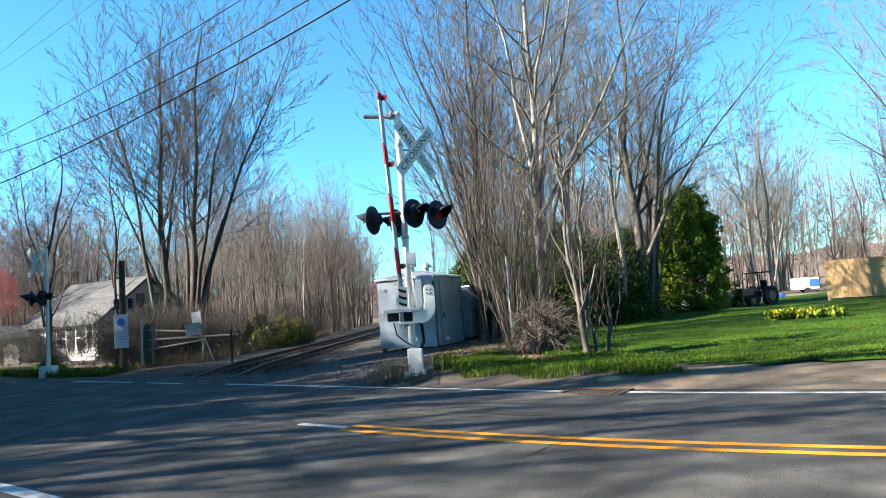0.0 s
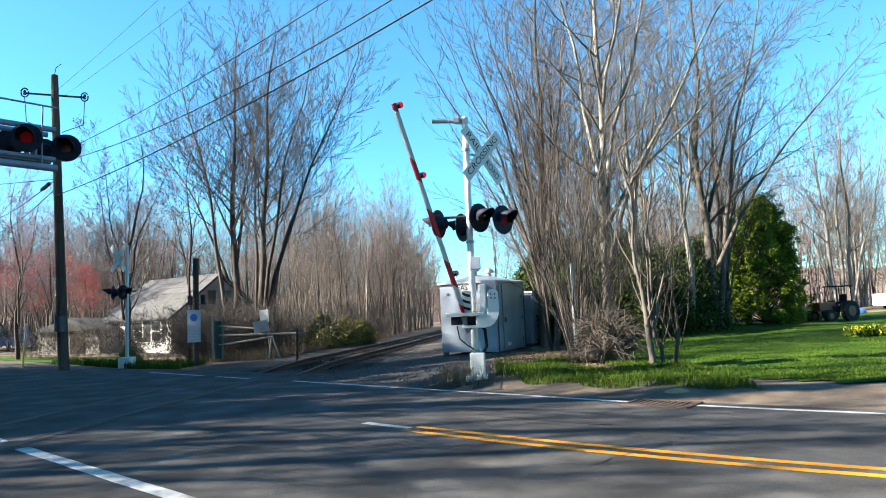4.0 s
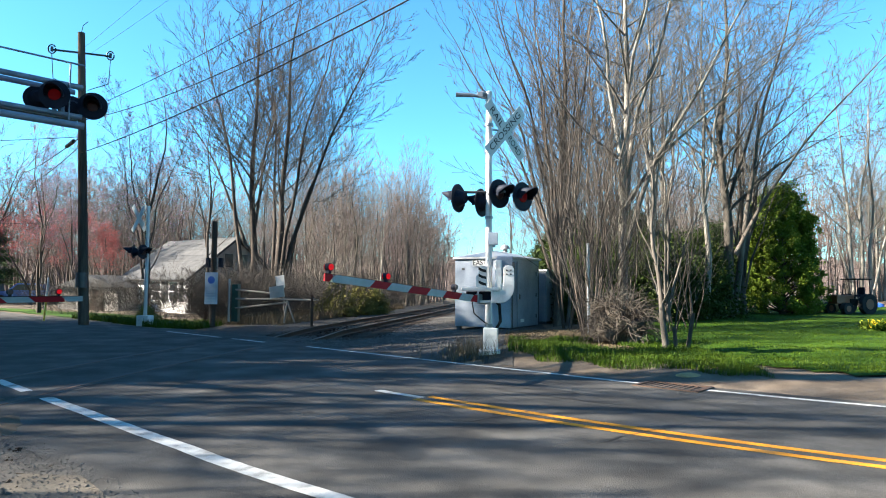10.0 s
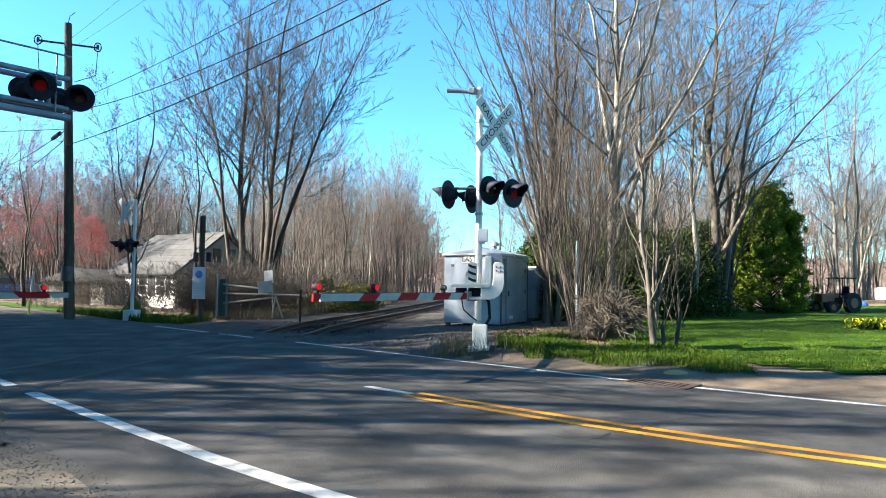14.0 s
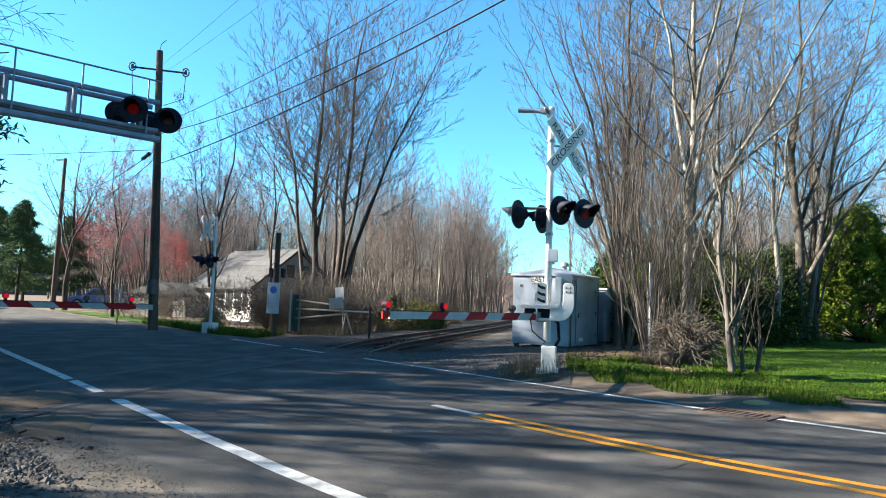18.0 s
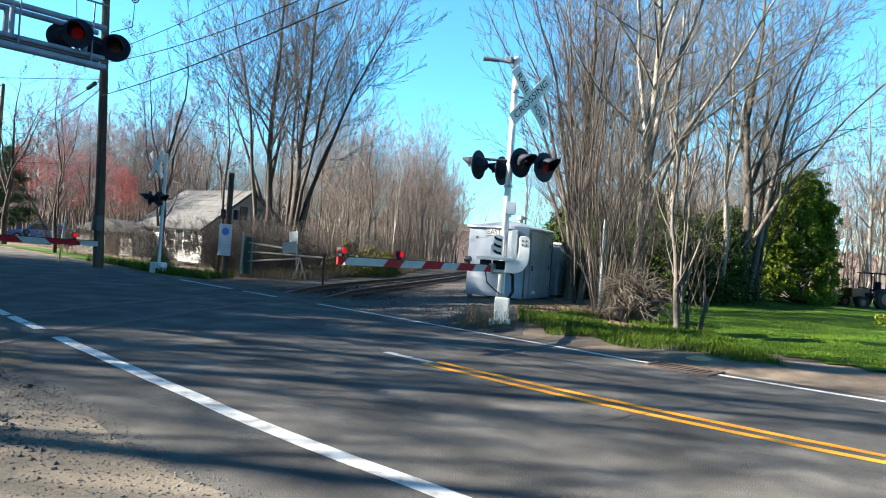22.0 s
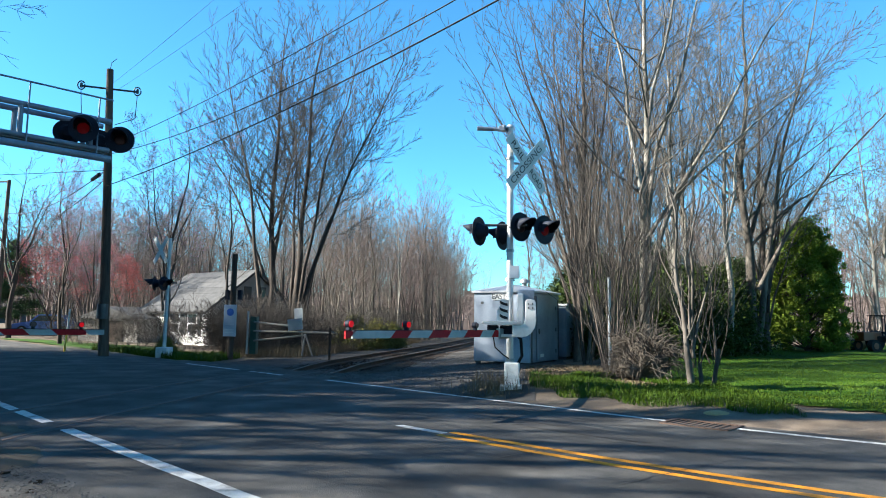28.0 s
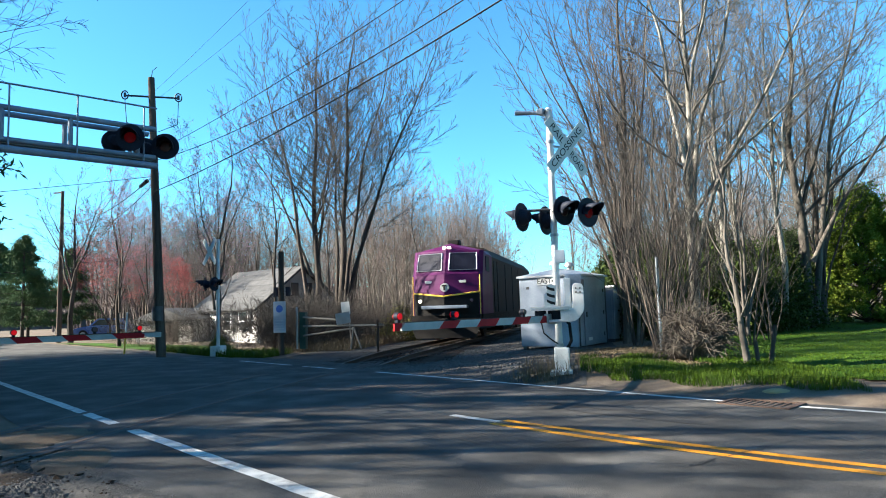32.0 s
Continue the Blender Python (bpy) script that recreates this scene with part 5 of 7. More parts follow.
    box(bm, (-0.3, -0.26, 0.995), (0.2, 0.22, 0.15), bevel=0.02)
    box(bm, (-0.06, -0.24, 0.98), (0.22, 0.2, 0.18), bevel=0.02)
    part("drive_motor", bm, BLACK, t, "black motor under the tray")
    bm = bmesh.new()
    box(bm, (-0.02, -0.3, 0.885), (0.36, 0.24, 0.05), bevel=0.015)
    part("lower_plate", bm, WHITEMETAL, t)
    for k in range(3):
        bm = bmesh.new()
        z = 1.17 + 0.12 * k
        prism(bm, [(-0.17, z + 0.05), (-0.17, z + 0.1), (-0.1, z + 0.065), (-0.03, z + 0.05), (-0.03, z), (-0.11, z + 0.018)], 0.012, pose(0, -0.388, 0))
        part("hazard_stripe", bm, INK, t, "black slanted stripe")
    bm = bmesh.new()
    prism(bm, [(-0.22, 1.14), (-0.01, 1.14), (-0.01, 1.52), (-0.13, 1.54), (-0.17, 1.5), (-0.17, 1.38), (-0.22, 1.34)], 0.03, pose(0, -0.375, 0))
    part("striped_guard", bm, WHITEMETAL, t)
    for ob in set(t.children) - before:
        ob.location.z += 0.08
    return t


ARM = Vector((-0.46, -0.888, 0)).normalized()


def gate_arm(parent, loc, way, cuts, lamps, length, first_red):
    """A striped gate arm along x of its own space, hinged at its end; turns about y. cuts: where the colours change."""
    a = thing("gate_arm", pose(*loc, 0, 0, math.degrees(math.atan2(way.y, way.x))), "red and white striped gate arm with red lamps", "")
    del a["label"]
    a.parent = parent
    for k, (x0, x1) in enumerate(zip(cuts, cuts[1:])):
        bm = bmesh.new()
        red = (k % 2 == 0) == first_red
        h0 = 0.06 - 0.012 * k / len(cuts)
        sl = 0.06
        e0, e1 = sl * (k > 0), sl * (k < len(cuts) - 3)
        prism(bm, [(x0 + e0, -h0), (x1 + e1, -h0), (x1 - e1, h0), (x0 - e0, h0)], 0.03, pose(0, -0.015, 0))
        part("arm_stripe", bm, SHEET_RED if red else ARM_WHITE, a, "red stripe" if red else "white stripe")
    bm = bmesh.new()
    box(bm, (0.05, 0, 0), (0.34, 0.07, 0.18), bevel=0.015)
    part("hinge_bracket", bm, GALV, a)
    for x, mt in lamps:
        bm = bmesh.new()
        box(bm, (x, 0, 0.085), (0.05, 0.06, 0.06), bevel=0.008)
        rod(bm, (x, -0.034, 0.14), (x, 0.034, 0.14), 0.05, seg=20)
        lamp_ = part("lamp_body", bm, BLACK, a)
        bm = bmesh.new()
        rod(bm, (x, -0.05, 0.14), (x, 0.05, 0.14), 0.042, seg=20)
        part("arm_lamp", bm, mt, lamp_, "round red lamp")
    bm = bmesh.new()
    rod(bm, (0.2, -0.03, 0.06), (length, -0.03, 0.055), 0.006, seg=6)
    part("lamp_wire", bm, CABLE, a)
    return a


signal = crossing_signal()
arm_near = gate_arm(signal, (-0.1, -0.26, 1.0), ARM, (0.15, 0.4, 0.79, 1.28, 1.75, 2.26, 2.78, 3.17, 4.0, 4.14), ((4.07, LENS_ON), (2.85, LENS_ON), (0.98, LENS_OFF)), 4.14, True)

# ---- cantilever over the road, from a mast beyond the track ----
CANT = Vector((-10.5, 9.5, 0))


def cantilever():
    t = thing("cantilever_signal", pose(CANT.x, CANT.y, land(CANT.x, CANT.y), 0, 0, math.degrees(math.atan2(N.y, N.x))), "galvanised cantilever signal reaching over the road", "railway signal")
    bm = bmesh.new()
    rod(bm, (0, 0, 0), (0, 0, 5.9), 0.15, 0.13, 20)
    part("mast", bm, CANT_BLUE, t)
    bm = bmesh.new()
    box(bm, (0, 0, 0.1), (0.9, 0.9, 0.3), bevel=0.03)
    part("foundation", bm, CONCRETE, t)
    for y, z, r_, L in ((-0.22, 5.2, 0.055, 3.25), (0.22, 5.2, 0.055, 3.25), (-0.22, 4.62, 0.05, 3.25), (0.22, 4.62, 0.05, 3.25), (-0.34, 4.42, 0.07, 3.25), (-0.3, 5.62, 0.018, 3.25)):
        bm = bmesh.new()
        rod(bm, (-0.2, y, z), (L, y, z), r_, seg=14)
        part("chord" if r_ > 0.02 else "handrail", bm, CANT_BLUE, t)
    for x in (0.6, 1.7, 2.9):
        for y in (-0.22, 0.22):
            bm = bmesh.new()
            rod(bm, (x, y, 4.62), (x, y, 5.2), 0.045, seg=10)
            part("strut", bm, CANT_BLUE, t)
        bm = bmesh.new()
        rod(bm, (x + 0.1, -0.3, 4.5), (x + 0.1, -0.3, 5.62), 0.016, seg=8)
        part("rail_post", bm, CANT_BLUE, t)
    bm = bmesh.new()
    box(bm, (1.6, 0, 4.56), (3.2, 0.42, 0.03))
    part("walkway", bm, DARKMETAL, t, "steel walkway grating")
    flasher(t, 2.72, -0.36, 4.93, -28, LENS_DIM)
    flasher(t, 3.42, -0.3, 4.86, -28, LENS_OFF)
    flasher(t, 2.6, 0.2, 4.93, 170, LENS_OFF, 0.25)
    flasher(t, 3.2, 0.2, 4.86, 170, LENS_OFF, 0.25)
    # low pair and crossbuck on the mast
    flasher(t, 0.1, -0.3, 2.46, -50, LENS_DIM)
    b = pose(0, -0.2, 3.5, 0, 0, -40)
    blade(t, b @ pose(0, -0.1, 0, 90, 0, 0) @ pose(0, 0, 0, 0, 0, 45), ["CROSSING"])
    blade(t, b @ pose(0, -0.092, 0, 90, 0, 0) @ pose(0, 0, 0, 0, 0, -45), ["RAIL", "ROAD"])
    return t


cant = cantilever()
gate2 = thing("gate_machine", pose(CANT.x + 0.1, CANT.y - 0.35, land(CANT.x, CANT.y)), "white gate machine on a short post beside the road", "gate machine")
bm = bmesh.new()
rod(bm, (0, 0, 0), (0, 0, 1.0), 0.06)
part("post", bm, MASTPAINT, gate2)
bm = bmesh.new()
box(bm, (0, 0, 1.1), (0.4, 0.35, 0.55), bevel=0.03)
part("housing", bm, WHITEMETAL, gate2)
arm_far = gate_arm(gate2, (0.05, 0.2, 1.06), N, (0.15, 0.5, 0.9, 1.3, 1.7, 2.1, 2.55, 3.1, 3.42), ((3.0, LENS_ON), (2.2, LENS_OFF), (0.9, LENS_ON)), 3.42, True)

# ---- silver signal bungalow and its smaller neighbour ----
def bungalow():
    """Front along x at y = 0, the door in the right-hand side."""
    t = thing("signal_cabinet", pose(-1.88, 21.5, land(-1.88, 21.5), 0, 0, -23), "silver metal signal hut with hipped roof and vents", "signal cabinet")
    W, D, Z0, Z1 = 1.95, 2.45, 0.14, 2.3
    bm = bmesh.new()
    box(bm, (W / 2, D / 2, (Z0 + Z1) / 2), (W, D, Z1 - Z0), bevel=0.015)
    part("body", bm, SILVER, t)
    bm = bmesh.new()
    a = [bm.verts.new(v) for v in ((-0.06, -0.07, Z1), (W + 0.06, -0.07, Z1), (W + 0.06, D + 0.07, Z1), (-0.06, D + 0.07, Z1))]
    a2 = [bm.verts.new((v.co.x, v.co.y, Z1 + 0.06)) for v in a]
    r = [bm.verts.new(v) for v in ((W / 2, 0.75, Z1 + 0.3), (W / 2, D - 0.75, Z1 + 0.3))]
    bm.faces.new(a[::-1])
    for i in range(4):
        bm.faces.new((a[i], a[(i + 1) % 4], a2[(i + 1) % 4], a2[i]))
    bm.faces.new((a2[0], a2[1], r[0])), bm.faces.new((a2[1], a2[2], r[1], r[0]))
    bm.faces.new((a2[2], a2[3], r[1])), bm.faces.new((a2[3], a2[0], r[0], r[1]))
    bmesh.ops.recalc_face_normals(bm, faces=bm.faces)
    part("roof", bm, SILVER_ROOF, t)
    for y in (0.62, 1.8):
        bm = bmesh.new()
        rod(bm, (W / 2, y, Z1 + 0.22), (W / 2, y, Z1 + 0.4), 0.08, seg=16)
        rod(bm, (W / 2, y, Z1 + 0.4), (W / 2, y, Z1 + 0.5), 0.17, 0.14, 16)
        rod(bm, (W / 2, y, Z1 + 0.5), (W / 2, y, Z1 + 0.56), 0.14, 0.04, 16)
        part("roof_vent", bm, SILVER_ROOF, t, "round roof ventilator")
    bm = bmesh.new()
    box(bm, (W + 0.022, 1.35, 1.2), (0.03, 1.75, 2.04), bevel=0.008)
    door = part("door", bm, SILVER, t, "flat silver door")
    for z in (0.45, 1.15, 1.85):
        bm = bmesh.new()
        rod(bm, (W + 0.045, 2.05, z - 0.06), (W + 0.045, 2.05, z + 0.06), 0.022, seg=8)
        part("hinge", bm, DARKMETAL, door)
    bm = bmesh.new()
    box(bm, (W + 0.055, 0.6, 1.1), (0.04, 0.05, 0.16), bevel=0.008)
    part("handle", bm, DARKMETAL, door)
    bm = bmesh.new()
    box(bm, (W + 0.04, 0.85, 0.34), (0.012, 0.3, 0.1))
    part("label_plate", bm, WHITEMETAL, door)
    for y in (0.1, 2.36):
        bm = bmesh.new()
        box(bm, (W + 0.012, y, 1.14), (0.02, 0.06, 1.98))
        part("door_jamb", bm, DARKMETAL, t)
    bm = bmesh.new()
    box(bm, (0.98, -0.025, 2.17), (0.66, 0.015, 0.22))
    sg = part("name_sign", bm, SHEET_WHITE, t, "white sign with black letters")
    words("lettering", "EAST", 0.2, pose(0.9, -0.036, 2.17, 90, 0, 0), INK, sg, fit=(0.48, 0.17))
    bm = bmesh.new()
    box(bm, (1.21, -0.037, 2.17), (0.1, 0.004, 0.05))
    part("unread_letters", bm, INK, sg)
    bm = bmesh.new()
    box(bm, (0.3, -0.014, 1.98), (0.1, 0.01, 0.08))
    part("small_plate", bm, DARKMETAL, t)
    bm = bmesh.new()
    box(bm, (1.25, -0.014, 0.38), (0.14, 0.012, 0.1))
    part("warning_label", bm, SIGN_PALE, t)
    for x in (0.1, W - 0.1):
        for y in (0.12, D / 2, D - 0.12):
            bm = bmesh.new()
            box(bm, (x, y, 0.07), (0.12, 0.12, 0.2))
            part("foot", bm, DARKMETAL, t)
    return t


hut = bungalow()
sc = thing("signal_cabinet", pose(0.5, 23.75, land(0.5, 23.75), 0, 0, -23), "smaller silver equipment cabinet beside the hut", "signal cabinet")
bm = bmesh.new()
box(bm, (0.35, 0.4, 1.0), (0.7, 0.8, 1.75), bevel=0.015)
part("body", bm, SILVER, sc)
bm = bmesh.new()
box(bm, (0.35, 0.4, 1.9), (0.8, 0.9, 0.07), bevel=0.015)
part("roof", bm, SILVER_ROOF, sc)
bm = bmesh.new()
box(bm, (0.35, -0.015, 1.0), (0.56, 0.03, 1.5), bevel=0.008)
part("door", bm, SILVER, sc)
bm = bmesh.new()
box(bm, (0.35, 0.4, 0.07), (0.6, 0.7, 0.16))
part("plinth", bm, DARKMETAL, sc)


# ---- utility pole, posts and signs beyond the track ----
def utility_pole():
    t = thing("utility_pole", pose(-14.22, 20.85, 0), "weathered wooden utility pole with crossarm and insulators", "utility pole")
    top = Vector((-0.3, -0.25, 9.85))
    bm = bmesh.new()
    rod(bm, (0, 0, -0.3), top, 0.17, 0.11, 16)
    part("pole", bm, POLEWOOD, t)
    p = top * 0.93
    bm = bmesh.new()
    rod(bm, p + Vector((-0.78, -0.4, 0)), p + Vector((0.78, 0.4, 0.0)), 0.035, seg=8)
    part("crossarm", bm, DARKMETAL, t)
    for k in (-1, 1):
        q = p + Vector((0.78, 0.4, 0)) * k
        bm = bmesh.new()
        ring = [tuple(q + Vector((0.1 * math.cos(a), 0.05 * math.cos(a), 0.02 + 0.15 * math.sin(a)))) for a in np.linspace(0.6, 6.6, 12)]
        pipe(bm, ring, 0.022, 6)
        rod(bm, q + Vector((0, 0, -0.06)), q + Vector((0, 0, 0.1)), 0.045, seg=10)
        part("insulator", bm, DARKMETAL, t)
        bm = bmesh.new()
        pipe(bm, [tuple(q + Vector((0, 0, -0.15))), tuple(q * 0.95 + Vector((0, 0, -0.5))), tuple(Vector((-0.2, -0.2, 7.9)) + Vector((0.12, 0.06, 0)) * k)], 0.012, 6)
        part("drop_wire", bm, CABLE, t)
    bm = bmesh.new()
    pipe(bm, [tuple(top), tuple(top + Vector((0.05, 0, 0.25))), tuple(top + Vector((0.2, 0.05, 0.4)))], 0.012, 6)
    part("lightning_wire", bm, CABLE, t)
    bm = bmesh.new()
    rod(bm, (-0.02, -0.2, 1.25), (-0.02, -0.2, 1.75), 0.17, seg=16)
    part("meter_box", bm, DARKMETAL, t)
    return t


utility_pole()


def wire(a, b, sag, r, label):
    a, b = Vector(a), Vector(b)
    pts, rads = [], []
    for i in range(33):
        k = i / 32
        p = a.lerp(b, k)
        p.z -= sag * 4 * k * (1 - k)
        pts.append(tuple(p)), rads.append(r)
    tagged(tubes("overhead_wire", [(pts, rads)], CABLE), label, "overhead wire")


PT = Vector((-14.45, 20.65, 0))
END = PT + U * 32
for z0, z1, sag, r_, off in ((7.15, 9.4, 0.77, 0.011, 0.0), (6.85, 9.6, 1.45, 0.014, 0.0), (5.75, 8.55, 0.79, 0.018, 0.0), (9.1, 12.6, 0.6, 0.005, -0.7), (9.2, 12.4, 0.6, 0.005, 0.7)):
    wire(PT + N * off * 0.3 + Vector((0, 0, z0)), END + N * off + Vector((0, 0, z1)), sag, r_, "black overhead cable strung from the pole across the road")
FAR_POLE = Vector((-32.0, 36.5, 0))
wire(PT + Vector((0, 0, 6.3)), FAR_POLE + Vector((0, 0, 7.6)), 0.6, 0.02, "black cable running down to the next pole")
sp = thing("cable_splice", Matrix(), "black splice case hung on the overhead cable", "cable splice")
bm = bmesh.new()
d_ = (FAR_POLE + Vector((0, 0, 7.6)) - PT - Vector((0, 0, 6.3))) / 24
rod(bm, PT + Vector((0, 0, 6.25)) + d_ * 0.9, PT + Vector((0, 0, 6.16)) + d_ * 1.9, 0.07, seg=12)
part("case", bm, CABLE, sp)
wire(PT + Vector((0, 0, 6.0)), FAR_POLE + Vector((0, 0, 6.9)), 0.8, 0.016, "black cable running down to the next pole")
wire(PT + Vector((0, 0, 6.3)), (-46, 18, 6.6), 0.5, 0.012, "thin service wire over the road")


def far_mast():
    t = thing("crossing_mast", pose(-12.28, 21.2, 0), "slim silver crossing mast seen from behind its crossbuck", "railway signal")
    bm = bmesh.new()
    rod(bm, (0, 0, 0), (0, 0, 4.02), 0.06, 0.055, 14)
    part("mast", bm, MASTPAINT, t)
    bm = bmesh.new()
    box(bm, (0, 0, 0.15), (0.4, 0.4, 0.36), bevel=0.02)
    part("junction_base", bm, WHITEMETAL, t)
    for a in (45, -45):
        blade(t, pose(-0.28, -0.08 - 0.004 * (a > 0), 3.6, 0, 0, -24) @ pose(0, 0, 0, 90, 0, 0) @ pose(0, 0, 0, 0, 0, a * 1.15), None, long=1.1, wide=0.18)
    bm = bmesh.new()
    rod(bm, (-0.5, -0.05, 2.5), (0.3, 0.05, 2.5), 0.025)
    part("light_arm", bm, DARKMETAL, t)
    flasher(t, -0.42, -0.12, 2.46, -75, LENS_OFF, 0.24)
    flasher(t, -0.02, -0.2, 2.46, 75, LENS_OFF, 0.24)
    return t


far_mast()


def sign_post():
    t = thing("sign_post", pose(-11.2, 23.9, 0), "dark timber post with pale signs beside the track", "sign post")
    bm = bmesh.new()
    rod(bm, (0, 0, -0.2), (0.02, 0, 3.75), 0.11, 0.1, 14)
    part("post", bm, DARKPOST, t)
    for z, w, h, mt in ((1.52, 0.5, 0.62, SIGN_PALE), (0.95, 0.5, 0.6, SIGN_PALE)):
        bm = bmesh.new()
        box(bm, (0.0, -0.14, z), (w, 0.02, h), bevel=0.006)
        pn = part("sign_panel", bm, mt, t, "pale rectangular sign panel")
        if z > 1.2:
            bm = bmesh.new()
            rod(bm, (0, -0.152, 1.55), (0, -0.158, 1.55), 0.14, seg=20)
            part("symbol_ring", bm, SIGN_BLUE, pn)
        else:
            for k in range(4):
                bm = bmesh.new()
                box(bm, (0, -0.154, 0.8 + 0.1 * k), (0.34, 0.006, 0.03))
                part("text_bar", bm, SIGN_BACK, pn)
    for x in (-0.22, 0.28):
        bm = bmesh.new()
        box(bm, (x, 0.02, 2.2), (0.14, 0.14, 0.36), bevel=0.01)
        part("lamp_head", bm, BLACK, t)
    return t


sign_post()


def barrier():
    t = thing("pipe_barrier", pose(-10.45, 24.1, 0), "low barrier of silvered rails with a green end post", "barrier")
    bm = bmesh.new()
    box(bm, (0.05, 0.05, 0.7), (0.25, 0.24, 1.4), bevel=0.02)
    part("end_post", bm, GREENBOX, t, "dark green steel end post")
    bm = bmesh.new()
    rod(bm, (-0.16, -0.08, 0), (-0.16, -0.08, 1.6), 0.04)
    part("pipe_post", bm, GALV, t)
    for z0, x1, z1 in ((1.2, 1.9, 1.05), (0.86, 3.55, 0.85), (0.5, 2.3, 0.75)):
        bm = bmesh.new()
        rod(bm, (0.1, -0.1, z0), (x1, -1.0 * x1 / 3.6, z1), 0.035)
        part("rail", bm, GREYWOOD, t)
    bm = bmesh.new()
    rod(bm, (3.55, -1.75, -0.1), (3.55, -1.75, 1.05), 0.04)
    part("thin_post", bm, DARKPOST, t)
    bm = bmesh.new()
    rod(bm, (3.5, -1.0, 0.85), (3.55, -1.75, 0.92), 0.03)
    part("end_rail", bm, GREYWOOD, t)
    for k in (0, 1):
        bm = bmesh.new()
        rod(bm, (2.2 + 0.4 * k, -0.7, 0), (2.3, -0.68, 0.8), 0.03)
        part("prop", bm, GREYWOOD, t)
    bm = bmesh.new()
    box(bm, (2.05, -0.7, 0.85), (0.55, 0.03, 0.42), pose(0, 0, 0, 0, -8, 0), bevel=0.006)
    part("dark_panel", bm, GALV, t)
    return t


barrier()
ws = thing("small_sign", pose(-9.1, 25.9, 0), "white tilted sign plate on a thin stake", "sign")
bm = bmesh.new()
rod(bm, (0, 0, 0), (-0.12, 0, 1.9), 0.022)
part("stake", bm, GREYWOOD, ws)
bm = bmesh.new()
box(bm, (-0.05, -0.03, 1.52), (0.36, 0.015, 0.5), pose(0, 0, 0, 0, -6, 0), bevel=0.005)
part("plate", bm, SHEET_WHITE, ws)


# ---- locomotive and coaches ----
def locomotive():
    """Built with its nose towards -y, centred on the track, rails at z = 0."""
    t = thing("locomotive", pose(track_x(31), 31, 0), "purple and black diesel passenger locomotive with lit headlamps", "locomotive")
    W = 1.5
    # cab: a wedge with a crease down the middle
    side = [(0.0, 1.15), (0.0, 2.1), (0.16, 2.95), (0.24, 3.05), (0.62, 4.05), (0.95, 4.33), (1.5, 4.45), (3.2, 4.45), (3.2, 1.15)]

    def front(x, z):
        """How far back the nose lies at x, z."""
        for (y0, z0), (y1, z1) in zip(side, side[1:5]):
            if z <= z1:
                return y0 + (y1 - y0) * (z - z0) / (z1 - z0) + 0.42 * abs(x) / W
        return side[4][0] + 0.42 * abs(x) / W

    bm = bmesh.new()
    rings = []
    for x in (-W, -W * 0.9, 0, W * 0.9, W):
        k = abs(x) / W
        back = 0.42 * k + (0.14 if k == 1 else 0)
        rings.append([bm.verts.new((x, y + back * (1 if y < 0.8 else 0.6 if y < 3 else 0), z - (0.55 * k ** 4 if z > 4.2 else 0))) for y, z in side])
    for a, b in zip(rings, rings[1:]):
        for i in range(len(side)):
            j = (i + 1) % len(side)
            bm.faces.new((a[i], b[i], b[j], a[j]))
    bm.faces.new(rings[0]), bm.faces.new(rings[-1][::-1])
    bmesh.ops.recalc_face_normals(bm, faces=bm.faces)
    part("cab", bm, PURPLE, t, "purple wedge-nosed cab")
    for sx in (-1, 1):
        bm = bmesh.new()
        q = [(x, front(x, z) - 0.01, z) for x, z in ((0.16, 3.14), (1.28, 3.14), (1.24, 3.92), (0.16, 3.92))]
        vs = [bm.verts.new((sx * x, y - 0.03, z)) for x, y, z in q]
        vb = [bm.verts.new((sx * x, y + 0.02, z)) for x, y, z in q]
        bm.faces.new(vs), bm.faces.new(vb[::-1])
        for i in range(4):
            bm.faces.new((vs[i], vb[i], vb[(i + 1) % 4], vs[(i + 1) % 4]))
        bmesh.ops.recalc_face_normals(bm, faces=bm.faces)
        ww = part("windscreen", bm, LOCO_GLASS, t, "dark windscreen with pale frame")
        bm = bmesh.new()
        for i in range(4):
            a, b = q[i], q[(i + 1) % 4]
            rod(bm, (sx * a[0], a[1] - 0.03, a[2]), (sx * b[0], b[1] - 0.03, b[2]), 0.016, seg=6)
        part("frame", bm, GALV, ww)
        bm = bmesh.new()
        box(bm, (sx * 0.72, front(0.72, 2.62) - 0.01, 2.62), (0.3, 0.06, 0.12), bevel=0.005)
        part("number_plate", bm, SHEET_WHITE, t)
        bm = bmesh.new()
        rod(bm, (sx * 0.1, 0.98, 4.2), (sx * 0.1, 0.68, 4.18), 0.065, seg=16)
        part("headlamp", bm, HEADLAMP, t, "lit headlamp")
        bm = bmesh.new()
        rod(bm, (sx * 1.08, 0.5, 1.78), (sx * 1.08, 0.22, 1.78), 0.075, seg=16)
        part("ditch_lamp", bm, HEADLAMP if sx < 0 else LOCO_GLASS, t)
        bm = bmesh.new()
        rod(bm, (sx * 1.42, 0.4, 1.1), (sx * 1.42, 0.44, 2.9), 0.02, seg=8)
        part("grab_rail", bm, TRIM_YELLOW, t)
        bm = bmesh.new()
        box(bm, (sx * 1.512, 1.9, 3.45), (0.03, 0.85, 0.7), bevel=0.01)
        part("side_window", bm, LOCO_GLASS, t)
    # black apron with a yellow chevron
    bm = bmesh.new()
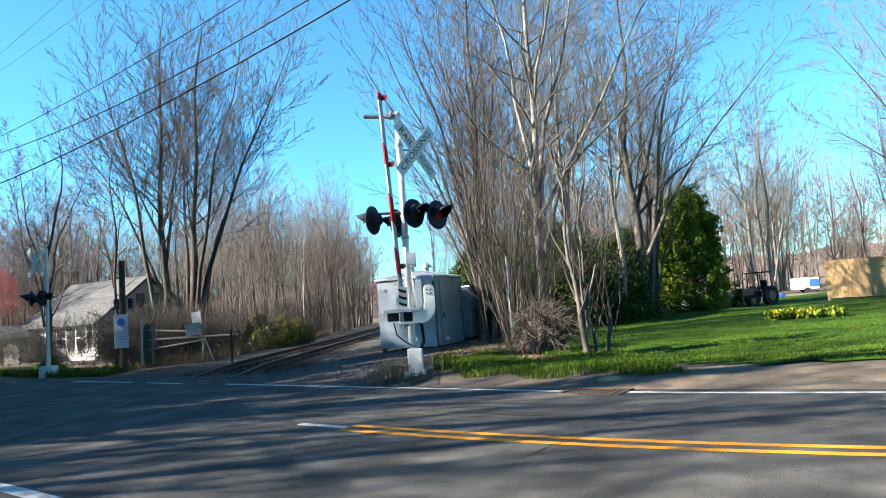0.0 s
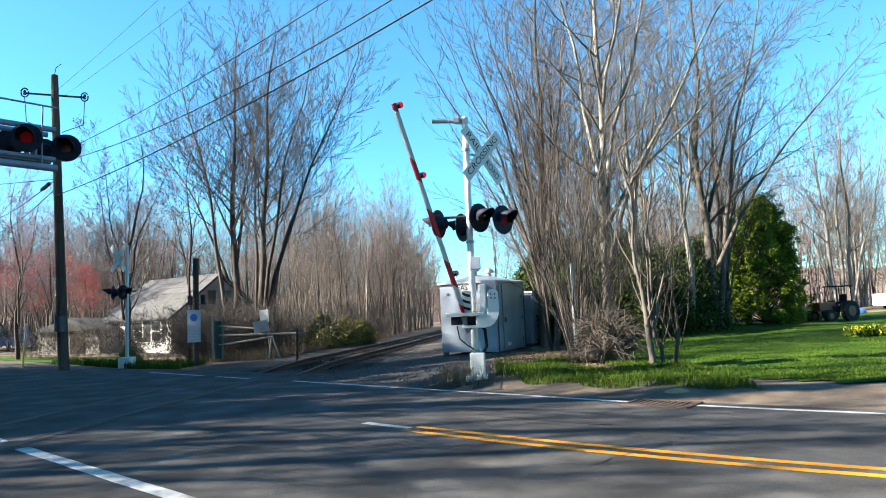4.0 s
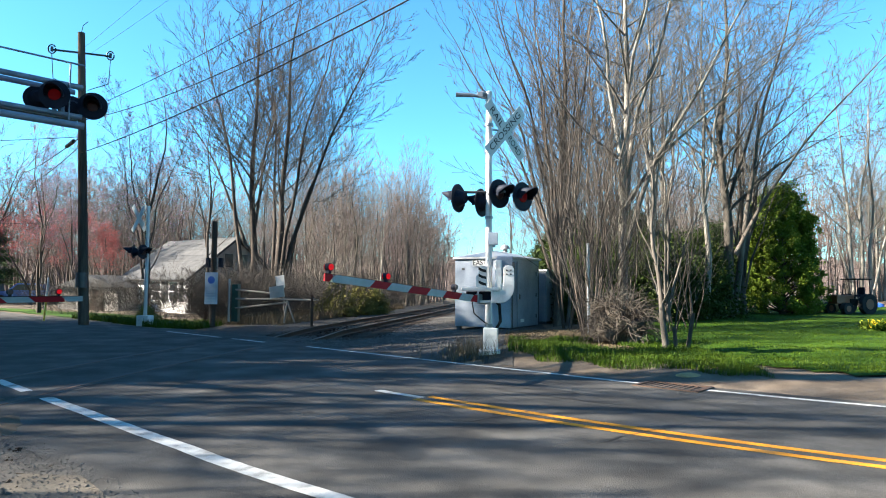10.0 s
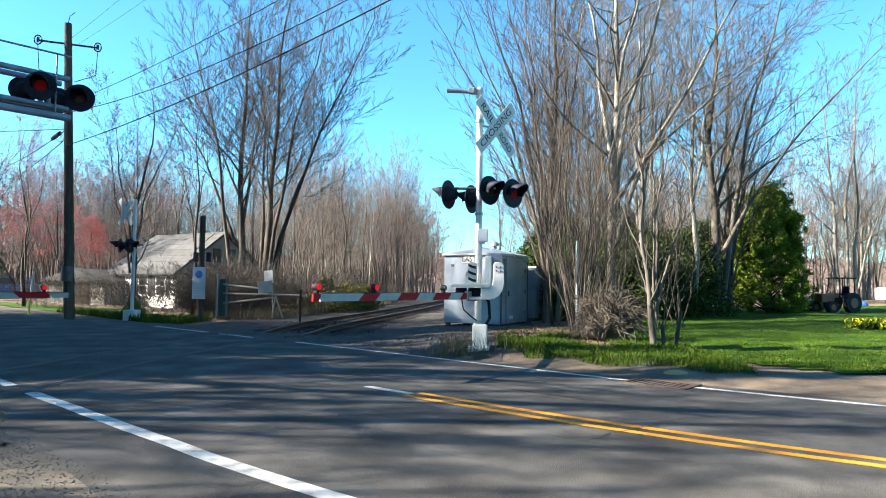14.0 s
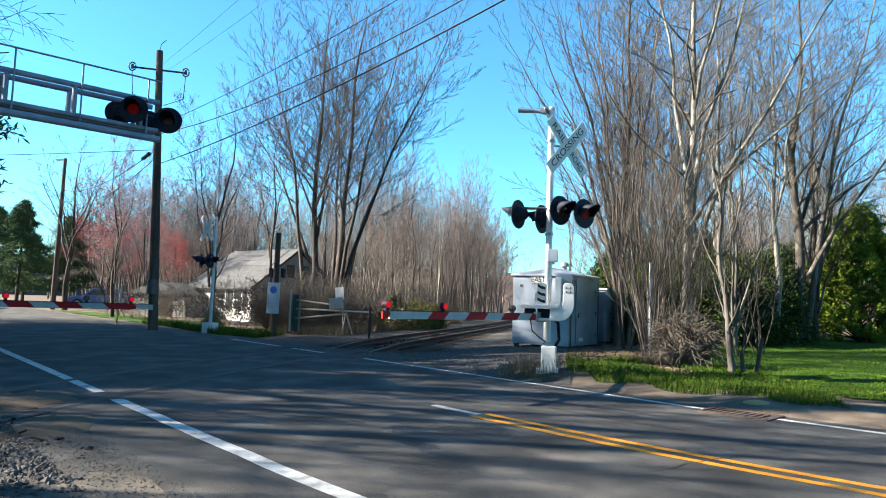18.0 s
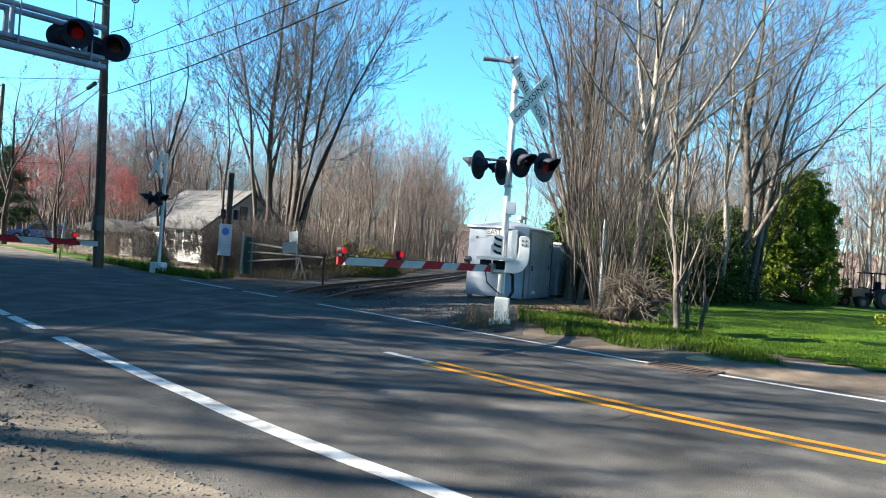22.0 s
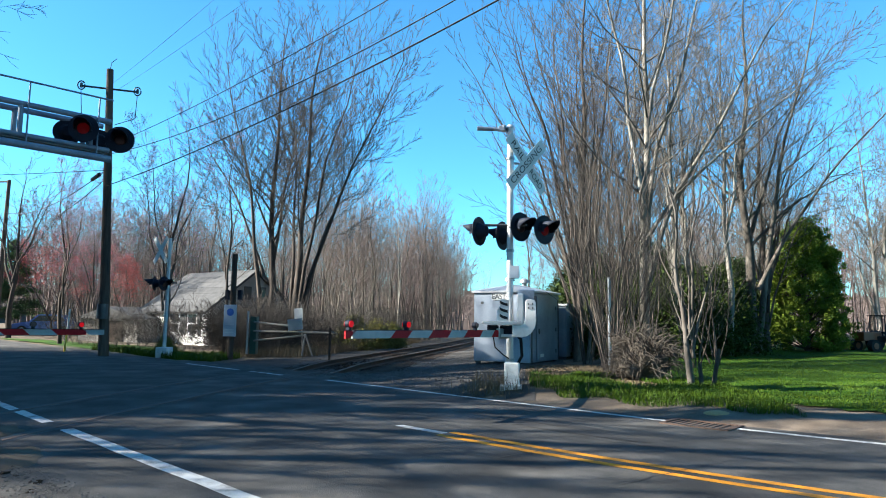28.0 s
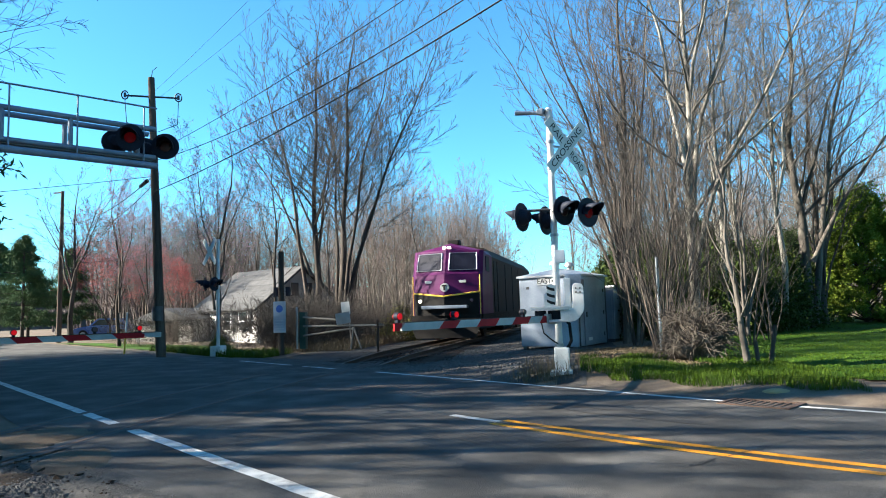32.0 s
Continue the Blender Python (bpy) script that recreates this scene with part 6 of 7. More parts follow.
    for sx in (-1, 1):
        a = [(x, front(x, 1.5) - 0.01, z) for x, z in ((0, 1.95), (1.36, 2.12), (1.36, 1.12), (0, 1.12))]
        vs = [bm.verts.new((sx * x, y - 0.012, z)) for x, y, z in a]
        bm.faces.new(vs)
        vb = [bm.verts.new((sx * x, y + 0.02, z)) for x, y, z in a]
        bm.faces.new(vb)
        for i in range(4):
            bm.faces.new((vs[i], vs[(i + 1) % 4], vb[(i + 1) % 4], vb[i]))
    bmesh.ops.recalc_face_normals(bm, faces=bm.faces)
    part("apron", bm, LOCO_DARK, t, "black lower front")
    bm = bmesh.new()
    for sx in (-1, 1):
        rod(bm, (0, -0.02, 1.97), (sx * 1.37, front(1.37, 2.0) - 0.02, 2.14), 0.035, seg=6)
    part("chevron", bm, TRIM_YELLOW, t, "yellow chevron stripe")
    bm = bmesh.new()
    rod(bm, (0.02, 0.16, 2.38), (0.02, -0.02, 2.36), 0.18, seg=24)
    lg = part("round_emblem", bm, SHEET_WHITE, t, "round white emblem with a black letter")
    bm = bmesh.new()
    box(bm, (0.02, -0.03, 2.44), (0.2, 0.02, 0.06))
    box(bm, (0.02, -0.033, 2.32), (0.07, 0.02, 0.17))
    part("emblem_mark", bm, INK, lg)
    bm = bmesh.new()
    box(bm, (0, 0.05, 1.5), (1.9, 0.3, 0.14), bevel=0.02)
    part("anticlimber", bm, SILVER, t)
    bm = bmesh.new()
    prism(bm, [(-1.4, 0.55), (1.4, 0.55), (1.45, 1.15), (-1.45, 1.15)], 0.3, pose(0, 0.12, 0))
    prism(bm, [(-1.25, 0.14), (1.25, 0.14), (1.4, 0.56), (-1.4, 0.56)], 0.08, pose(0, 0.05, 0))
    part("plow", bm, LOCO_DARK, t, "dark pilot plow")
    bm = bmesh.new()
    box(bm, (0, -0.15, 0.85), (0.28, 0.45, 0.3), bevel=0.03)
    part("coupler", bm, LOCO_DARK, t)
    # long hood
    bm = bmesh.new()
    prof = [(-W, 1.15), (-W, 3.85), (-1.15, 4.3), (-0.5, 4.44), (0.5, 4.44), (1.15, 4.3), (W, 3.85), (W, 1.15)]
    prism(bm, prof, 15.4, pose(0, 3.18, 0))
    part("long_hood", bm, LOCO_GREY, t, "sooty brown-grey engine body")
    for y in (3.9, 4.6, 7.2, 9.8, 12.4, 15.0, 17.6):
        for sx in (-1, 1):
            bm = bmesh.new()
            box(bm, (sx * 1.507, y, 2.45), (0.025, 0.06 if y > 4 else 0.7, 2.5))
            part("body_rib", bm, LOCO_DARK, t)
    for y in (6.0, 10.5, 14.8):
        bm = bmesh.new()
        rod(bm, (0, y, 4.42), (0, y, 4.54), 0.6, 0.5, 20)
        part("roof_fan", bm, LOCO_DARK, t)
    bm = bmesh.new()
    box(bm, (0.1, 1.9, 4.5), (0.5, 0.6, 0.24), bevel=0.05)
    part("horn_cluster", bm, LOCO_DARK, t)
    bm = bmesh.new()
    box(bm, (0, 9.6, 0.98), (2.9, 17.6, 0.34))
    part("underframe", bm, LOCO_DARK, t)
    bm = bmesh.new()
    box(bm, (0, 9.4, 0.55), (2.6, 4.2, 0.75), bevel=0.12)
    part("fuel_tank", bm, LOCO_DARK, t)
    for y0 in (3.2, 15.4):
        bm = bmesh.new()
        box(bm, (0, y0, 0.6), (2.5, 4.0, 0.34), bevel=0.05)
        tr = part("truck", bm, LOCO_DARK, t)
        for dy in (-1.4, 1.4):
            bm = bmesh.new()
            for sx in (-0.76, 0.76):
                rod(bm, (sx - 0.07, y0 + dy, 0.5), (sx + 0.07, y0 + dy, 0.5), 0.5, seg=24)
            rod(bm, (-0.7, y0 + dy, 0.5), (0.7, y0 + dy, 0.5), 0.09)
            part("wheelset", bm, RUST, tr)
    return t


def coach():
    t = thing("coach", pose(track_x(60), 60, 0), "silver corrugated passenger coach", "railway coach", "coaches of the train")
    bm = bmesh.new()
    prism(bm, [(-1.5, 1.1), (-1.5, 3.4), (-1.2, 3.85), (-0.5, 4.0), (0.5, 4.0), (1.2, 3.85), (1.5, 3.4), (1.5, 1.1)], 24.5)
    part("body", bm, COACH, t)
    for k in range(14):
        for sx in (-1, 1):
            bm = bmesh.new()
            box(bm, (sx * 1.505, 2.4 + 1.5 * k, 2.5), (0.03, 1.1, 0.75), bevel=0.01)
            part("window", bm, GLASS, t)
    for y in (3.5, 21):
        bm = bmesh.new()
        box(bm, (0, y, 0.6), (2.4, 2.8, 0.5), bevel=0.05)
        part("truck", bm, LOCO_DARK, t)
    return t


loco = locomotive()
loco.scale = (1.05, 1, 0.97)
coaches = [coach()]
coaches += [copy_thing(coaches[0], pose(track_x(80), 80, 0)) for k in range(3)]


# ---- house and shed beyond the track ----
def house():
    """Gable end towards +x of its own space; long wall along y = 0 faces -y."""
    L, D, EV, RG = 6.6, 6.0, 2.1, 4.35
    t = thing("house", pose(-17.3, 34.0, -0.35, 0, 0, -30), "small white house with a grey shingled gable roof", "house")
    bm = bmesh.new()
    box(bm, (-L / 2, 0.1, EV / 2), (L, 0.2, EV))
    w = part("front_wall", bm, SIDING, t, "sunlit white clapboard wall")
    for k in range(12):
        bm = bmesh.new()
        prism(bm, [(-L, 0), (0, 0), (0, 0.17), (-L, 0.17)], 0.02, pose(0, -0.022 + 0.0, 0.02 + 0.172 * k))
        part("clapboard", bm, SIDING, w)
    # gable's grey, against the other white walls, holds the shade of that side
    bm = bmesh.new()
    prism(bm, [(0, 0), (D, 0), (D, EV), (D / 2, RG - 0.06), (0, EV)], 0.2, pose(0.0, 0, 0, 0, 0, 90))
    part("gable_wall", bm, SIDING_GREY, t, "shingled gable wall, grey for the shade on that side")
    bm = bmesh.new()
    box(bm, (-L / 2, D - 0.1, EV / 2), (L, 0.2, EV))
    part("back_wall", bm, SIDING, t)
    bm = bmesh.new()
    prism(bm, [(0, 0), (D, 0), (D, EV), (D / 2, RG - 0.06), (0, EV)], 0.2, pose(-L + 0.2, 0, 0, 0, 0, 90))
    part("end_wall", bm, SIDING, t)
    a = math.degrees(math.atan2(RG - EV, D / 2))
    ln = math.hypot(RG - EV, D / 2) + 0.35
    for sgn in (1, -1):
        m = pose(0, D / 2, RG, 0, 0, 0) @ pose(0, 0, 0, a * sgn, 0, 0)
        bm = bmesh.new()
        box(bm, (-L / 2, -sgn * ln / 2, 0.05), (L + 0.5, ln, 0.1), m)
        rf = part("roof", bm, ROOFING, t, "grey asphalt shingle roof slope")
        for k in range(14):
            bm = bmesh.new()
            box(bm, (-L / 2, -sgn * (0.12 + ln / 14 * k), 0.105), (L + 0.5, ln / 14 * 0.98, 0.02), m @ pose(0, 0, 0.006 * (k % 2), 0, 0, 0))
            part("shingle_course", bm, ROOFING, rf)
    for x in (-1.3, -3.0, -5.2):
        bm = bmesh.new()
        box(bm, (x, -0.03, 1.35), (0.95, 0.08, 1.15))
        fr = part("window", bm, SIDING, t, "dark sash window in white trim")
        for z in (1.08, 1.62):
            bm = bmesh.new()
            box(bm, (x, -0.075, z), (0.72, 0.02, 0.46))
            part("pane", bm, GLASS, fr)
    for x in (-0.6, -2.0, -2.35, -3.65):
        bm = bmesh.new()
        box(bm, (x, -0.05, 1.35), (0.28, 0.04, 1.15))
        part("shutter", bm, DARKMETAL, t)
    for y in (2.5, 3.5):
        bm = bmesh.new()
        box(bm, (0.02, y, 3.1), (0.06, 0.5, 0.75))
        part("attic_window", bm, GLASS, t)
    return t


house()
shed = thing("shed", pose(-23.5, 36.5, -0.2, 0, 0, -8), "low grey weathered shed beside the house", "shed")
bm = bmesh.new()
box(bm, (0, 0, 0.7), (4.0, 3.0, 1.4))
part("shed_body", bm, SIDING_GREY, shed)
bm = bmesh.new()
prism(bm, [(-2.2, 1.4), (2.2, 1.4), (0, 2.1)], 3.4, pose(0, -1.7, 0))
part("roof", bm, ROOFING, shed)
bm = bmesh.new()
box(bm, (0.6, -1.52, 0.66), (0.9, 0.06, 1.25))
part("door", bm, DARKPOST, shed)

bh = thing("house", pose(-34.5, 25.2, 0, 0, 0, 38), "low dark brown house behind the pines", "house")
bm = bmesh.new()
box(bm, (-3.5, 3, 1.3), (7, 6, 2.6))
part("body", bm, DARKPOST, bh)
bm = bmesh.new()
prism(bm, [(-0.4, 2.5), (6.4, 2.5), (3, 4.2)], 7.8, pose(0.4, 0, 0, 0, 0, 90))
part("roof", bm, POLEWOOD, bh)
for x in (-1.5, -5.0):
    bm = bmesh.new()
    box(bm, (x, -0.02, 1.5), (1.1, 0.08, 1.0))
    part("window", bm, GLASS, bh)
fp = thing("utility_pole", pose(FAR_POLE.x, FAR_POLE.y, 0), "plain wooden utility pole beside the far road", "utility pole")
bm = bmesh.new()
rod(bm, (0, 0, -0.3), (0.1, 0, 9.6), 0.16, 0.1, 12)
part("pole", bm, POLEWOOD, fp)
bm = bmesh.new()
box(bm, (-0.2, 0, 9.5), (0.7, 0.08, 0.08))
part("crossarm", bm, POLEWOOD, fp)

sk = thing("marker_stake", pose(-17.2, 22.9, 0, 0, 4, 0), "leaning marker stake, white above and yellow below", "stake")
bm = bmesh.new()
rod(bm, (0, 0, -0.1), (0, 0, 0.8), 0.035)
part("lower_stake", bm, TRIM_YELLOW, sk)
bm = bmesh.new()
rod(bm, (0, 0, 0.8), (0, 0, 1.6), 0.035, 0.03)
part("upper_stake", bm, SHEET_WHITE, sk)


def car(m, paint, label):
    """A small car, nose towards -x, wheels on z = 0."""
    t = thing("car", m, label, "car")
    bm = bmesh.new()
    prism(bm, [(-2.1, 0.35), (2.1, 0.35), (2.15, 0.75), (1.9, 0.9), (1.2, 0.95), (-1.0, 0.92), (-2.0, 0.75), (-2.15, 0.5)], 1.7, pose(0, -0.85, 0))
    bmesh.ops.bevel(bm, geom=list(bm.edges), offset=0.06, segments=2, affect="EDGES")
    part("body", bm, paint, t)
    bm = bmesh.new()
    prism(bm, [(-1.0, 0.9), (1.75, 0.9), (1.2, 1.42), (-0.35, 1.45)], 1.45, pose(0, -0.725, 0))
    bmesh.ops.bevel(bm, geom=list(bm.edges), offset=0.05, segments=2, affect="EDGES")
    part("cabin", bm, paint, t)
    for y in (-0.735, 0.735):
        bm = bmesh.new()
        prism(bm, [(-0.75, 0.95), (1.45, 0.95), (1.08, 1.34), (-0.28, 1.36)], 0.02, pose(0, y - 0.01, 0))
        part("side_glass", bm, GLASS, t)
    for x in (-1.3, 1.3):
        for y in (-0.8, 0.8):
            bm = bmesh.new()
            rod(bm, (x, y - 0.1, 0.32), (x, y + 0.1, 0.32), 0.32, seg=20)
            wh = part("wheel", bm, TYRE, t)
            bm = bmesh.new()
            rod(bm, (x, y - 0.11, 0.32), (x, y + 0.11, 0.32), 0.19, seg=14)
            part("rim", bm, GALV, wh)
    for y in (-0.6, 0.6):
        bm = bmesh.new()
        box(bm, (-2.08, y, 0.68), (0.08, 0.35, 0.14), bevel=0.02)
        part("headlight", bm, SHEET_WHITE, t)
    return t


car(on_land(-34.5, 44, 20), CAR_BLUE, "pale blue car parked on grass beyond the far road")
car(pose(-36.2, 33.3, 0.0, 0, 0, -37), CAR_WHITE, "pale car waiting on the road behind the lowered gate")

# ---- lawn side ----
def board_fence():
    """Tall board fence; runs along x of its own space."""
    t = thing("board_fence", on_land(19.1, 32.6, -28), "tall new cedar board fence at the lawn's edge", "fence")
    count = 62
    bm = bmesh.new()
    box(bm, (0, 0, 0.95), (0.138, 0.022, 1.85), bevel=0.003)
    first = part("board", bm, FENCEWOOD, t)
    first.location = (0, 0, 0.1)
    for k in range(1, count):
        ob = new("board", first.data)
        ob.parent = t
        ob.location = (0.146 * k, rnd.uniform(-0.004, 0.004), 0.1 + rnd.uniform(-0.012, 0.012))
    for z in (0.4, 1.0, 1.7):
        bm = bmesh.new()
        box(bm, (4.5, 0.045, z), (9.1, 0.05, 0.09))
        part("rail", bm, FENCEWOOD, t)
    for k in range(5):
        bm = bmesh.new()
        box(bm, (2.27 * k, 0.1, 0.9), (0.1, 0.1, 2.1))
        part("post", bm, FENCEWOOD, t)
    return t


board_fence()


def tractor():
    t = thing("tractor", on_land(16.2, 34.2, 25, 0.86), "old compact tractor with a dark cab and orange hood", "tractor")
    for x, y, r_ in ((0.6, -0.62, 0.58), (0.6, 0.62, 0.58), (-0.9, -0.55, 0.34), (-0.9, 0.55, 0.34)):
        bm = bmesh.new()
        rod(bm, (x, y - 0.14, r_), (x, y + 0.14, r_), r_, seg=24)
        w = part("wheel", bm, TYRE, t)
        bm = bmesh.new()
        rod(bm, (x, y - 0.15, r_), (x, y + 0.15, r_), r_ * 0.5, seg=16)
        part("rim", bm, TRACTOR_ORANGE, w)
    bm = bmesh.new()
    box(bm, (-0.65, 0, 0.85), (1.3, 0.6, 0.5), bevel=0.06)
    part("hood", bm, TRACTOR_ORANGE, t)
    bm = bmesh.new()
    box(bm, (0.3, 0, 0.7), (1.3, 0.7, 0.35), bevel=0.04)
    part("chassis", bm, LOCO_DARK, t)
    for x in (0.05, 1.0):
        for y in (-0.48, 0.48):
            bm = bmesh.new()
            rod(bm, (x, y, 0.8), (x * 0.95 + 0.03, y * 0.92, 1.95), 0.03)
            part("cab_post", bm, BLACK, t)
    bm = bmesh.new()
    box(bm, (0.52, 0, 1.98), (1.15, 1.05, 0.07), bevel=0.02)
    part("cab_roof", bm, LOCO_DARK, t)
    bm = bmesh.new()
    box(bm, (0.7, 0, 1.05), (0.4, 0.45, 0.12), bevel=0.04)
    box(bm, (0.88, 0, 1.3), (0.1, 0.45, 0.45), bevel=0.04)
    part("seat", bm, BLACK, t)
    bm = bmesh.new()
    rod(bm, (0.15, 0, 1.0), (0.3, 0, 1.35), 0.02)
    part("steering_column", bm, BLACK, t)
    bm = bmesh.new()
    rod(bm, (-0.7, 0.15, 1.1), (-0.7, 0.15, 1.6), 0.03)
    part("exhaust", bm, DARKMETAL, t)
    return t


tractor()
rmch = thing("garden_machine", on_land(13.7, 33.6, 60), "small red garden machine parked by the cedar", "garden machine")
bm = bmesh.new()
box(bm, (0, 0, 0.5), (0.5, 0.6, 0.5), bevel=0.05)
part("engine_cover", bm, TRACTOR_RED, rmch)
for y in (-0.35, 0.35):
    bm = bmesh.new()
    rod(bm, (0, y - 0.06, 0.25), (0, y + 0.06, 0.25), 0.25, seg=18)
    part("wheel", bm, TYRE, rmch)
    bm = bmesh.new()
    pipe(bm, [(0.2, y * 0.6, 0.6), (0.7, y * 0.7, 1.05), (0.85, y * 0.7, 1.1)], 0.02)
    part("handlebar", bm, TRACTOR_RED, rmch)
bm = bmesh.new()
box(bm, (-0.45, 0, 0.35), (0.4, 0.8, 0.45), bevel=0.04)
part("front_housing", bm, TRACTOR_RED, rmch)
logp = thing("felled_log", on_land(14.9, 35.4, 12), "weathered felled log lying behind the machine", "log")
bm = bmesh.new()
rod(bm, (-1.4, 0, 0.4), (1.4, 0.1, 0.35), 0.38, 0.33, 14)
part("log_body", bm, FENCEWOOD, logp)
tp = thing("tarpaulin_pile", on_land(21.3, 42, 10, 0.5), "blue tarpaulin over a low heap", "tarpaulin")
bm = bmesh.new()
bmesh.ops.create_icosphere(bm, subdivisions=3, radius=0.9, matrix=pose(0, 0, 0.1) @ Matrix.Diagonal((1.1, 0.8, 0.6, 1)))
for v in bm.verts:
    v.co += Vector((noise.noise(v.co * 2.5), noise.noise(v.co * 2.5 + Vector((9, 0, 0))), noise.noise(v.co * 2.5 + Vector((0, 9, 0))))) * 0.15
part("sheet", bm, TARP_BLUE, tp)
trl = thing("camper_trailer", on_land(24.5, 44.5, -12, 0.6), "small white trailer parked behind the lawn", "trailer")
bm = bmesh.new()
box(bm, (0, 0, 1.0), (2.6, 1.7, 1.3), bevel=0.15)
part("body", bm, CAR_WHITE, trl)
bm = bmesh.new()
box(bm, (0.7, -0.86, 1.05), (0.9, 0.03, 0.8), bevel=0.03)
part("blue_panel", bm, TARP_BLUE, trl)
for y in (-0.75, 0.75):
    bm = bmesh.new()
    rod(bm, (0, y - 0.1, 0.32), (0, y + 0.1, 0.32), 0.32, seg=18)
    part("wheel", bm, TYRE, trl)

# daffodil bed
bed = thing("daffodil_bed", on_land(11.2, 20.4, -12, 0.68), "low bed of yellow daffodils in the lawn", "flower bed")
fl = np.random.RandomState(3)
c = [(fl.uniform(-1.5, 1.5), fl.normal(0, 0.22), 0.12) for k in range(160)]
leaf_cloud("leaf_tuft", c, 5000, 0.22, 0.07, LEAF, bed, 5, droop=-1.5)
leaf_cloud("bloom", [(x, y, 0.3 + fl.uniform(-0.06, 0.06)) for x, y, z in c if fl.rand() < (0.9 if x < 0.4 else 0.15)], 2200, 0.075, 0.06, PETAL, bed, 6)

# upturned root stump
def root_ball():
    t = thing("root_stump", on_land(2.3, 14.75), "upturned grey root stump tangled with dead vines", "stump")
    r = random.Random(8)
    bm = bmesh.new()
    bmesh.ops.create_icosphere(bm, subdivisions=4, radius=0.5, matrix=pose(0, 0, 0.3) @ Matrix.Diagonal((1.1, 0.8, 0.9, 1)))
    for v in bm.verts:
        k = 0.24 * noise.noise(v.co * 3) + 0.1 * noise.noise(v.co * 9)
        v.co += v.co.normalized() * k
    part("core", bm, ROOTS, t)
    lines = []
    for k in range(520):
        a, e = r.uniform(0, 6.283), r.uniform(-0.1, 1.3)
        p = Vector((math.cos(a) * math.cos(e) * 0.5, math.sin(a) * math.cos(e) * 0.4, 0.3 + math.sin(e) * 0.5))
        d = (p - Vector((0, 0, 0.2))).normalized()
        pts, q = [tuple(p * 0.8)], p
        for i in range(5):
            d = (d + Vector((r.gauss(0, 0.3), r.gauss(0, 0.3), r.gauss(-0.3, 0.25)))).normalized()
            q = q + d * r.uniform(0.08, 0.17)
            q.z = max(q.z, 0.02)
            pts.append(tuple(q))
        w = r.choice((0.004, 0.006, 0.009, 0.014))
        lines.append((pts, [w * (1 - 0.13 * i) for i in range(6)]))
    tagged(tubes("root_tangle", lines, ROOTS, t), kind="stuff")
    return t


root_ball()
for x, y, h, ang in ((3.45, 13.75, 0.75, 10), (3.2, 13.6, 0.45, -4)):
    stb = thing("cut_stub", pose(x, y, land(x, y), 0, ang, 0), "dark cut sapling stub in the grass", "stump")
    bm = bmesh.new()
    rod(bm, (0, 0, -0.05), (0, 0, h), 0.045, 0.035)
    part("stem", bm, BARK_DARK, stb)
gp = thing("metal_post", pose(2.05, 18.6, land(2.05, 18.6)), "plain grey metal post among the saplings", "post")
bm = bmesh.new()
rod(bm, (0, 0, 0), (0, 0, 2.5), 0.04)
part("post", bm, GALV, gp)

# storm drain and painted stone at the road's edge
dr = thing("storm_drain", pose(2.17, 9.42, 0.0, 0, 0, -35), "rusty storm drain grate at the road's edge", "drain")
bm = bmesh.new()
for x, y, sx, sy in ((0, 0.28, 0.9, 0.05), (0, -0.28, 0.9, 0.05), (0.43, 0, 0.05, 0.56), (-0.43, 0, 0.05, 0.56)):
    box(bm, (x, y, 0), (sx, sy, 0.05))
part("frame", bm, RUST, dr)
for k in range(9):
    bm = bmesh.new()
    box(bm, (-0.36 + 0.09 * k, 0, -0.005), (0.035, 0.5, 0.04))
    part("grate_bar", bm, RUST, dr)
ps = thing("painted_stone", pose(2.62, 10.25, 0.035), "low stone with worn yellow paint", "stone")
bm = bmesh.new()
bmesh.ops.create_icosphere(bm, subdivisions=3, radius=0.17, matrix=Matrix.Diagonal((1.3, 0.9, 0.4, 1)))
for v in bm.verts:
    v.co += v.co.normalized() * 0.03 * noise.noise(v.co * 8)
part("stone", bm, FENCEWOOD, ps)


# ---- grass and weeds ----
def blades(name, count, place, low, high, wide, material, label, bend_=0.5, category="grass"):
    r = np.random.RandomState(count % 1000)
    pr = random.Random(count)
    pts = []
    while len(pts) < count:
        p = place(pr)
        if p is not None:
            pts.append(p)
    p = np.array(pts)
    a = r.uniform(0, 6.283, count)
    h = r.uniform(low, high, count)
    d = np.stack([np.cos(a), np.sin(a), np.zeros(count)], 1)
    s = np.stack([-np.sin(a), np.cos(a), np.zeros(count)], 1) * wide
    up = np.array((0, 0, 1.0))
    b = r.uniform(0.1, bend_, count)[:, None]
    m1 = p + up * h[:, None] * 0.55 + d * h[:, None] * b * 0.35
    tip = p + up * h[:, None] * (1 - 0.3 * b) + d * h[:, None] * b
    v = np.stack([p - s, p + s, m1 + s * 0.7, m1 - s * 0.7, tip], 1).reshape(-1, 3)
    i = np.arange(count) * 5
    f = np.stack([i, i + 1, i + 2, i + 3], 1).tolist() + np.stack([i + 3, i + 2, i + 4], 1).tolist()
    return tagged(raw(name, v.tolist(), f, material), label, category, kind="stuff")


def bank_place(r):
    x, y = r.uniform(-0.1, 3.7), r.uniform(9.5, 16.5)
    s, n = rn(x, y)
    lo = 9.75 + 0.5 * noise.noise(Vector((x * 1.3, y * 1.3, 4))) + 0.25 * smoothstep(1.5, 3.5, x)
    if n < lo or n > 13.6 or noise.noise(Vector((x * 0.8, y * 0.8, 2))) < -0.25 - 0.3 * (n < 11.5):
        return None
    return x, y, land(x, y)


blades("bank_grass", 24000, bank_place, 0.04, 0.15, 0.005, BLADE, "tall fresh green grass on the bank by the mast", 0.7)


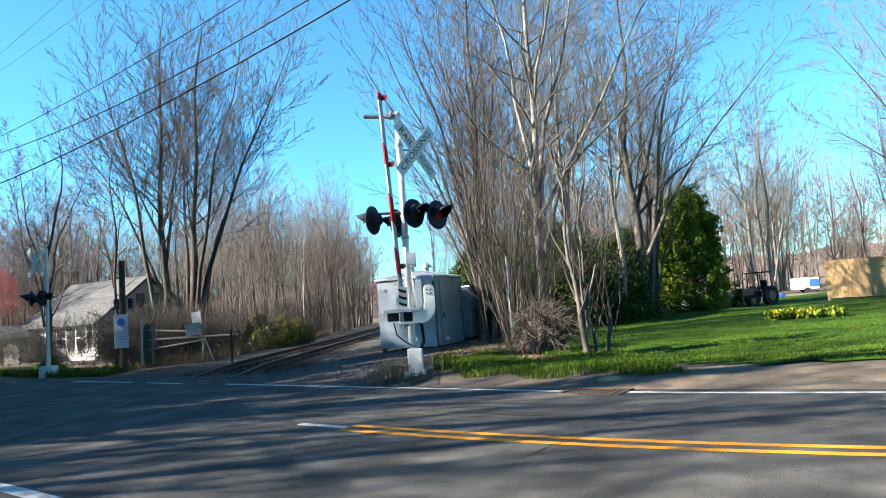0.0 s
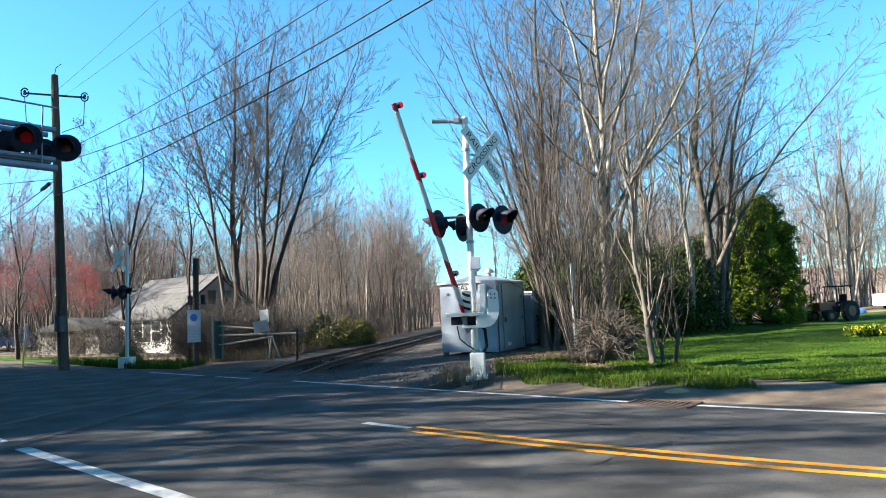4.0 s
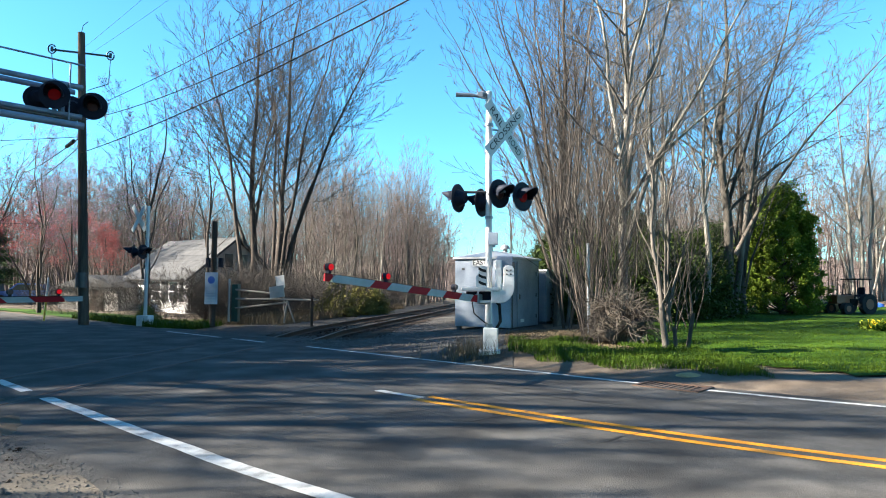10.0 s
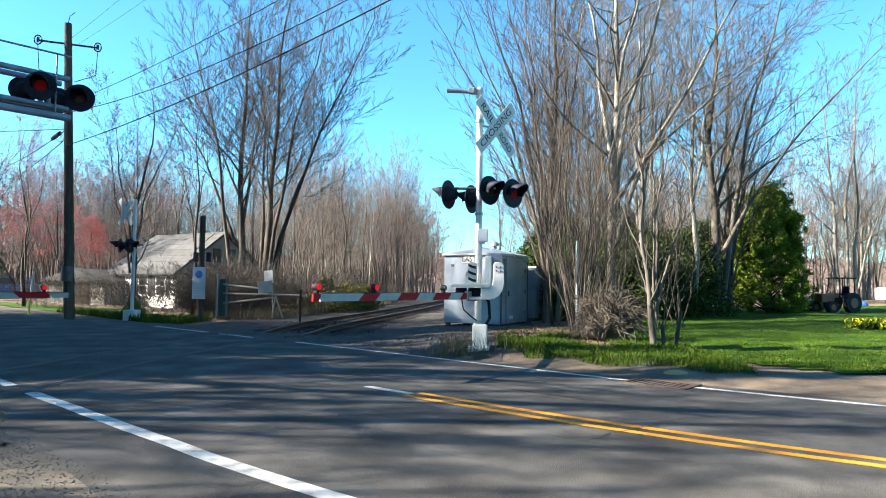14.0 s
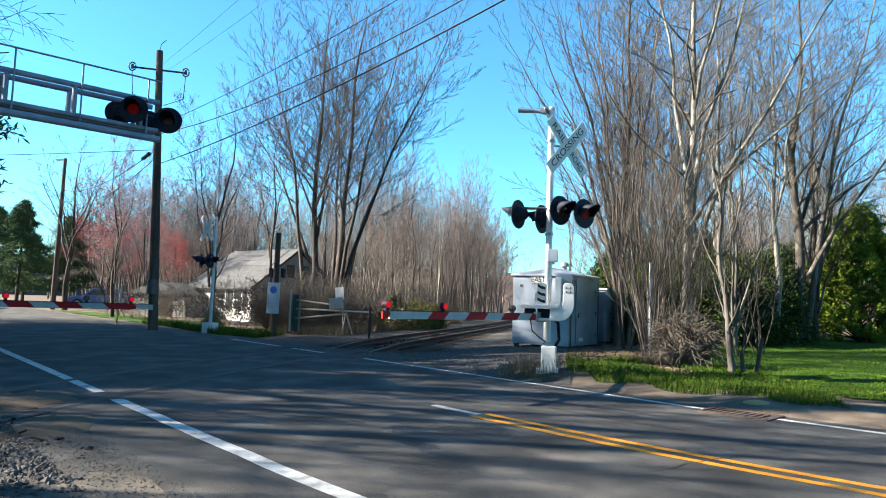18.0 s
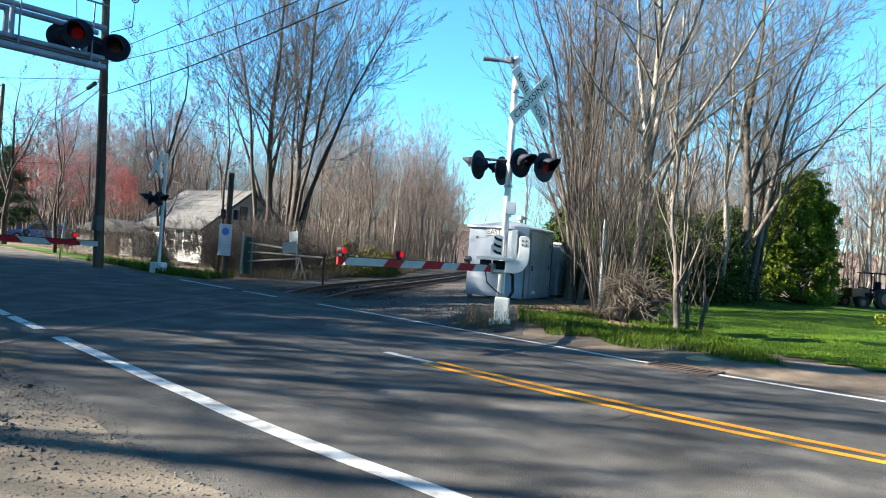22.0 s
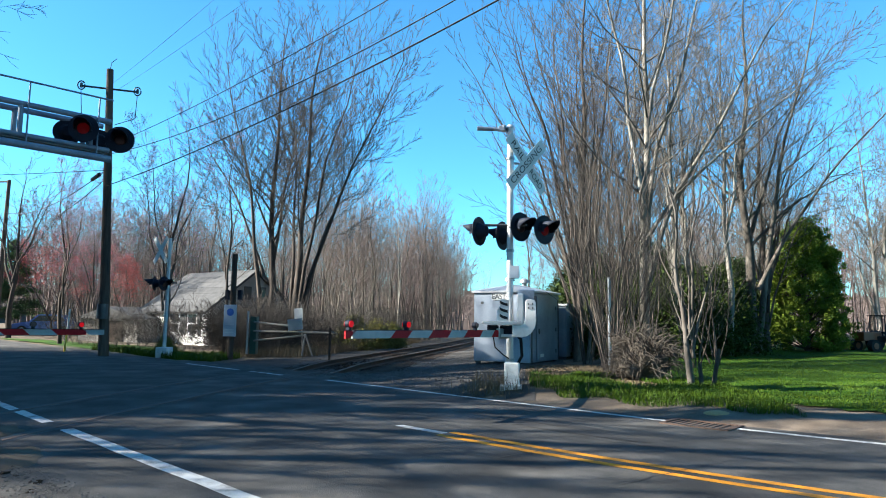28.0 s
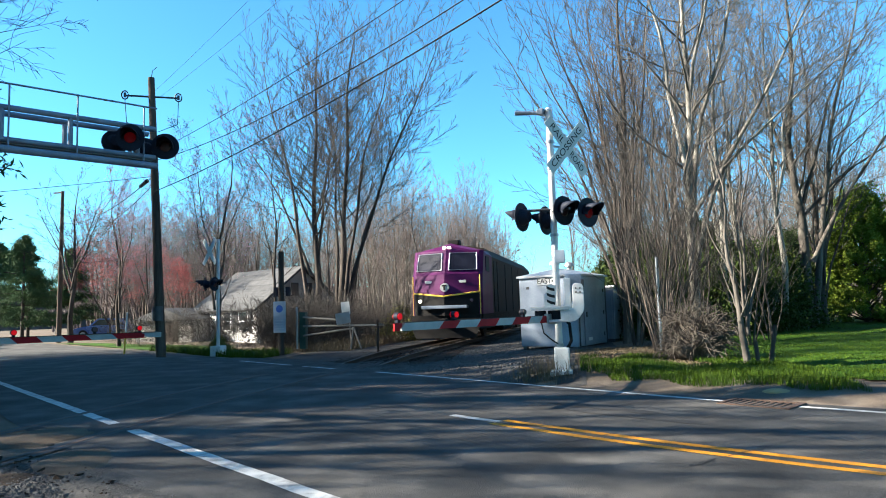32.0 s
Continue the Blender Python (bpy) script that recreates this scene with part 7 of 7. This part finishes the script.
def lawn_place(r):
    d = 10 + 24 * r.random() ** 1.7
    a = radians(r.uniform(8, 38))
    x, y = d * math.sin(a), d * math.cos(a)
    if x < 2.4 or rn(x, y)[1] < 11.0 + 0.3 * noise.noise(Vector((x, y, 0))):
        return None
    return x, y, land(x, y) + 0.028


blades("lawn_grass", 60000, lawn_place, 0.02, 0.045, 0.006, BLADE, "short green lawn grass", 0.8)
blades("verge_grass", 9000, lambda r: (lambda x, y: (x, y, land(x, y)) if rn(x, y)[1] > 9.4 else None)(r.uniform(-19, -11.2), r.uniform(19.5, 25)), 0.1, 0.35, 0.01, BLADE, "rough green grass round the far mast and pole", 0.7)
blades("dry_weeds", 500, lambda r: (lambda x, y: (x, y, land(x, y)))(-0.75 + r.gauss(0, 0.32), 12.3 + r.gauss(0, 0.25)), 0.1, 0.5, 0.004, DRYGRASS, "dry straw-coloured weeds at the mast's foot", 0.8)
blades("dry_brush_grass", 14000, lambda r: (lambda y: (lambda x: (x, y, land(x, y)))(track_x(y) - r.uniform(3.4, 6.5)))(r.uniform(25.5, 50)), 0.15, 0.6, 0.008, DRYGRASS, "dry tan grass along the woods", 0.8)
blades("leaf_litter", 9000, lambda r: (lambda x, y: (x, y, land(x, y) + 0.01) if rn(x, y)[1] > 10 else None)(r.uniform(-0.2, 2.7), r.uniform(13.5, 20)), 0.03, 0.06, 0.02, DRYGRASS, "fallen brown leaves under the grove", 1.5)


# ---- what moves ----
def rail_pose(y, ahead):
    """The pose of a vehicle whose nose is at y and whose tail is ahead metres further on."""
    a, b = Vector((track_x(y), y, track_z(y))), Vector((track_x(y + ahead), y + ahead, track_z(y + ahead)))
    d = b - a
    return pose(a.x, a.y, a.z + 0.2, 0, 0, math.degrees(math.atan2(-d.x, d.y)))


def motions():
    # the near gate comes down: degrees above level
    near = ((0, 85.5), (1.0, 85.5), (1.6, 84.5), (2.0, 81.5), (2.5, 76.8), (3.0, 72.3), (3.5, 66.7), (5.5, 47.4), (6.0, 43.0), (6.5, 38), (7.0, 33.8), (7.5, 26.5), (8.0, 19.7), (8.5, 13.5), (9.0, 7.8), (9.5, 6.5), (10.0, 5.6), (10.5, 4.3), (11.0, 2.9), (11.5, 1.8), (12.0, 1.2), (12.5, 1.1), (32, 1.1))
    base = arm_near.matrix_basis.copy()
    walk(arm_near, [(t, base @ pose(0, 0, 0, 0, -(a - 0.8), 0)) for t, a in near])
    far = ((0, 86), (1.5, 85), (2.5, 77), (3.5, 66), (5.5, 45.3), (6.0, 38.9), (7.0, 20), (8.0, 9), (9.0, 4.3), (10.0, 0.5), (11, -0.3), (32, -0.3))
    base2 = arm_far.matrix_basis.copy()
    walk(arm_far, [(t, base2 @ pose(0, 0, 0, 0, -a, 0)) for t, a in far])
    # the train rolls in at an even speed
    times = [0, 26, 28, 29, 30, 30.5, 31, 31.5, 32]
    nose = lambda t: 28.0 + 32.5 * (32 - t)
    walk(loco, [(t, rail_pose(nose(t), 16)) for t in times])
    for k, c in enumerate(coaches):
        walk(c, [(t, rail_pose(nose(t) + 19.3 + 25.4 * k, 22)) for t in times])


motions()
